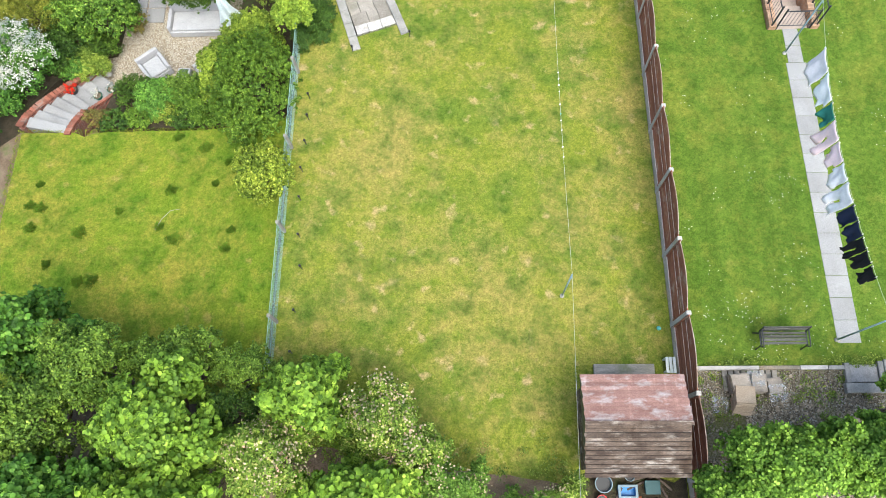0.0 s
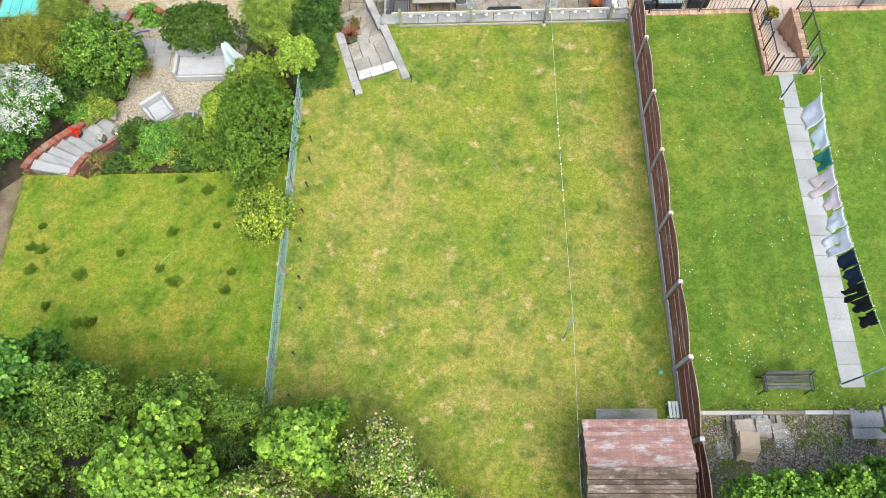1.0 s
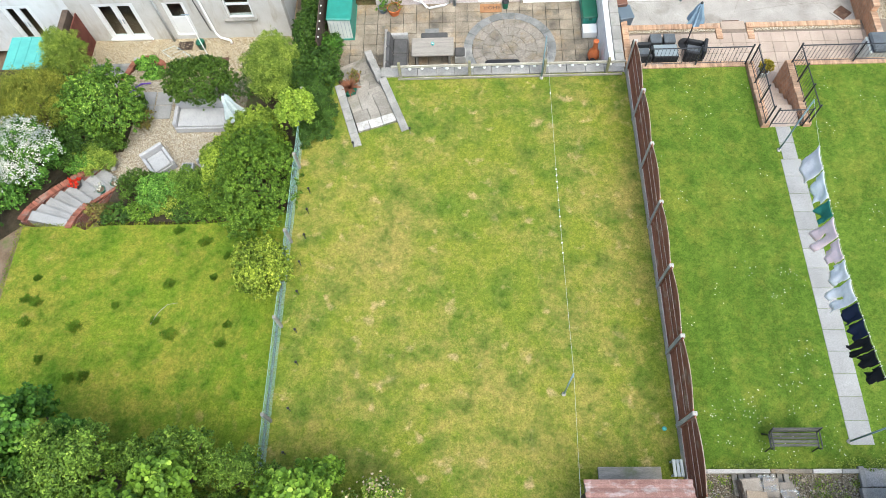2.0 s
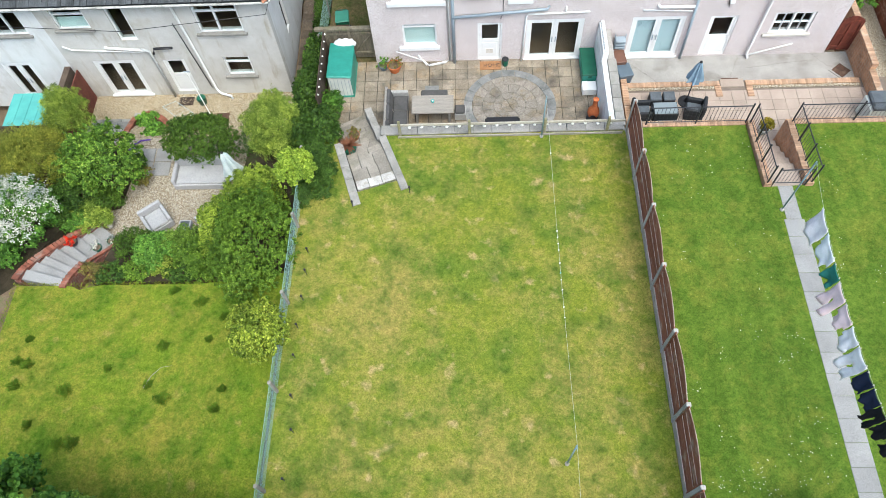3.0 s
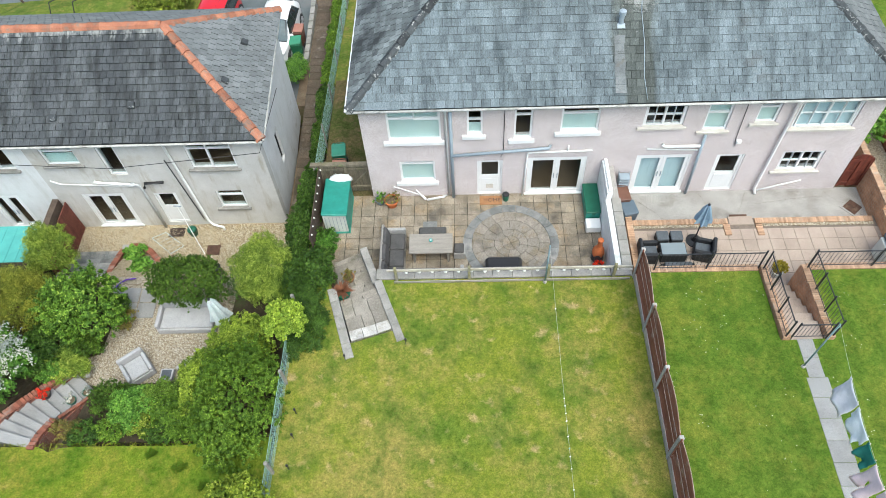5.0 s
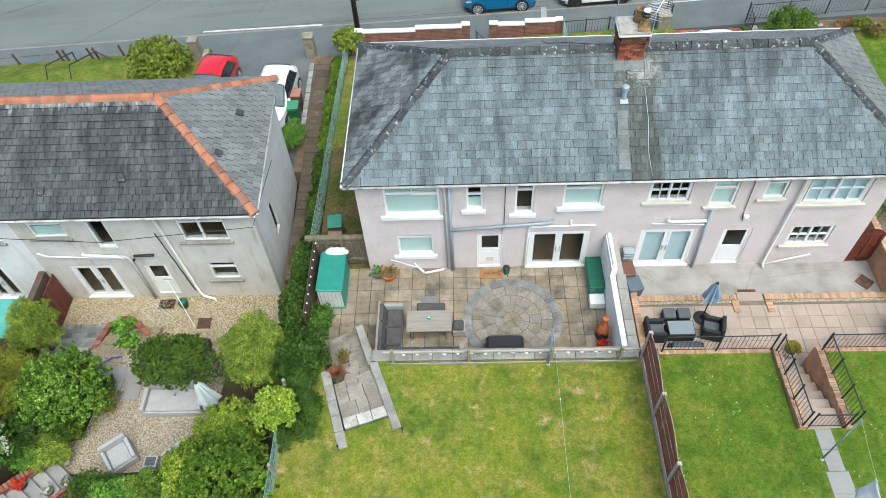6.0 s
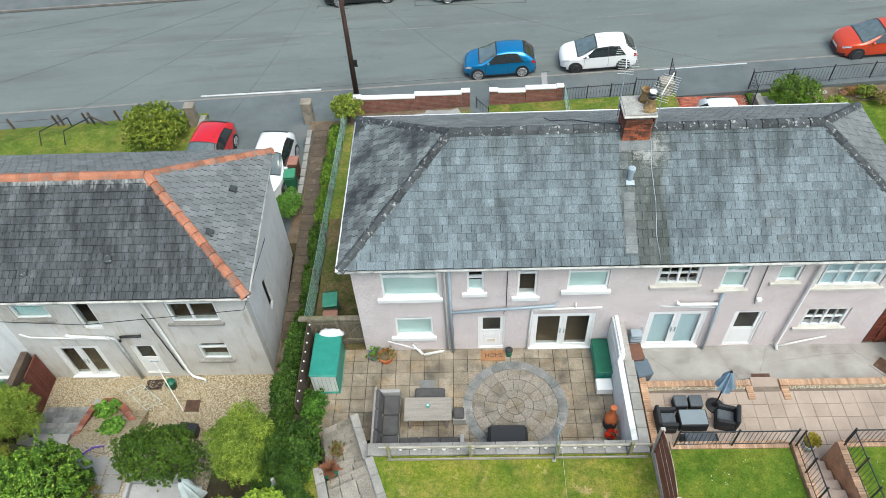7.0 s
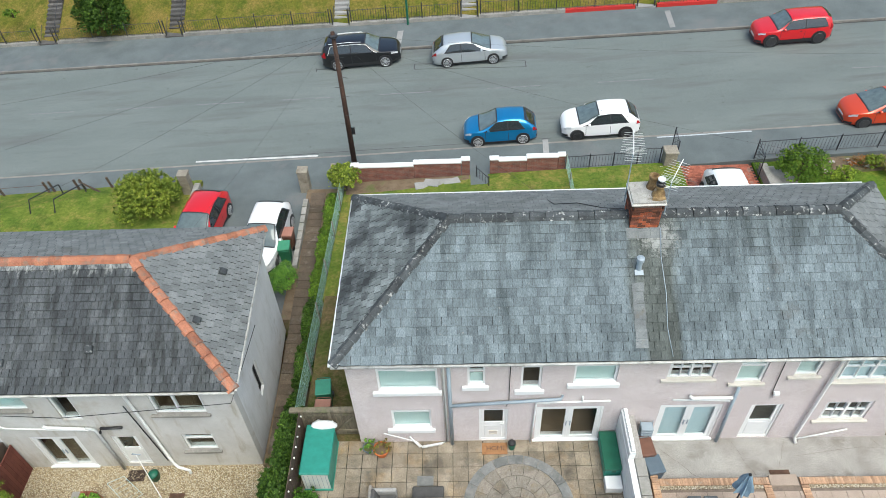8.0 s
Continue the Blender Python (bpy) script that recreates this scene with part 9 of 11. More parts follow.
part("body", soft(B(), -10.3, -9.7, 17.5, 17.9, -1.73, -1.4, r=0.03), M["black"], blk)
part("lid", soft(B(), -0.33, 0.33, -0.22, 0.22, 0, 0.05, pose(-10.0, 17.7, -1.39, 4, 0, -8), 0.02), M["black"], blk)
bm = turned(B(), [(0.07, 0), (0.1, 0.12), (0.11, 0.12), (0.11, 0.14), (0.09, 0.14)], (-11.61, 17.52, -1.2), 14)
lone("washing_bowl", bm, M["plastic_pale"], "small white plastic bowl beside a shrub", "bowl")
pot(-12.3, 12.18, 0.15, 0.13, 0.12, "green_dark", "green bowl of pale pink flowers on a stair", "whiteflower")

# ---- cars ----
def lerp_keys(keys, u):
    for (a, x), (b, y) in zip(keys, keys[1:]):
        if u <= b:
            k = (u - a) / (b - a)
            k = k * k * (3 - 2 * k) * 0.35 + k * 0.65
            return x + (y - x) * k
    return keys[-1][1]


def ring(bm, wx, wy, wz, r, s):
    """The bright outer lip of a wheel rim."""
    pts = [(wx + r * math.cos(a * 0.3142), wy + s * 0.004, wz + r * math.sin(a * 0.3142)) for a in range(21)]
    return tube(bm, pts, 0.012, 4)


def car(x, y, z, rot, L, W, H, colour, label, kind="hatch", roof=None, roll=0.0, rim="pipe_grey", rails=False):
    """A car nose towards +x of its own frame: a lofted shell, glazing laid on it, lamps, wheels and mirrors."""
    t = thing("car", (0, 0, 0), label, "car")
    belt = 0.585 * H if kind != "suv" else 0.6 * H
    # heights along the car from tail (0) to nose (1)
    if kind == "suv":
        top = [(0.0, 0.62), (0.02, 0.66), (0.05, 0.92), (0.1, 0.98), (0.4, 1.0), (0.58, 0.97), (0.74, 0.66), (0.78, 0.645), (0.95, 0.58), (0.985, 0.5), (1.0, 0.42)]
    else:
        top = [(0.0, 0.5), (0.02, 0.6), (0.06, 0.72), (0.14, 0.905), (0.22, 0.965), (0.38, 1.0), (0.53, 0.97), (0.77, 0.675), (0.81, 0.655), (0.93, 0.58), (0.975, 0.5), (1.0, 0.39)]
    half = [(0.0, 0.66), (0.03, 0.82), (0.08, 0.92), (0.16, 0.98), (0.5, 1.0), (0.8, 0.97), (0.9, 0.88), (0.96, 0.74), (1.0, 0.52)]
    zb = 0.17 if kind != "suv" else 0.2

    def S(u, v):
        """A point of the shell: u from tail to nose, v from sill (0) over the roof's middle (1)."""
        zt = lerp_keys(top, u) * H
        w = lerp_keys(half, u) * W / 2
        zbelt = min(belt, zt * 0.93)
        tum = max(0.0, (zt - belt) / (H - belt))
        if v < 0.5:
            k = v / 0.5
            zz = zb + (zbelt - zb) * k
            bulge = 0.94 + 0.06 * math.sin(math.pi * min(1, 0.25 + k * 0.62))
            return Vector(((u - 0.5) * L, w * bulge, zz))
        k = (v - 0.5) / 0.5
        wr = w * (0.99 - 0.23 * tum)
        if k < 0.5:
            q = k / 0.5
            edge = zbelt + (zt * 0.955 - zbelt) * q
            return Vector(((u - 0.5) * L, w * 0.985 + (wr * 0.93 - w * 0.985) * (q ** 1.25), edge))
        q = (k - 0.5) / 0.5
        return Vector(((u - 0.5) * L, wr * 0.93 * (1 - q), zt * 0.955 + zt * 0.045 * math.sin(math.pi / 2 * min(1.0, q * 1.35))))

    def patch(u0, u1, v0, v1, lift, nu=8, nv=6, side=1, top=None, both=False):
        bm = B()
        g = {}
        vr = [v0 + (v1 - v0) * j / nv for j in range(nv + 1)]
        if both:
            vr = vr + [2 - q for q in vr[::-1][1:]]
        for i in range(nu + 1):
            for j, v in enumerate(vr):
                k = min(1.0, (v - v0) / (v1 - v0)) if top else 0.0
                a, b = (u0 + (top[0] - u0) * k, u1 + (top[1] - u1) * k) if top else (u0, u1)
                u = a + (b - a) * i / nu
                s = side
                vv = v
                if v > 1:
                    vv, s = 2 - v, -side
                p = S(u, vv)
                e = 1e-3
                du, dv = S(min(1, u + e), vv) - S(max(0, u - e), vv), S(u, min(1, vv + e)) - S(u, max(0, vv - e))
                n = du.cross(dv)
                n = n.normalized() if n.length > 1e-9 else Vector((0, 0, 1))
                if n.y < 0 and vv < 0.75 or n.z < 0 and vv >= 0.75:
                    n = -n
                p = p + n * lift
                g[i, j] = bm.verts.new((p.x, p.y * s, p.z))
        for i in range(nu):
            for j in range(len(vr) - 1):
                bm.faces.new((g[i, j], g[i + 1, j], g[i + 1, j + 1], g[i, j + 1]))
        bmesh.ops.recalc_face_normals(bm, faces=bm.faces)
        return bm
    # shell
    bm = B()
    us = [0, 0.01, 0.025, 0.05, 0.075, 0.1, 0.13, 0.17, 0.22, 0.3, 0.38, 0.46, 0.52, 0.56, 0.62, 0.68, 0.73, 0.76, 0.8, 0.86, 0.91, 0.945, 0.965, 0.98, 0.99, 1.0]
    vs = [0, 0.08, 0.18, 0.3, 0.42, 0.5, 0.58, 0.66, 0.74, 0.8, 0.86, 0.93, 1.0]
    full = [(v, 1) for v in vs] + [(v, -1) for v in vs[::-1][1:]]
    rows = [[bm.verts.new((lambda p, s: (p.x, p.y * s, p.z))(S(u, v), s)) for v, s in full] for u in us]
    for a, b in zip(rows, rows[1:]):
        for k in range(len(full) - 1):
            bm.faces.new((a[k], b[k], b[k + 1], a[k + 1]))
    bm.faces.new(rows[0])
    bm.faces.new(rows[-1][::-1])
    for a, b in zip(rows, rows[1:]):
        bm.faces.new((a[0], a[-1], b[-1], b[0]))
    bmesh.ops.recalc_face_normals(bm, faces=bm.faces)
    part("body", bm, M[colour], t, smooth=True)
    gl = M["car_glass"]
    # glazing
    wide = (0.16, 0.745) if kind != "suv" else (0.09, 0.72)
    high = (0.25, 0.565) if kind != "suv" else (0.14, 0.6)
    part("windscreen_surround", patch(0.53 if kind != "suv" else 0.57, 0.79 if kind != "suv" else 0.75, 0.715, 1.0, 0.004, 8, 6, both=True), M["black"], t, smooth=True)
    part("rear_surround", patch(0.022, 0.1 if kind == "suv" else 0.165, 0.765, 1.0, 0.004, 5, 6, both=True), M["black"], t, smooth=True)
    part("windscreen", patch(0.545 if kind != "suv" else 0.585, 0.775 if kind != "suv" else 0.735, 0.735, 1.0, 0.008, 8, 6, both=True), M["windscreen_glass"], t, smooth=True)
    part("rear_window", patch(0.035 if kind == "suv" else 0.03, 0.085 if kind == "suv" else 0.15, 0.79, 1.0, 0.006, 5, 6, both=True), gl, t, smooth=True)
    for s in (1, -1):
        part("window_surround", patch(*wide, 0.52, 0.735, 0.005, 12, 4, s, high), M["black"], t, smooth=True)
        part("door_seam", patch(0.389, 0.394, 0.1, 0.52, 0.004, 1, 6, s), M["black"], t)
        part("door_seam", patch(0.7, 0.705, 0.1, 0.5, 0.004, 1, 6, s), M["black"], t)
        part("side_window", patch(0.4, 0.725 if kind != "suv" else 0.7, 0.535, 0.725, 0.008, 8, 4, s, (0.4, 0.56)), gl, t, smooth=True)
        part("side_window", patch(0.19 if kind != "suv" else 0.1, 0.385, 0.55, 0.72, 0.008, 8, 4, s, (0.27 if kind != "suv" else 0.15, 0.385)), gl, t, smooth=True)
        part("pillar", patch(0.384, 0.401, 0.56, 0.715, 0.007, 2, 4, s), M["black"], t, smooth=True)
        part("headlight", patch(0.895, 0.975, 0.4, 0.51, 0.008, 5, 4, s), M["lamp_clear"], t, smooth=True)
        part("tail_light", patch(0.0, 0.06, 0.4, 0.6, 0.01, 4, 4, s), M["lamp_red"], t, smooth=True)
        part("sill", patch(0.22, 0.78, 0.0, 0.07 if kind != "suv" else 0.14, 0.008, 6, 2, s), M["black"], t, smooth=True)
        part("door_handle", patch(0.43, 0.46, 0.43, 0.46, 0.018, 2, 1, s), M["black"] if kind == "suv" else M[colour], t)
        mp = S(0.66, 0.53)
        part("mirror", soft(B(), mp.x - 0.06, mp.x + 0.06, s * (mp.y + 0.02) - 0.07, s * (mp.y + 0.02) + 0.07, mp.z - 0.02, mp.z + 0.1, r=0.03), M[colour], t)
        if rails:
            part("window_trim", tube(B(), [(q.x, s * (q.y + 0.008), q.z) for q in [S(wide[0] + (high[0] - wide[0]) * k / 4, 0.52 + 0.215 * k / 4) for k in range(5)] + [S(high[0] + (high[1] - high[0]) * k / 6, 0.735) for k in range(7)] + [S(high[1] + (wide[1] - high[1]) * k / 4, 0.735 - 0.215 * k / 4) for k in range(5)]], 0.013, 4), M["pipe_white"], t)
            part("roof_rail", tube(B(), [(S(u, 0.78).x, s * S(u, 0.78).y, S(u, 0.78).z + 0.05) for u in (0.12, 0.25, 0.4, 0.53)], 0.018, 5), M["pipe_white"], t)
    if roof:
        part("roof_panel", patch(0.11, 0.565, 0.775, 1.0, 0.005, 10, 6, both=True), M[roof], t, smooth=True)
    part("grille", box(B(), L / 2 - 0.1, L / 2 + 0.004, -W * 0.25, W * 0.25, 0.2, 0.36, bevel=0.02), M["black"], t)
    part("front_bumper", patch(0.93, 1.0, 0.02, 0.14, 0.008, 5, 3, 1), M["black"], t, smooth=True)
    part("front_bumper", patch(0.93, 1.0, 0.02, 0.14, 0.008, 5, 3, -1), M["black"], t, smooth=True)
    part("front_plate", box(B(), L / 2 - 0.02, L / 2 + 0.006, -0.26, 0.26, 0.4, 0.5), M["upvc"], t)
    part("rear_plate", box(B(), -L / 2 - 0.012, -L / 2 + 0.02, -0.26, 0.26, 0.52, 0.62), M["plate_yellow"], t)
    part("bumper", box(B(), -L / 2 - 0.006, -L / 2 + 0.05, -W * 0.36, W * 0.36, 0.24, 0.36, bevel=0.02), M["black"], t)
    r = 0.3 if kind != "suv" else 0.35
    wb = 0.305 * L
    for wx in (-wb, wb + 0.02):
        for s in (1, -1):
            yy = s * (W / 2 - 0.1)
            part("wheel_arch", tube(B(), [(wx, s * (W / 2 - 0.2), r), (wx, s * (W / 2 + 0.004), r)], r + 0.05, 20), M["black"], t)
            wh = part("wheel", tube(B(), [(wx, yy - 0.1, r), (wx, yy + 0.11, r)] if s > 0 else [(wx, yy + 0.1, r), (wx, yy - 0.11, r)], r, 24), M["tyre"], t)
            bm = tube(B(), [(wx, yy + s * 0.1, r), (wx, yy + s * 0.118, r)], r * 0.76, 20)
            part("rim", bm, M["rim_dark"], wh)
            bm = B()
            for k in range(10):
                a = k * 0.62832
                box(bm, 0.02, r * 0.73, -0.016, 0.016, 0, 0.012, Matrix.Translation((wx, yy + s * 0.118, r)) @ Matrix.Rotation(-s * math.pi / 2, 4, "X") @ Matrix.Rotation(a, 4, "Z"))
            tube(bm, [(wx, yy + s * 0.117, r), (wx, yy + s * 0.132, r)], 0.06, 10)
            part("spokes", ring(bm, wx, yy + s * 0.118, r, r * 0.76, s), M[rim], wh)
    t.matrix_basis = Matrix.Translation((x, y, z)) @ Matrix.Rotation(radians(roll), 4, "Y") @ Matrix.Rotation(radians(rot), 4, "Z")
    return t


# windscreens: the sky's reflection is put into a pale teal base colour
M["windscreen_glass"] = paint("sky_reflection_glass", (0.12, 0.155, 0.155), 0.04, 0.0, 1.0, 0.3)
M["car_glass"] = paint("tinted_glass", (0.02, 0.026, 0.028), 0.04, 0.0, 1.0, 0.0)
M["lamp_clear"] = paint("clear_lamp", (0.6, 0.62, 0.64), 0.12)
M["lamp_red"] = paint("red_lamp", (0.35, 0.01, 0.015), 0.15)
M["plate_yellow"] = paint("yellow_plate", (0.6, 0.48, 0.05), 0.4)
M["tyre"] = paint("tyre_rubber", (0.018, 0.018, 0.019), 0.8)
M["rim_dark"] = paint("rim_shadow", (0.04, 0.04, 0.042), 0.4)
M["rim_silver"] = paint("silver_alloy", (0.55, 0.56, 0.58), 0.3, 0.6)
for nm, c, mt in (("car_blue", (0.008, 0.21, 0.46), 0.55), ("car_white", (0.8, 0.8, 0.8), 0.0), ("car_black", (0.006, 0.006, 0.008), 0.2), ("car_silver", (0.5, 0.53, 0.55), 0.5), ("car_red", (0.58, 0.008, 0.014), 0.1), ("car_orange", (0.6, 0.055, 0.012), 0.2)):
    M[nm] = paint(nm + "_paint", c, 0.3, mt, 0.8, 0.03)
SL = -3.43
car(1.5, 37.63, ROAD(1.5, 0), 180, 3.62, 1.66, 1.38, "car_blue", "small metallic blue hatchback parked at the kerb", roll=SL, rim="rim_silver")
car(6.42, 37.53, ROAD(6.42, 0), 180, 3.78, 1.72, 1.4, "car_white", "white hatchback with a floating white roof parked at the kerb", roll=SL, rim="black", roof="car_white")
car(-6.2, 46.05, ROAD(-6.2, 0), 0, 4.6, 1.88, 1.56, "car_black", "large black sport utility car with chrome roof rails", "suv", roll=SL, rim="rim_silver", rails=True)
car(0.15, 45.35, ROAD(0.05, 0), 0, 4.3, 1.78, 1.42, "car_silver", "silver hatchback parked at the far kerb", roll=SL, rim="rim_silver")
car(17.9, 44.65, ROAD(17.9, 0), 180, 4.05, 1.8, 1.5, "car_red", "bright red crossover car on the road", "suv", roll=SL, rim="rim_dark")
car(19.75, 36.85, ROAD(19.75, 0), 180, 4.05, 1.76, 1.38, "car_orange", "orange-red hatchback parked at the kerb", roll=SL, rim="rim_dark")
car(-12.35, 31.6, -1.76, -96, 4.1, 1.75, 1.45, "car_red", "red hatchback parked on a drive", rim="rim_silver")
car(-9.2, 30.7, -1.74, -94, 3.95, 1.72, 1.5, "car_white", "white hatchback parked on a drive", rim="rim_silver")
car(10.95, 30.95, -0.66, -90, 3.9, 1.75, 1.45, "car_white", "white hatchback on a brick drive behind gates", rim="rim_dark")
bm = prism(B(), [(9.57, 26.3), (12.9, 26.3), (12.9, 34.15), (9.57, 34.15)], lambda x, y: -0.645 - 0.004 * (y - 26), -1.6)
drive = lone("brick_drive", bm, M["joint"], "brick-paved drive behind iron gates", "driveway", kind="structure")
bm = B()
for j in range(25):
    for i in range(16):
        bx, by = 9.6 + 0.212 * i - 0.105 * (j % 2) * (i > 0), 31.5 + 0.106 * j
        if bx + 0.2 < 12.9:
            box(bm, bx, bx + 0.2, by, by + 0.098, -0.7, -0.625 - 0.004 * (by - 26))
part("paving_bricks", bm, M["brick_red_j"], drive, kind="stuff")

# ---- plants ----
def unit(v):
    return v / np.maximum(1e-9, np.linalg.norm(v, axis=1, keepdims=True))


def leaf_cloud(centres, facing, sizes, rng, shape="round", jitter=0.6, droop=0.2):
    """Arrays of small folded leaves at the given points."""
    n = len(centres)
    nrm = unit(facing + rng.normal(0, jitter, (n, 3)))
    ref = rng.normal(0, 1, (n, 3))
    d = unit(np.cross(nrm, ref))
    s = np.cross(nrm, d)
    L = sizes[:, None]
    if shape == "round":
        outline = [(-0.5, 0, 0), (-0.22, 0.42, 0.1), (0.2, 0.4, 0.1), (0.5, 0, -0.05), (0.2, -0.4, 0.1), (-0.22, -0.42, 0.1)]
        faces = [(0, 1, 2, 3), (0, 3, 4, 5)]
    elif shape == "lobed":
        outline = [(-0.5, 0, 0), (-0.18, 0.46, 0.08), (0.22, 0.34, 0.04), (0.52, 0, -0.1), (0.22, -0.34, 0.04), (-0.18, -0.46, 0.08)]
        faces = [(0, 1, 2, 3), (0, 3, 4, 5)]
    elif shape == "needle":
        outline = [(-0.6, 0.07, 0), (0.6, 0.05, -0.1), (0.6, -0.05, -0.1), (-0.6, -0.07, 0)]
        faces = [(0, 3, 2, 1)]
    else:
        outline = [(-0.5, 0, 0), (0.05, 0.26, 0.07), (0.5, 0, -0.08), (0.05, -0.26, 0.07)]
        faces = [(0, 3, 2, 1)]
    verts = np.concatenate([(centres + L * (a * d + b * s + c * nrm))[:, None, :] for a, b, c in outline], axis=1)
    k = len(outline)
    idx = (np.arange(n)[:, None, None] * k + np.array(faces)[None]).reshape(-1)
    return verts.reshape(-1, 3), idx


def blob_points(rng, blobs, count, inner=0.12, clump=0.16, floor=-0.5, shoot=0.8, per=38):
    """Leaf places in clumps over a set of ellipsoids, thick outside and thin within."""
    b = np.array(blobs, dtype=float)
    area = (b[:, 3] * b[:, 4] + b[:, 3] * b[:, 5] + b[:, 4] * b[:, 5])
    which = rng.choice(len(b), size=max(1, count // per), p=area / area.sum())
    d = unit(rng.normal(0, 1, (len(which), 3)))
    d[:, 2] = np.where(d[:, 2] < floor, -d[:, 2], d[:, 2])
    rad = np.where(rng.random(len(which)) < inner, rng.uniform(0.3, 0.85, len(which)), rng.uniform(0.84, 1.08, len(which)))
    cc = b[which, :3] + d * b[which, 3:] * rad[:, None]
    size = b[which, 3:].mean(axis=1)
    pick = rng.integers(0, len(which), count)
    scale = np.clip(size, 0.25, 1.0)
    way = unit(d + rng.normal(0, 0.5, d.shape) + np.array([0, 0, 0.5]))
    length = scale * rng.uniform(0.15, 0.75, len(which)) * shoot
    along = rng.random(count) ** 0.8
    p = cc[pick] + way[pick] * (length[pick] * along)[:, None]
    p = p + rng.normal(0, 1, (count, 3)) * (clump * scale[pick] * (1.0 - 0.55 * along))[:, None]
    out = unit((p - b[which[pick], :3]) / b[which[pick], 3:])
    out[:, 2] += 0.55
    return p, unit(out)


def domes(rng, x, y, z0, rx, ry, h, n):
    """A crown of upright tufts round a leader, falling away to its sides, with deep gaps between them."""
    out = [(x, y, z0 + h * 0.66, rx * 0.4, ry * 0.4, h * 0.36)]
    for i in range(n):
        a = 2.39996 * i + rng.uniform(-0.5, 0.5)
        r = math.sqrt((i + 0.8) / n) * 0.86
        px, py = x + math.cos(a) * r * rx, y + math.sin(a) * r * ry
        pz = z0 + h * (0.7 - 0.5 * r * r + rng.uniform(-0.26, 0.2))
        s = rng.uniform(0.55, 1.2)
        w = 0.215 * s * (rx + ry) / 2
        out.append((px, py, pz, w, w, h * 0.24 * s + 0.15))
    return out


def plant(name, label, cat, base, blobs, count, size, mat, seed, shape="round", stems=5, bark="wood_dark", flowers=None, inner=0.12, clump=0.16, jitter=0.6, group="", shoot=0.8, per=38):
    rng = np.random.default_rng(seed)
    t = thing(name, base, label, cat, group)
    o = np.array(base)
    bm = B()
    b = np.array(blobs)
    cz = b[:, 2].mean()
    if stems:
        tube(bm, [base, (base[0] + 0.04, base[1] + 0.03, base[2] + (cz - base[2]) * 0.35), (base[0], base[1], cz)], 0.05 + 0.012 * stems, 7, 0.04)
        for k in range(min(stems, len(blobs))):
            e = blobs[(k * 3) % len(blobs)]
            m = Vector(base) + (Vector(e[:3]) - Vector(base)) * 0.5 + Vector((rng.normal(0, 0.06), rng.normal(0, 0.06), 0.05))
            tube(bm, [Vector(base) + Vector((0, 0, (cz - base[2]) * 0.25)), m, e[:3]], 0.035 + 0.004 * stems, 5, 0.012)
        part("trunk" if cat == "tree" else "stem", bm, M[bark], t)
    else:
        bm.free()
    p, f = blob_points(rng, blobs, count, inner, clump, shoot=shoot, per=per)
    keep = p[:, 2] > base[2] + 0.03
    p, f = p[keep], f[keep]
    s = rng.uniform(0.65, 1.25, len(p)) * size
    v, idx = leaf_cloud(p - o, f, s, rng, shape, jitter)
    me = array_mesh("crown", v, 4, idx, [M[mat]])
    c = new("crown", me)
    c.parent = t
    if flowers:
        fm, fn, fs = flowers[:3]
        fp, ff = blob_points(rng, blobs, fn * 3, 0.0, clump * (flowers[3] if len(flowers) > 3 else 1.0))
        top = fp[:, 2] > np.median(fp[:, 2]) - 0.1
        fp, ff = fp[top][:fn], ff[top][:fn]
        fp = fp + ff * size * 0.6
        v, idx = leaf_cloud(fp - o, ff * 2, rng.uniform(0.7, 1.3, len(fp)) * fs, rng, "round", 0.3)
        me = array_mesh("blossom", v, 4, idx, [M[fm]])
        c = new("blossom", me)
        c.parent = t
    return t


M["leaf_hazel"] = leaf_mat("hazel_leaf", (0.11, 0.225, 0.024), (0.215, 0.365, 0.04), (0.34, 0.48, 0.07))
M["leaf_hazel_dark"] = leaf_mat("dark_hazel_leaf", (0.055, 0.15, 0.02), (0.12, 0.265, 0.035), (0.21, 0.37, 0.06))
M["leaf_thorn"] = leaf_mat("thorn_leaf", (0.085, 0.165, 0.02), (0.18, 0.3, 0.04), (0.31, 0.43, 0.07))
M["leaf_maple"] = leaf_mat("maple_leaf", (0.105, 0.225, 0.02), (0.215, 0.38, 0.045), (0.34, 0.5, 0.09))
M["leaf_rose"] = leaf_mat("rose_leaf", (0.14, 0.25, 0.03), (0.28, 0.4, 0.06), (0.48, 0.46, 0.16))
M["leaf_box"] = leaf_mat("privet_leaf", (0.07, 0.15, 0.016), (0.15, 0.265, 0.028), (0.27, 0.39, 0.05))
M["leaf_mid"] = leaf_mat("garden_shrub_leaf", (0.065, 0.155, 0.02), (0.17, 0.31, 0.036), (0.34, 0.47, 0.08))
M["leaf_dark"] = leaf_mat("dark_evergreen_leaf", (0.03, 0.075, 0.012), (0.075, 0.15, 0.022), (0.13, 0.21, 0.035))
M["leaf_clipped"] = leaf_mat("clipped_evergreen_leaf", (0.045, 0.095, 0.013), (0.1, 0.185, 0.022), (0.17, 0.26, 0.036))
M["leaf_yellow"] = leaf_mat("golden_ball_leaf", (0.32, 0.24, 0.02), (0.5, 0.4, 0.04), (0.6, 0.5, 0.08))
M["leaf_heather"] = leaf_mat("heather_leaf", (0.2, 0.075, 0.02), (0.34, 0.14, 0.035), (0.42, 0.24, 0.06))
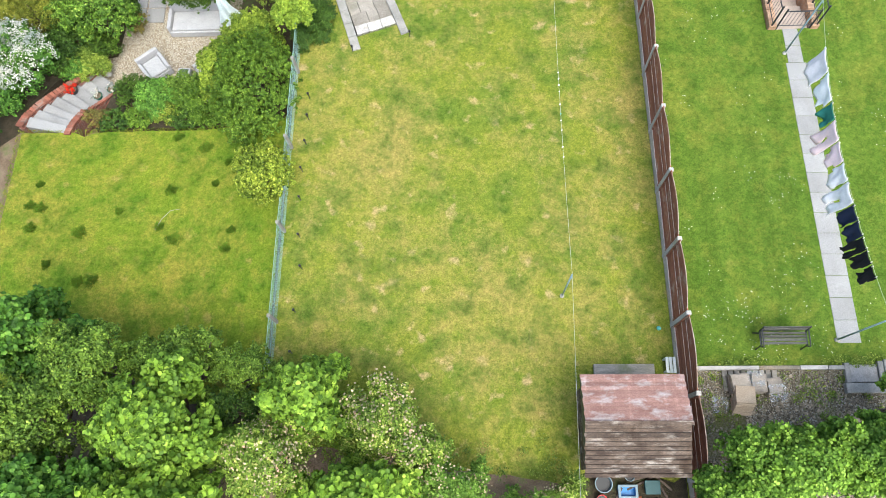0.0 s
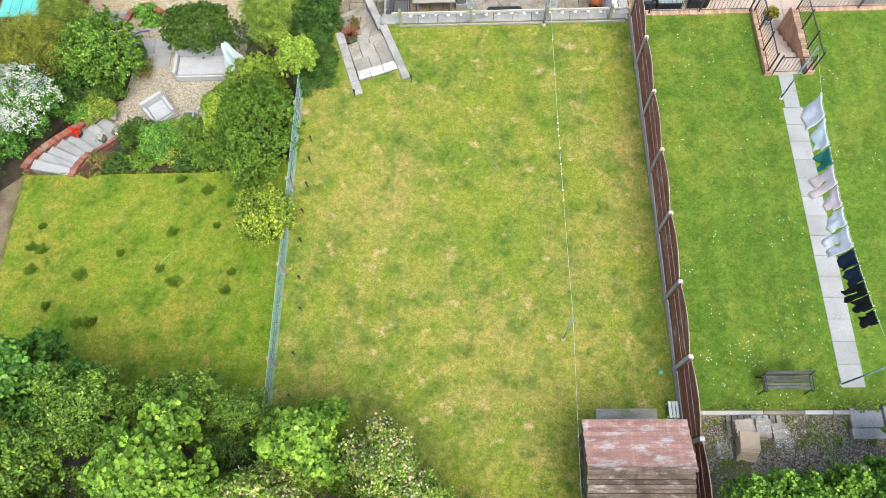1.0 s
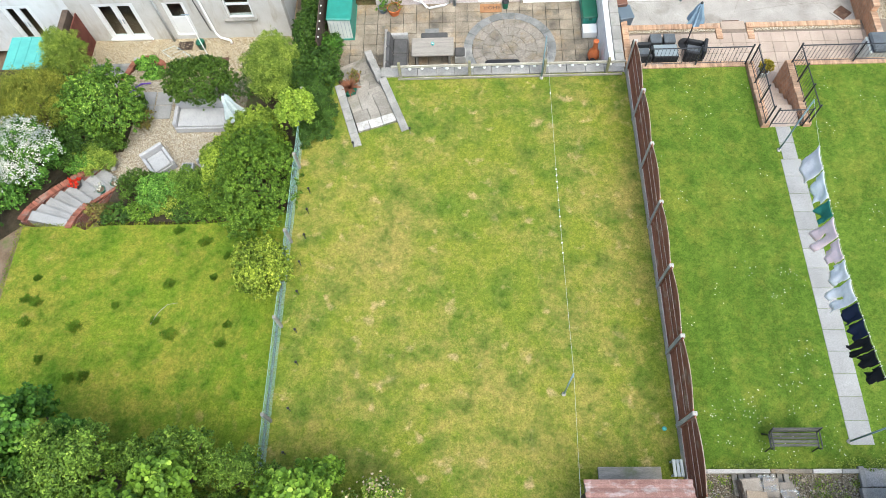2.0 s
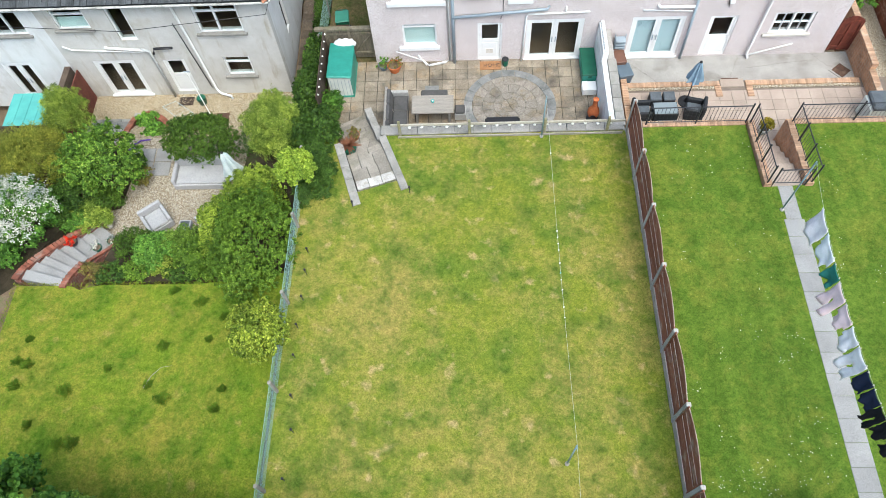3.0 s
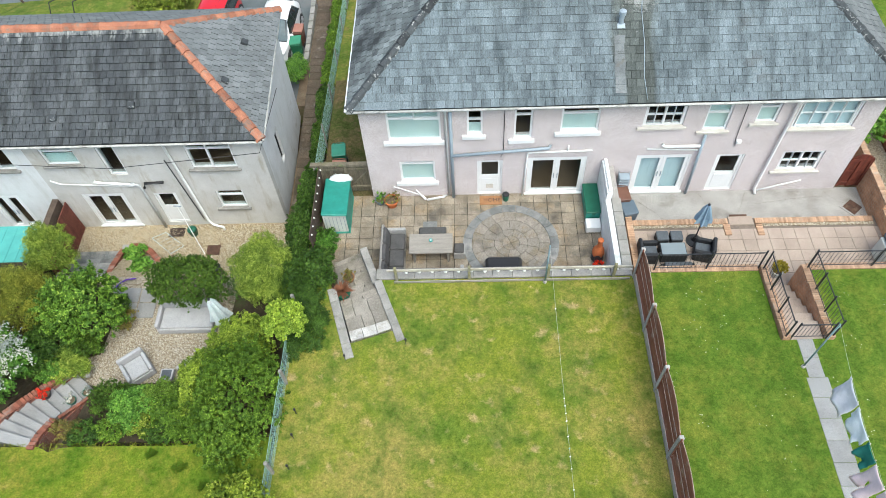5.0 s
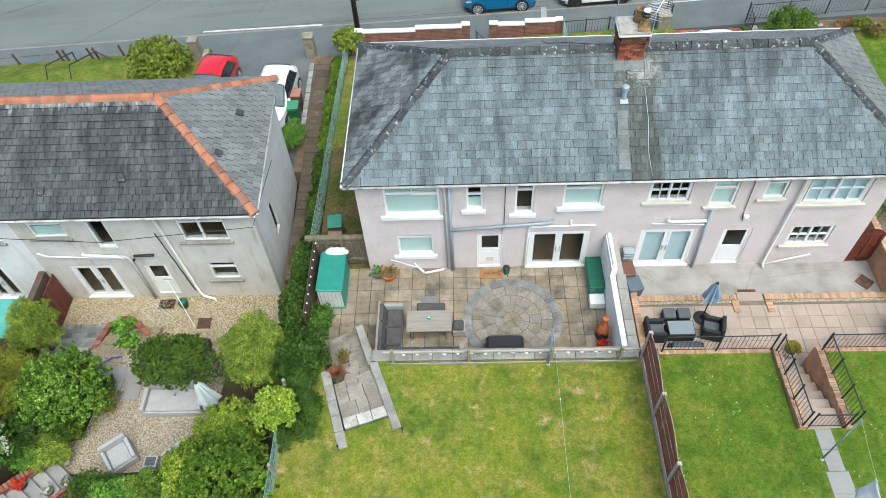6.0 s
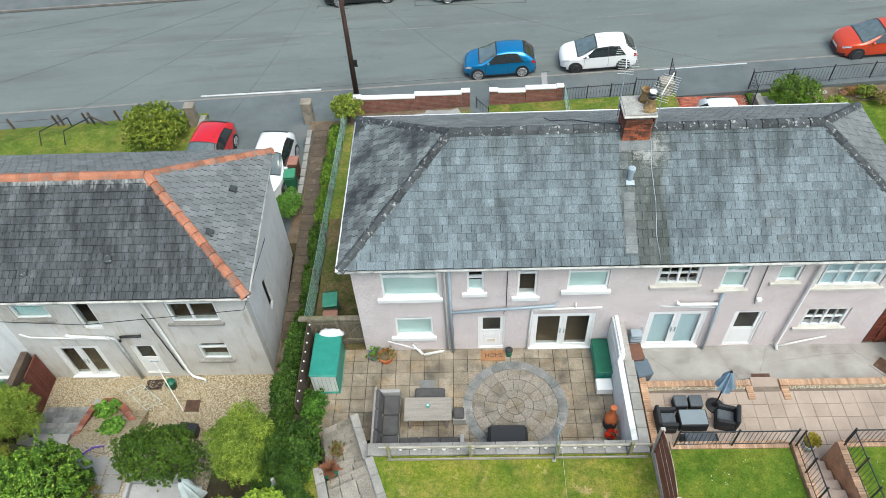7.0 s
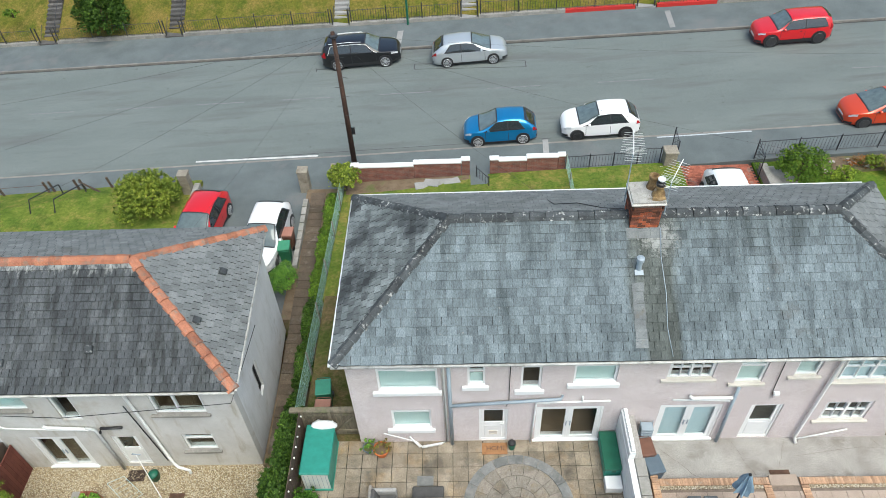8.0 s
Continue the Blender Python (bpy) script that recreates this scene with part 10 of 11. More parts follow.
M["leaf_varieg"] = leaf_mat("variegated_leaf", (0.12, 0.19, 0.022), (0.27, 0.35, 0.045), (0.48, 0.5, 0.12))
M["leaf_golden"] = leaf_mat("golden_green_leaf", (0.075, 0.145, 0.016), (0.3, 0.395, 0.042), (0.52, 0.57, 0.11))
M["leaf_lime"] = leaf_mat("lime_leaf", (0.17, 0.29, 0.026), (0.33, 0.47, 0.055), (0.46, 0.56, 0.1))
M["leaf_bright"] = leaf_mat("bright_leaf", (0.08, 0.22, 0.03), (0.2, 0.4, 0.06), (0.32, 0.5, 0.1))
M["leaf_gold"] = leaf_mat("golden_conifer", (0.12, 0.145, 0.018), (0.27, 0.3, 0.04), (0.42, 0.43, 0.07), 0.7)
M["leaf_bronze"] = leaf_mat("bronze_leaf", (0.16, 0.12, 0.04), (0.26, 0.24, 0.06), (0.3, 0.16, 0.08))
M["leaf_bright2"] = leaf_mat("fresh_shrub_leaf", (0.1, 0.21, 0.025), (0.18, 0.32, 0.045), (0.28, 0.42, 0.08))
M["petal_white"] = leaf_mat("white_petal", (0.6, 0.6, 0.55), (0.72, 0.72, 0.68), (0.66, 0.56, 0.5))
M["petal_blossom"] = leaf_mat("blossom_petal", (0.44, 0.47, 0.4), (0.6, 0.62, 0.56), (0.66, 0.66, 0.62))
M["petal_cream"] = leaf_mat("cream_petal", (0.4, 0.33, 0.17), (0.52, 0.45, 0.29), (0.56, 0.32, 0.24))
M["petal_red"] = leaf_mat("red_petal", (0.5, 0.015, 0.012), (0.72, 0.05, 0.02))
M["leaf_cord"] = leaf_mat("cordyline_blade", (0.2, 0.08, 0.045), (0.34, 0.16, 0.1), (0.42, 0.26, 0.15))
M["leaf_gold2"] = leaf_mat("fresh_conifer", (0.11, 0.19, 0.024), (0.28, 0.38, 0.055), (0.46, 0.54, 0.12), 0.7)
M["leaf_lime2"] = leaf_mat("yellow_green_leaf", (0.15, 0.25, 0.026), (0.3, 0.41, 0.045), (0.44, 0.52, 0.09))


def tree(x, y, zc, rx, ry, h, n, count, size, mat, seed, label, shape="round", flowers=None, name="tree", clump=0.15, stems=7, jitter=0.45):
    z0 = LAWN(x, y) - 0.1
    rr = random.Random(seed)
    return plant(name, label, "tree", (x, y, z0), domes(rr, x, y, zc - h * 0.62, rx, ry, h, n), count, size, mat, seed, shape, stems, flowers=flowers, clump=clump, jitter=jitter, shoot=1.0, inner=0.1, per=30)


LH = "young broadleaf tree with large round bright green leaves"
LT = "thorny tree with small grey-green leaves"
LF = "flowering thorn tree dotted with small white blossom"
tree(-11.2, 3.4, 4.2, 1.3, 1.0, 2.6, 12, 15000, 0.115, "leaf_hazel_dark", 31, "dark green broadleaf tree at a garden's end")
tree(-9.5, 2.4, 4.0, 1.7, 1.2, 2.4, 16, 20000, 0.085, "leaf_thorn", 32, LT, "leaf")
tree(-10.7, 1.2, 4.4, 1.7, 1.3, 2.8, 16, 22000, 0.09, "leaf_thorn", 33, LT, "leaf")
tree(-7.6, 2.55, 3.6, 1.4, 0.9, 1.9, 12, 13000, 0.082, "leaf_thorn", 34, LT, "leaf")
tree(-7.6, 1.2, 4.6, 1.45, 1.3, 2.8, 14, 26000, 0.115, "leaf_hazel", 35, LH)
tree(-6.0, 2.55, 3.2, 0.95, 0.8, 1.5, 9, 8000, 0.065, "leaf_thorn", 36, LT, "leaf")
tree(-6.1, 1.5, 3.2, 0.95, 1.1, 1.8, 9, 10000, 0.055, "leaf_dark", 37, "dark low evergreen shrub under trees", "leaf", name="shrub")
tree(-4.3, 1.75, 4.3, 1.0, 1.1, 2.6, 12, 15000, 0.11, "leaf_hazel", 38, LH)
tree(-2.5, 1.1, 3.9, 1.35, 1.15, 2.4, 14, 20000, 0.075, "leaf_rose", 39, LF, "leaf", ("petal_cream", 1200, 0.05, 3.0))
tree(-5.0, 0.4, 4.3, 1.2, 1.1, 2.6, 13, 18000, 0.08, "leaf_rose", 40, LF, "leaf", ("petal_cream", 800, 0.05, 3.0))
tree(-3.0, -0.4, 4.4, 1.7, 0.8, 2.4, 12, 15000, 0.115, "leaf_hazel", 41, LH)
tree(-1.1, -0.2, 3.6, 1.35, 0.9, 2.0, 12, 16000, 0.065, "leaf_bright2", 42, LF, "leaf", ("petal_cream", 160, 0.045, 3.0))
tree(0.5, -0.75, 3.1, 1.0, 0.5, 1.3, 8, 9000, 0.06, "leaf_bright2", 43, LF, "leaf", ("petal_cream", 120, 0.045, 3.0))
tree(1.65, -0.35, 3.0, 0.5, 0.6, 1.2, 6, 4500, 0.06, "leaf_rose", 44, LF, "leaf", ("petal_cream", 130, 0.045, 3.0))
tree(-7.3, -0.6, 4.4, 1.8, 0.9, 2.6, 12, 17000, 0.125, "leaf_hazel", 45, LH)
tree(-10.2, -0.5, 4.5, 1.9, 1.0, 2.8, 12, 17000, 0.11, "leaf_hazel_dark", 46, LH)
LM = "maple-like tree with bright lobed leaves at a garden's end"
tree(6.3, 0.15, 4.2, 1.6, 0.95, 2.2, 14, 54000, 0.07, "leaf_maple", 47, LM, "lobed")
tree(8.3, 0.35, 4.3, 1.3, 1.0, 2.2, 12, 44000, 0.07, "leaf_maple", 48, LM, "lobed")
tree(9.4, 1.5, 3.9, 0.9, 0.8, 1.8, 9, 28000, 0.07, "leaf_maple", 49, LM, "lobed")
tree(4.9, -0.45, 3.8, 0.8, 0.6, 1.8, 8, 22000, 0.07, "leaf_maple", 50, LM, "lobed")


def knolls(rng, x, y, z0, rx, ry, h, n, lift, rough):
    """A shrub's outline: a core and many small rounded tufts over it, uneven in size."""
    zc = z0 + h * lift
    out = [(x, y, zc, rx * 0.7, ry * 0.7, h * 0.36)]
    for i in range(int(n * 1.9)):
        u = 1.0 - 1.25 * (i + 0.5) / (n * 1.9)
        a = 2.39996 * i + rng.uniform(-0.35, 0.35)
        q = math.sqrt(max(0.0, 1 - u * u))
        s = rng.uniform(1 - rough, 1 + rough)
        k = rng.uniform(0.74, 0.86)
        out.append((x + math.cos(a) * q * rx * k, y + math.sin(a) * q * ry * k, zc + u * h * 0.5 * k, rx * 0.25 * s, ry * 0.25 * s, min(rx, ry, h) * 0.24 * s))
    return out


def bush(x, y, z0, rx, ry, h, n, count, size, mat, seed, label, shape="leaf", flowers=None, cat="shrub", name="shrub", clump=0.14, stems=4, inner=0.1, lift=0.5, rough=0.3, jitter=0.42, shoot=0.45, per=24):
    rr = random.Random(seed)
    return plant(name, label, cat, (x, y, z0), knolls(rr, x, y, z0, rx, ry, h, n, lift, rough + 0.12), count, size * 1.25, mat, seed, shape, stems, flowers=flowers, clump=clump, inner=inner, jitter=jitter, shoot=shoot, per=per)


# along the wire fence and the planted bank
bush(-6.95, 11.1, 0.5, 1.3, 1.85, 2.6, 32, 64000, 0.05, "leaf_box", 61, "large rounded privet-like hedge bush beside a wire fence", clump=0.075, rough=0.12, per=30)
bush(-6.3, 8.08, 1.62, 0.84, 0.86, 1.6, 20, 36000, 0.042, "leaf_golden", 62, "rounded golden-green shrub against a wire fence", "round", clump=0.075, rough=0.05, shoot=0.3, per=30)
bush(-5.74, 13.25, 1.5, 0.62, 0.62, 1.05, 16, 17000, 0.04, "leaf_lime", 63, "lime-green clipped shrub on a bare stem", "round", clump=0.09, rough=0.15, lift=1.08, shoot=0.3)
bush(-9.62, 15.65, -0.05, 1.32, 0.9, 2.0, 22, 52000, 0.042, "leaf_clipped", 64, "dense dark green clipped shrub behind a sofa", clump=0.08, rough=0.12)
bush(-7.9, 15.9, -0.1, 0.75, 0.7, 1.3, 9, 6000, 0.045, "leaf_dark", 65, "dark green spreading shrub", "needle")
bush(-6.1, 15.2, -0.1, 0.8, 1.0, 2.3, 14, 15000, 0.07, "leaf_dark", 166, "dark feathery shrub behind a clipped standard", "needle", clump=0.16)
bush(-6.9, 15.55, -0.1, 0.95, 1.05, 3.1, 16, 42000, 0.06, "leaf_gold2", 66, "feathery yellow-green conifer beside a patio", "needle", clump=0.16)
bush(-7.3, 13.25, 0.3, 0.95, 0.85, 1.85, 14, 24000, 0.05, "leaf_lime2", 67, "yellow-green shrub with upright shoots", clump=0.14)
bush(-8.2, 11.8, 0.45, 0.5, 1.15, 2.2, 12, 17000, 0.055, "leaf_lime2", 68, "rose bush with white blooms and yellow-green leaves", "leaf", ("petal_white", 26, 0.13, 0.4))
bush(-11.12, 11.7, 0.3, 0.72, 0.62, 1.0, 12, 15000, 0.03, "leaf_clipped", 69, "low rounded shrub on a bank", clump=0.08, rough=0.15)
bush(-10.3, 11.3, 0.5, 0.7, 0.62, 1.05, 10, 10000, 0.06, "leaf_bright", 70, "bright green leafy bush on a bank", "leaf")
bush(-9.55, 11.65, 0.45, 0.62, 0.6, 1.0, 9, 10000, 0.04, "leaf_thorn", 71, "small mixed shrub on a bank", "leaf")
bush(-9.0, 11.15, 0.5, 0.7, 0.7, 1.1, 9, 9000, 0.055, "leaf_box", 72, "green rose bush with white flowers", "leaf", ("petal_white", 34, 0.11, 0.4))
bush(-12.2, 10.75, 0.75, 0.5, 0.35, 0.32, 6, 3000, 0.04, "leaf_bronze", 73, "low reddish bedding plants along a lawn edge", "leaf", stems=2)
bush(-5.4, 13.7, 1.2, 0.65, 1.2, 1.0, 11, 14000, 0.08, "leaf_dark", 74, "dark sprawling shrub on the lawn's corner", "needle", clump=0.2)
bush(-5.35, 15.6, 0.8, 0.7, 1.0, 1.3, 10, 11000, 0.07, "leaf_dark", 75, "dark leafy shrub beside a stair", "leaf")
bush(-5.35, 17.3, 0.0, 0.4, 0.75, 1.0, 9, 6000, 0.06, "leaf_hazel_dark", 76, "leafy climber in the patio corner", "leaf")
bush(-6.2, 17.8, -0.9, 0.6, 1.6, 2.2, 16, 20000, 0.07, "leaf_dark", 77, "dark ivy-clad hedge beside a yard", "leaf", clump=0.12)
bush(-6.2, 20.0, -1.1, 0.5, 1.2, 2.0, 12, 12000, 0.07, "leaf_dark", 78, "dark ivy-clad hedge beside a yard", "leaf", clump=0.12)
# west side of the left garden
bush(-12.6, 14.6, -0.2, 1.3, 1.2, 2.7, 22, 22000, 0.08, "leaf_mid", 79, "tall leafy green shrub beside gravel", "leaf", clump=0.1, rough=0.3, shoot=1.0, per=30)
bush(-13.75, 13.75, -0.05, 0.75, 0.6, 1.3, 10, 9000, 0.06, "leaf_dark", 171, "dark undergrowth between shrubs on a bank", "leaf")
bush(-14.1, 14.7, -0.05, 0.8, 0.7, 1.6, 10, 9000, 0.06, "leaf_dark", 172, "dark undergrowth between shrubs on a bank", "leaf")
bush(-13.9, 12.95, 0.2, 0.6, 0.5, 1.0, 8, 6000, 0.06, "leaf_dark", 173, "dark undergrowth behind a brick wall", "leaf")
bush(-12.75, 13.65, -0.1, 0.65, 0.5, 0.9, 9, 8000, 0.05, "leaf_clipped", 177, "dark leafy undergrowth beside gravel", "leaf", stems=2)
bush(-13.5, 12.75, 0.15, 0.55, 0.4, 0.75, 8, 6000, 0.05, "leaf_hazel_dark", 175, "leafy undergrowth behind a brick wall", "leaf", stems=2)
bush(-11.95, 15.15, -0.05, 0.35, 0.4, 0.8, 7, 3500, 0.05, "leaf_dark", 174, "small dark shrub at a gravel edge", "leaf", stems=2)
bush(-15.1, 14.85, -0.1, 1.35, 1.15, 2.2, 16, 40000, 0.055, "leaf_gold", 80, "feathery golden conifer beside a yard", "needle", clump=0.2)
bush(-14.95, 17.25, -0.9, 0.8, 0.9, 2.6, 12, 26000, 0.055, "leaf_gold2", 81, "bright feathery conifer beside a boarded screen", "needle", clump=0.18)
bush(-16.4, 14.9, -0.1, 1.2, 1.2, 1.9, 12, 26000, 0.055, "leaf_gold", 82, "feathery golden conifer beside a yard", "needle", clump=0.2)
bush(-15.0, 12.6, 0.3, 1.45, 1.25, 1.9, 14, 15000, 0.08, "leaf_hazel_dark", 83, "shrub covered in white blossom", "leaf", ("petal_blossom", 8500, 0.042, 1.5))
bush(-15.45, 11.35, 0.5, 0.85, 0.7, 1.4, 10, 12000, 0.07, "leaf_hazel_dark", 84, "green shrub under white blossom", "leaf")
bush(-15.7, 9.6, 0.8, 0.8, 1.0, 1.2, 9, 7000, 0.06, "leaf_dark", 85, "dark shrub at the lawn's edge", "leaf")
bush(-13.2, 13.05, 0.15, 0.8, 0.55, 0.6, 10, 8000, 0.08, "leaf_gold2", 86, "arching fern-like shrub over a brick wall", "needle", clump=0.22)
bush(-11.75, 14.75, -0.05, 0.3, 0.5, 0.5, 6, 2000, 0.05, "leaf_bronze", 87, "low bronze plants at a gravel edge", "leaf", stems=2)
bush(-13.05, 18.5, -1.7, 0.4, 0.34, 0.5, 7, 2500, 0.09, "leaf_bright", 88, "leafy green perennial in a brick-edged bed", "leaf", stems=2)
bush(-12.42, 17.55, -1.3, 0.42, 0.38, 0.5, 7, 3000, 0.08, "leaf_bright", 89, "pale green hosta in a brick-edged bed", "round", stems=2)
for i in range(7):
    bush(-11.6 + 0.75 * i, 10.62 + 0.1 * (i % 3), 0.7, 0.5, 0.4, 0.5, 6, 3200, 0.055, ("leaf_dark", "leaf_box", "leaf_varieg")[i % 3], 140 + i, "low mixed groundcover along a lawn's edge", "leaf", stems=2)
bush(9.55, 15.98, 0.5, 0.24, 0.24, 0.42, 12, 8000, 0.03, "leaf_yellow", 151, "clipped golden ball shrub in a pale pot", "leaf", clump=0.05, rough=0.0, jitter=0.5, shoot=0.05)
# passage hedge and front garden plants
for i in range(6):
    bush(-6.42, 21.3 + 2.1 * i, -1.45, 0.34, 1.3, 1.25 - 0.06 * i, 12, 11000, 0.065, "leaf_dark" if i < 3 else "leaf_box", 95 + i, "narrow clipped hedge along a wire fence", "leaf", clump=0.1, name="hedge", cat="hedge")
bush(-5.95, 33.6, -1.2, 0.75, 0.6, 1.6, 8, 4500, 0.09, "leaf_varieg", 102, "pale variegated shrub beside a gate", "leaf", clump=0.2)
bush(-8.0, 28.0, -1.7, 0.5, 0.8, 1.2, 8, 5000, 0.09, "leaf_bright", 103, "bright green shrub beside a drive", "needle", clump=0.2)
bush(-15.35, 33.4, -2.0, 1.55, 1.5, 1.75, 24, 30000, 0.065, "leaf_varieg", 104, "large clipped variegated hedge in a front garden", "leaf", clump=0.09, rough=0.12, name="hedge", cat="hedge")
bush(14.45, 32.75, -0.5, 1.15, 1.05, 1.6, 34, 32000, 0.045, "leaf_box", 105, "rounded clipped green shrub behind railings", "leaf", clump=0.07, rough=0.06, jitter=0.25, shoot=0.2)
bush(17.5, 33.5, -0.42, 0.75, 0.4, 0.45, 9, 2600, 0.05, "leaf_heather", 141, "low orange-brown heather among rockery stones", "needle", clump=0.07)
rk = random.Random(77)
M["rock_pale"] = surface("pale_rockery_stone", (0.45, 0.42, 0.38), (0.3, 0.28, 0.25), 5, 0.9, 30, 0.5, 0.01, pieces=0.2)
bm = prism(B(), [(15.6, 33.0), (19.5, 33.25), (19.5, 34.17), (15.6, 34.17)], lambda x, y: -0.42 + 0.03 * (x - 15), -1.4)
lone("rockery_bed", bm, M["soil"], "bed of bare soil behind iron railings", "flower bed", kind="structure")
for i in range(14):
    x, y, r = rk.uniform(15.75, 18.9), rk.uniform(33.1, 34.0), rk.uniform(0.07, 0.17)
    bm = B()
    bmesh.ops.create_icosphere(bm, subdivisions=2, radius=1.0)
    for v in bm.verts:
        v.co = Vector((x, y, -0.4 + 0.03 * (x - 15))) + Vector((v.co.x * r * 1.3, v.co.y * r, v.co.z * r * 0.75)) * rk.uniform(0.85, 1.1)
    lone("rockery_stone", bm, M["rock_pale"], "pale rounded stone in a rockery bed", "stone", "rockery stones")
for i, (x, y, mt) in enumerate(((18.0, 33.4, "leaf_varieg"), (18.6, 32.9, "leaf_bronze"), (19.8, 33.5, "leaf_box"), (16.4, 32.6, "leaf_lime2"), (21.0, 33.0, "leaf_bright"))):
    bush(x, y, -0.35, 0.6, 0.4, 0.5, 7, 2500, 0.06, mt, 110 + i, "low rockery shrub in a front garden", "leaf", stems=2)
bush(-23.9, 51.75, -2.45, 1.7, 1.4, 4.4, 26, 46000, 0.09, "leaf_dark", 118, "large dark green bush on a grass bank", "leaf", clump=0.08, lift=0.27, shoot=0.3)
bush(14.4, 22.3, -0.15, 0.65, 0.9, 1.6, 10, 8000, 0.08, "leaf_bright", 119, "bright green shrub beyond a brick wall", "leaf")
bush(-30.3, 52.6, -1.5, 0.5, 0.4, 0.5, 6, 1200, 0.08, "leaf_box", 120, "small green shrub on a grass bank", "leaf", stems=2)

# potted plants
for i, (t, x, y, z, r, lf) in enumerate(POTTED):
    rng = np.random.default_rng(200 + i)
    mat, cnt, sz, hh = {"bright": ("leaf_bright", 500, 0.06, 0.2), "bronze": ("leaf_bronze", 700, 0.05, 0.2), "redflower": ("petal_red", 620, 0.055, 0.1), "whiteflower": ("petal_white", 320, 0.04, 0.12), "golden": ("leaf_gold", 1500, 0.035, 0.34)}[lf]
    p, f = blob_points(rng, [(x, y, z + hh * 0.4, r * 1.15, r * 1.15, hh)], cnt, 0.6, 0.1)
    v, idx = leaf_cloud(p - np.array(t.location), f, rng.uniform(0.7, 1.2, cnt) * sz, rng, "leaf")
    c = new("foliage", array_mesh("foliage", v, 4, idx, [M[mat]]))
    c.parent = t

# spiky cordyline in a pot beside the stair
cd = thing("cordyline", (-4.42, 14.95, 1.0), "spiky reddish cordyline beside a stone stair", "plant")
part("pot", turned(B(), [(0.16, 0), (0.22, 0.3), (0.24, 0.3), (0.24, 0.36), (0.2, 0.36)], (-4.42, 14.95, 1.0), 16), M["green_dark"], cd)
rr = random.Random(77)
for i in range(90):
    a, e, ln = rr.uniform(0, 6.283), rr.uniform(0.15, 1.25), rr.uniform(0.3, 0.48)
    d = Vector((math.cos(a) * math.cos(e), math.sin(a) * math.cos(e), math.sin(e)))
    s = d.cross(Vector((0, 0, 1))).normalized() * 0.024
    o = Vector((-4.42, 14.95, 1.4))
    bm = B()
    q = [o + d * ln * k - Vector((0, 0, 0.16 * ln * k * k)) for k in (0.05, 0.5, 1.0)]
    vv = [bm.verts.new(q[0] - s), bm.verts.new(q[0] + s), bm.verts.new(q[1] + s * 1.2), bm.verts.new(q[1] - s * 1.2), bm.verts.new(q[2])]
    bm.faces.new((vv[0], vv[1], vv[2], vv[3]))
    bm.faces.new((vv[3], vv[2], vv[4]))
    part("blade", bm, M["leaf_cord"], cd)

# ---- grass: blades standing in the lawns ----
def blades(name, label, count, region, height, size, mat, seed, keep=None):
    rng = np.random.default_rng(seed)
    x0, x1, y0, y1 = region
    x, y = rng.uniform(x0, x1, count), rng.uniform(y0, y1, count)
    if keep is not None:
        k = keep(x, y)
        x, y = x[k], y[k]
    n = len(x)
    z = height(x, y)
    a = rng.uniform(0, 6.283, n)
    w = rng.uniform(0.6, 1.4, n) * size
    lean = rng.normal(0, 0.6, (n, 2)) * w[:, None]
    c, s = np.cos(a) * w * 0.28, np.sin(a) * w * 0.28
    v = np.empty((n, 3, 3))
    v[:, 0] = np.stack([x - c, y - s, z - 0.005], 1)
    v[:, 1] = np.stack([x + c, y + s, z - 0.005], 1)
    v[:, 2] = np.stack([x + lean[:, 0], y + lean[:, 1], z + w * 0.45], 1)
    me = array_mesh(name, v.reshape(-1, 3), 3, np.arange(n * 3), [M[mat]])
    tagged(new(name, me), label, "grass", kind="stuff")


M["blade_dark"] = leaf_mat("dark_grass_blade", (0.2, 0.29, 0.026), (0.12, 0.255, 0.026), None, 0.8)
flat = lambda x, y: 1.45 + 0.045 * (15.3 - y)


def left_z(x, y):
    s = np.clip((x + 9.0) / 3.2, 0, 1)
    s = s * s * (3 - 2 * s)
    low = 1.02 + 0.045 * (10.3 - y)
    return low + (flat(x, y) - low) * s


off_stair = lambda x, y: ~((y > 13.1 + 0.345 * (x + 4.0)) & (x > -4.2 - 0.315 * (y - 12.55)) & (x < -2.32 - 0.385 * (y - 13.12))) & ~((y > 12.5) & (abs(x + 3.985 + 0.316 * (y - 12.55)) < 0.17)) & ~((y > 13.05) & (abs(x + 2.5 + 0.386 * (y - 13.12)) < 0.16))
blades("lawn_grass", "short dry grass blades of a worn lawn", 150000, (-5.75, 4.55, -0.5, 15.28), flat, 0.045, "lawn", 301, off_stair)
blades("lawn_grass", "short green grass blades of a tidy lawn", 90000, (4.8, 13.0, 2.8, 15.35), flat, 0.035, "lawn_right", 302, lambda x, y: ~((x > 8.45) & (x < 10.05) & (y > 12.85)) & ~((x > 8.75) & (x < 9.5) & (y > 3.25)))
blades("lawn_grass", "short mossy grass blades of a lawn", 110000, (-14.6, -5.9, -0.5, 10.3), left_z, 0.045, "lawn_left", 303)
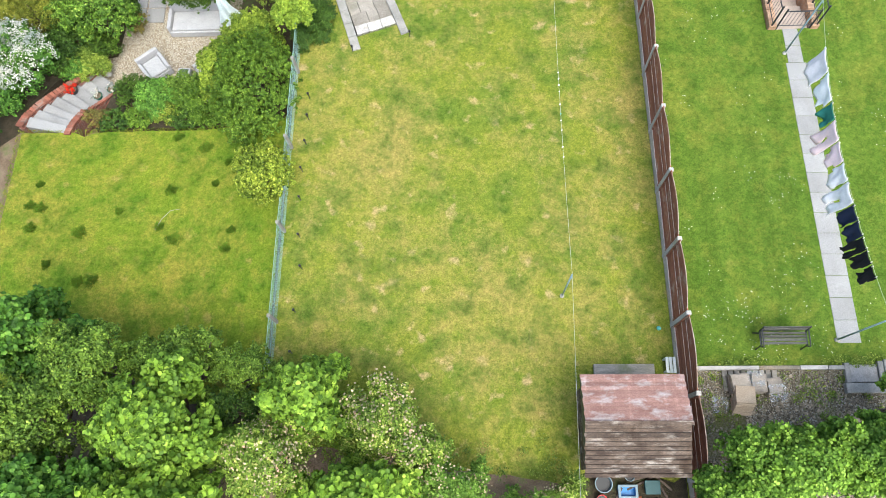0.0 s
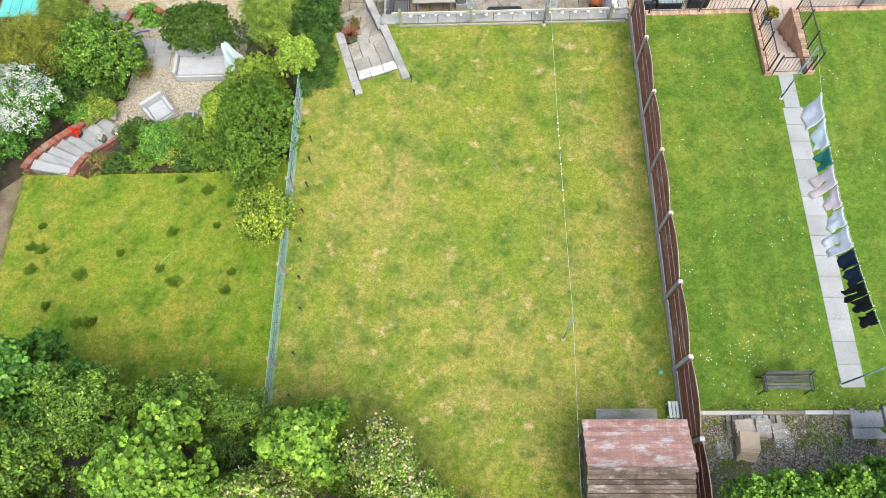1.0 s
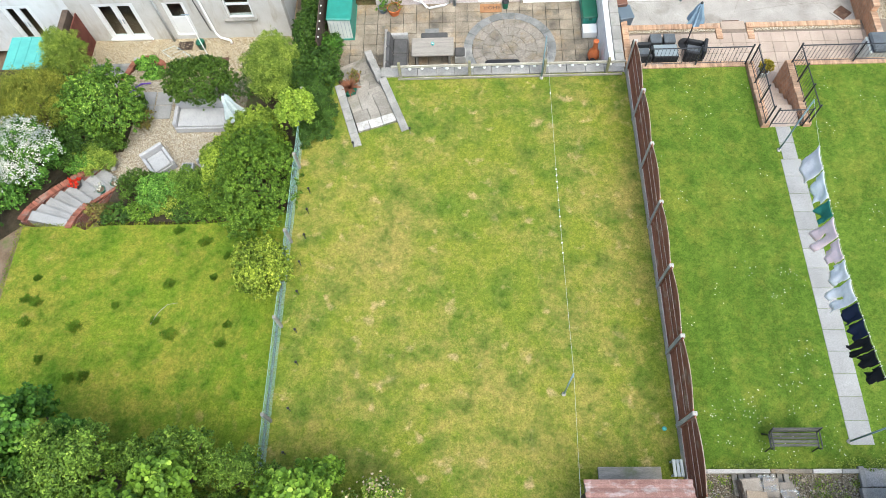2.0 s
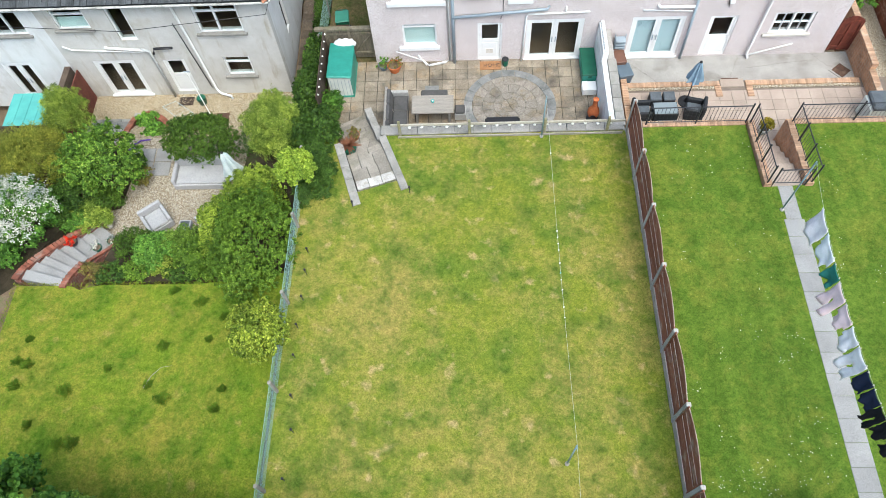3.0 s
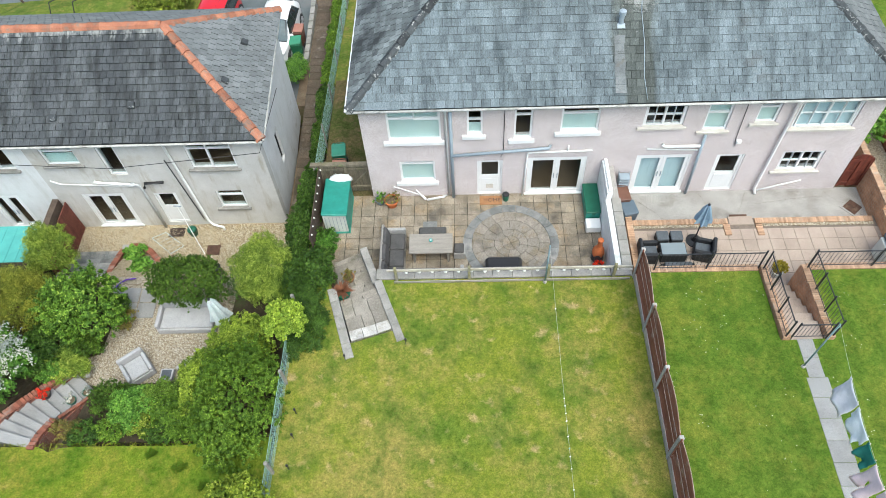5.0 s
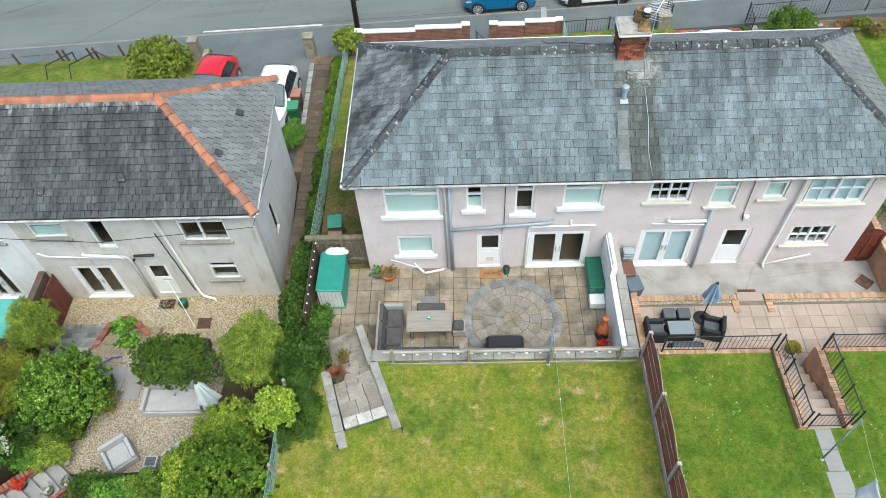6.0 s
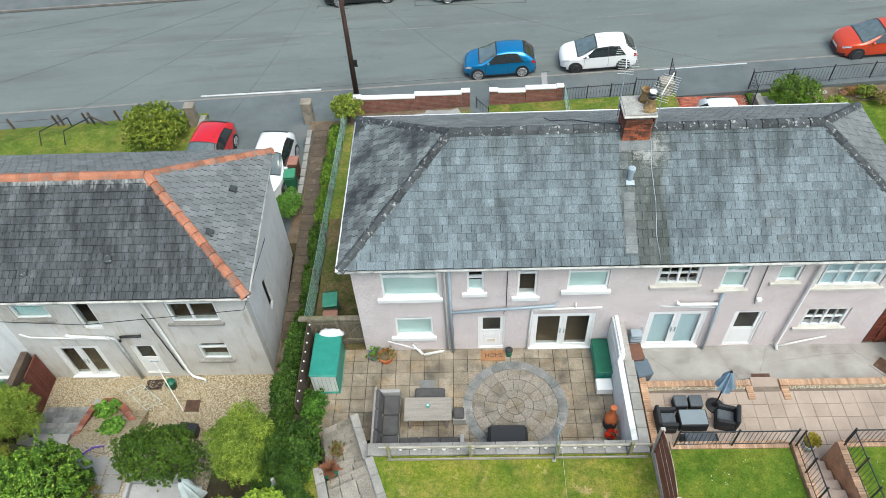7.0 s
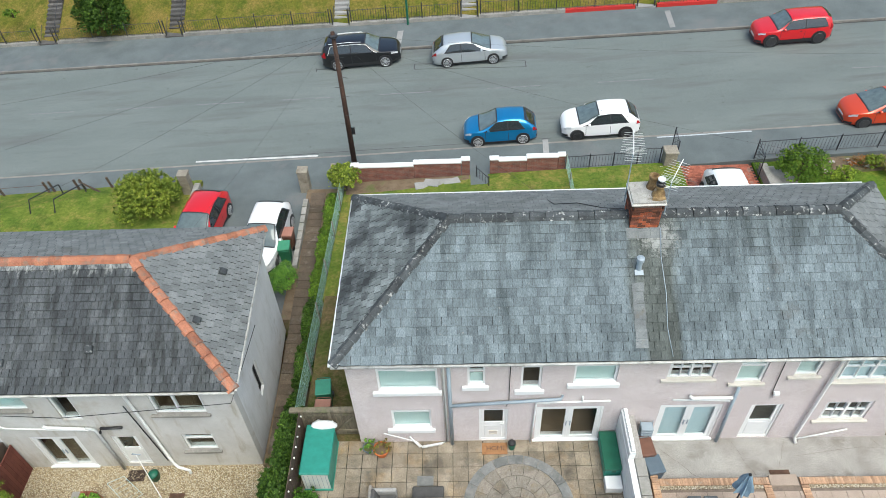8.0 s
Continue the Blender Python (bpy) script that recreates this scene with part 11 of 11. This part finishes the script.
# dark tufts scattered over the left lawn
rng = np.random.default_rng(305)
TUFTS = [(-13.48, 8.43), (-13.65, 7.74), (-13.34, 7.65), (-12.0, 6.85), (-10.92, 7.51), (-9.64, 7.02), (-9.44, 8.18), (-8.54, 9.56), (-7.37, 6.75), (-7.51, 6.21), (-11.79, 5.34), (-11.38, 5.37), (-7.72, 8.99), (-9.46, 9.98), (-13.51, 7.01), (-9.12, 6.59), (-8.07, 8.32), (-12.8, 5.88)]
for i, (tx, ty) in enumerate(TUFTS):
    n = 1000
    rad = 0.13 + 0.035 * (i % 4)
    rr, aa = rad * np.sqrt(rng.random(n)) * rng.uniform(0.55, 1.15, n), rng.uniform(0, 6.283, n)
    dx, dy = rr * np.cos(aa) * (1 + 0.2 * np.sin(2 * aa + i)), rr * np.sin(aa) * (0.85 + 0.2 * np.cos(3 * aa + i))
    x, y = tx + dx, ty + dy
    z = left_z(x, y)
    a = rng.uniform(0, 6.283, n)
    w = rng.uniform(0.03, 0.07, n)
    c, s = np.cos(a) * 0.016, np.sin(a) * 0.016
    v = np.empty((n, 3, 3))
    v[:, 0] = np.stack([x - c, y - s, z - 0.005], 1)
    v[:, 1] = np.stack([x + c, y + s, z - 0.005], 1)
    v[:, 2] = np.stack([x + dx * 0.12 + rng.normal(0, 0.012, n), y + dy * 0.12 + rng.normal(0, 0.012, n), z + w * 0.7], 1)
    tagged(new("grass_tuft", array_mesh("grass_tuft", v.reshape(-1, 3), 3, np.arange(n * 3), [M["blade_dark"]])), "dark green tuft of longer grass in a lawn", "grass", kind="stuff")
# weeds on the stony ground and at the lawn's bare end
M["weed"] = leaf_mat("weed_leaf", (0.12, 0.2, 0.03), (0.24, 0.33, 0.05), (0.36, 0.4, 0.09))
rng = np.random.default_rng(307)
wc = np.concatenate([rng.uniform((4.95, 0.9), (9.8, 2.5), (46, 2)), rng.uniform((-5.0, -0.3), (1.7, 0.9), (40, 2)), rng.uniform((4.9, 2.74), (10.0, 2.86), (26, 2))])
p = (wc[:, None, :] + rng.normal(0, 1, (len(wc), 60, 2)) * rng.uniform(0.04, 0.13, (len(wc), 1, 1))).reshape(-1, 2)
pts = np.stack([p[:, 0], p[:, 1], flat(p[:, 0], p[:, 1]) + np.where((p[:, 0] > 4.7) & (p[:, 1] < 2.66), -0.03, 0.03) + rng.uniform(0, 0.03, len(p))], 1)
v, idx = leaf_cloud(pts, np.tile([0, 0, 1.0], (len(pts), 1)), rng.uniform(0.03, 0.065, len(pts)), rng, "leaf", 0.6)
tagged(new("weeds", array_mesh("weeds", v, 4, idx, [M["weed"]])), "small weeds growing in stony ground", "weeds", kind="stuff")
# daisies over the right lawn
rng = np.random.default_rng(306)
cl = rng.uniform((4.9, 2.85), (12.8, 15.2), (70, 2))
cl = np.concatenate([cl, np.stack([rng.uniform(4.9, 12.0, 40), rng.uniform(2.8, 4.6, 40)], 1)])
p = (cl[:, None, :] + rng.normal(0, 0.16, (len(cl), 8, 2))).reshape(-1, 2)
ok = (p[:, 0] > 4.8) & (p[:, 1] > 2.8) & ((p[:, 0] < 8.7) | (p[:, 0] > 9.5)) & ((p[:, 1] < 12.8) | (p[:, 0] < 8.4) | (p[:, 0] > 10.1))
p = p[ok][rng.random(ok.sum()) < 0.62]
pts = np.stack([p[:, 0], p[:, 1], flat(p[:, 0], p[:, 1]) + 0.035], 1)
v, idx = leaf_cloud(pts, np.tile([0, 0, 3.0], (len(pts), 1)), rng.uniform(0.02, 0.036, len(pts)), rng, "round", 0.3)
tagged(new("daisies", array_mesh("daisies", v, 4, idx, [M["petal_white"]])), "small white daisies scattered in a lawn", "flowers", kind="stuff")

# ---- the many pieces of roofs, floors and brick edges ----
rng = random.Random(17)
SLAB = [shared("slab", box(B(), 0, 0.466 - 0.004 * k, 0, 0.466, -0.04, 0.0, bevel=0.006), M["slab"]) for k in range(3)]
CX, CY, CR = 1.02, 17.62, 1.67
for i in range(21):
    for j in range(9):
        x, y = -5.72 + 0.478 * i, 15.57 + 0.478 * j
        if x + 0.47 > 4.18 or all(math.hypot(x + a - CX, y + b - CY) < CR - 0.05 for a in (0, 0.466) for b in (0, 0.466)):
            continue
        if x < -3.8 and y < 16.1 and x > -5.2:
            continue
        piece("slab", SLAB[rng.randrange(3)], Matrix.Translation((x, y, rng.uniform(-0.004, 0.003))) @ Matrix.Rotation(rng.gauss(0, 0.004), 4, "Z"), patio)

NARROW = shared("slab", box(B(), 0, 0.33, 0, 0.466, -0.04, 0.0, bevel=0.006), M["slab"])
for j in range(9):
    piece("slab", NARROW, Matrix.Translation((3.845, 15.57 + 0.478 * j, rng.uniform(-0.004, 0.003))), patio)


def ring_stone(r0, r1, a0, a1, mat, z):
    bm = B()
    n = max(2, int((a1 - a0) / 0.14))
    g = 0.012
    top, low = [], []
    pts = [(r1 - g / 2, a0 + g / r1 / 2 + (a1 - a0 - g / r1) * k / n) for k in range(n + 1)]
    if r0 > 0.01:
        pts += [(r0 + g / 2, a0 + g / r0 / 2 + (a1 - a0 - g / r0) * (n - k) / n) for k in range(n + 1)]
    else:
        pts.append((0.012, (a0 + a1) / 2))
    prism(bm, [(CX + r * math.cos(a), CY + r * math.sin(a)) for r, a in pts], z, -0.03)
    part("circle_stone", bm, M[mat], patio)


for r0, r1, n, mt in ((0.0, 0.3, 4, "slab_circle"), (0.3, 0.58, 8, "slab_circle"), (0.58, 0.98, 14, "slab_circle"), (0.98, 1.36, 18, "slab_circle"), (1.36, 1.67, 20, "slab_dark")):
    off = rng.uniform(0, 1)
    for k in range(n):
        a0, a1 = (k + off) * 6.2832 / n, (k + 1 + off) * 6.2832 / n
        ring_stone(r0, r1, a0, a1, mt, 0.012 + rng.uniform(0, 0.005))
TILE = shared("tile", box(B(), 0, 0.443, 0, 0.443, -0.03, 0.0, bevel=0.005), M["slab_pink"])
for i in range(19):
    for j in range(6):
        x, y = 5.24 + 0.452 * i, 17.9 - 0.452 * (j + 1)
        if y < 15.6:
            continue
        piece("tile", TILE, Matrix.Translation((x, y, TZ + rng.uniform(-0.003, 0.003))) @ Matrix.Rotation(rng.gauss(0, 0.003), 4, "Z"), tiles_bed)
for job in BRICK_ROWS:
    soldier_row(*job)
for job in PIECES:
    lay_slates(*job)
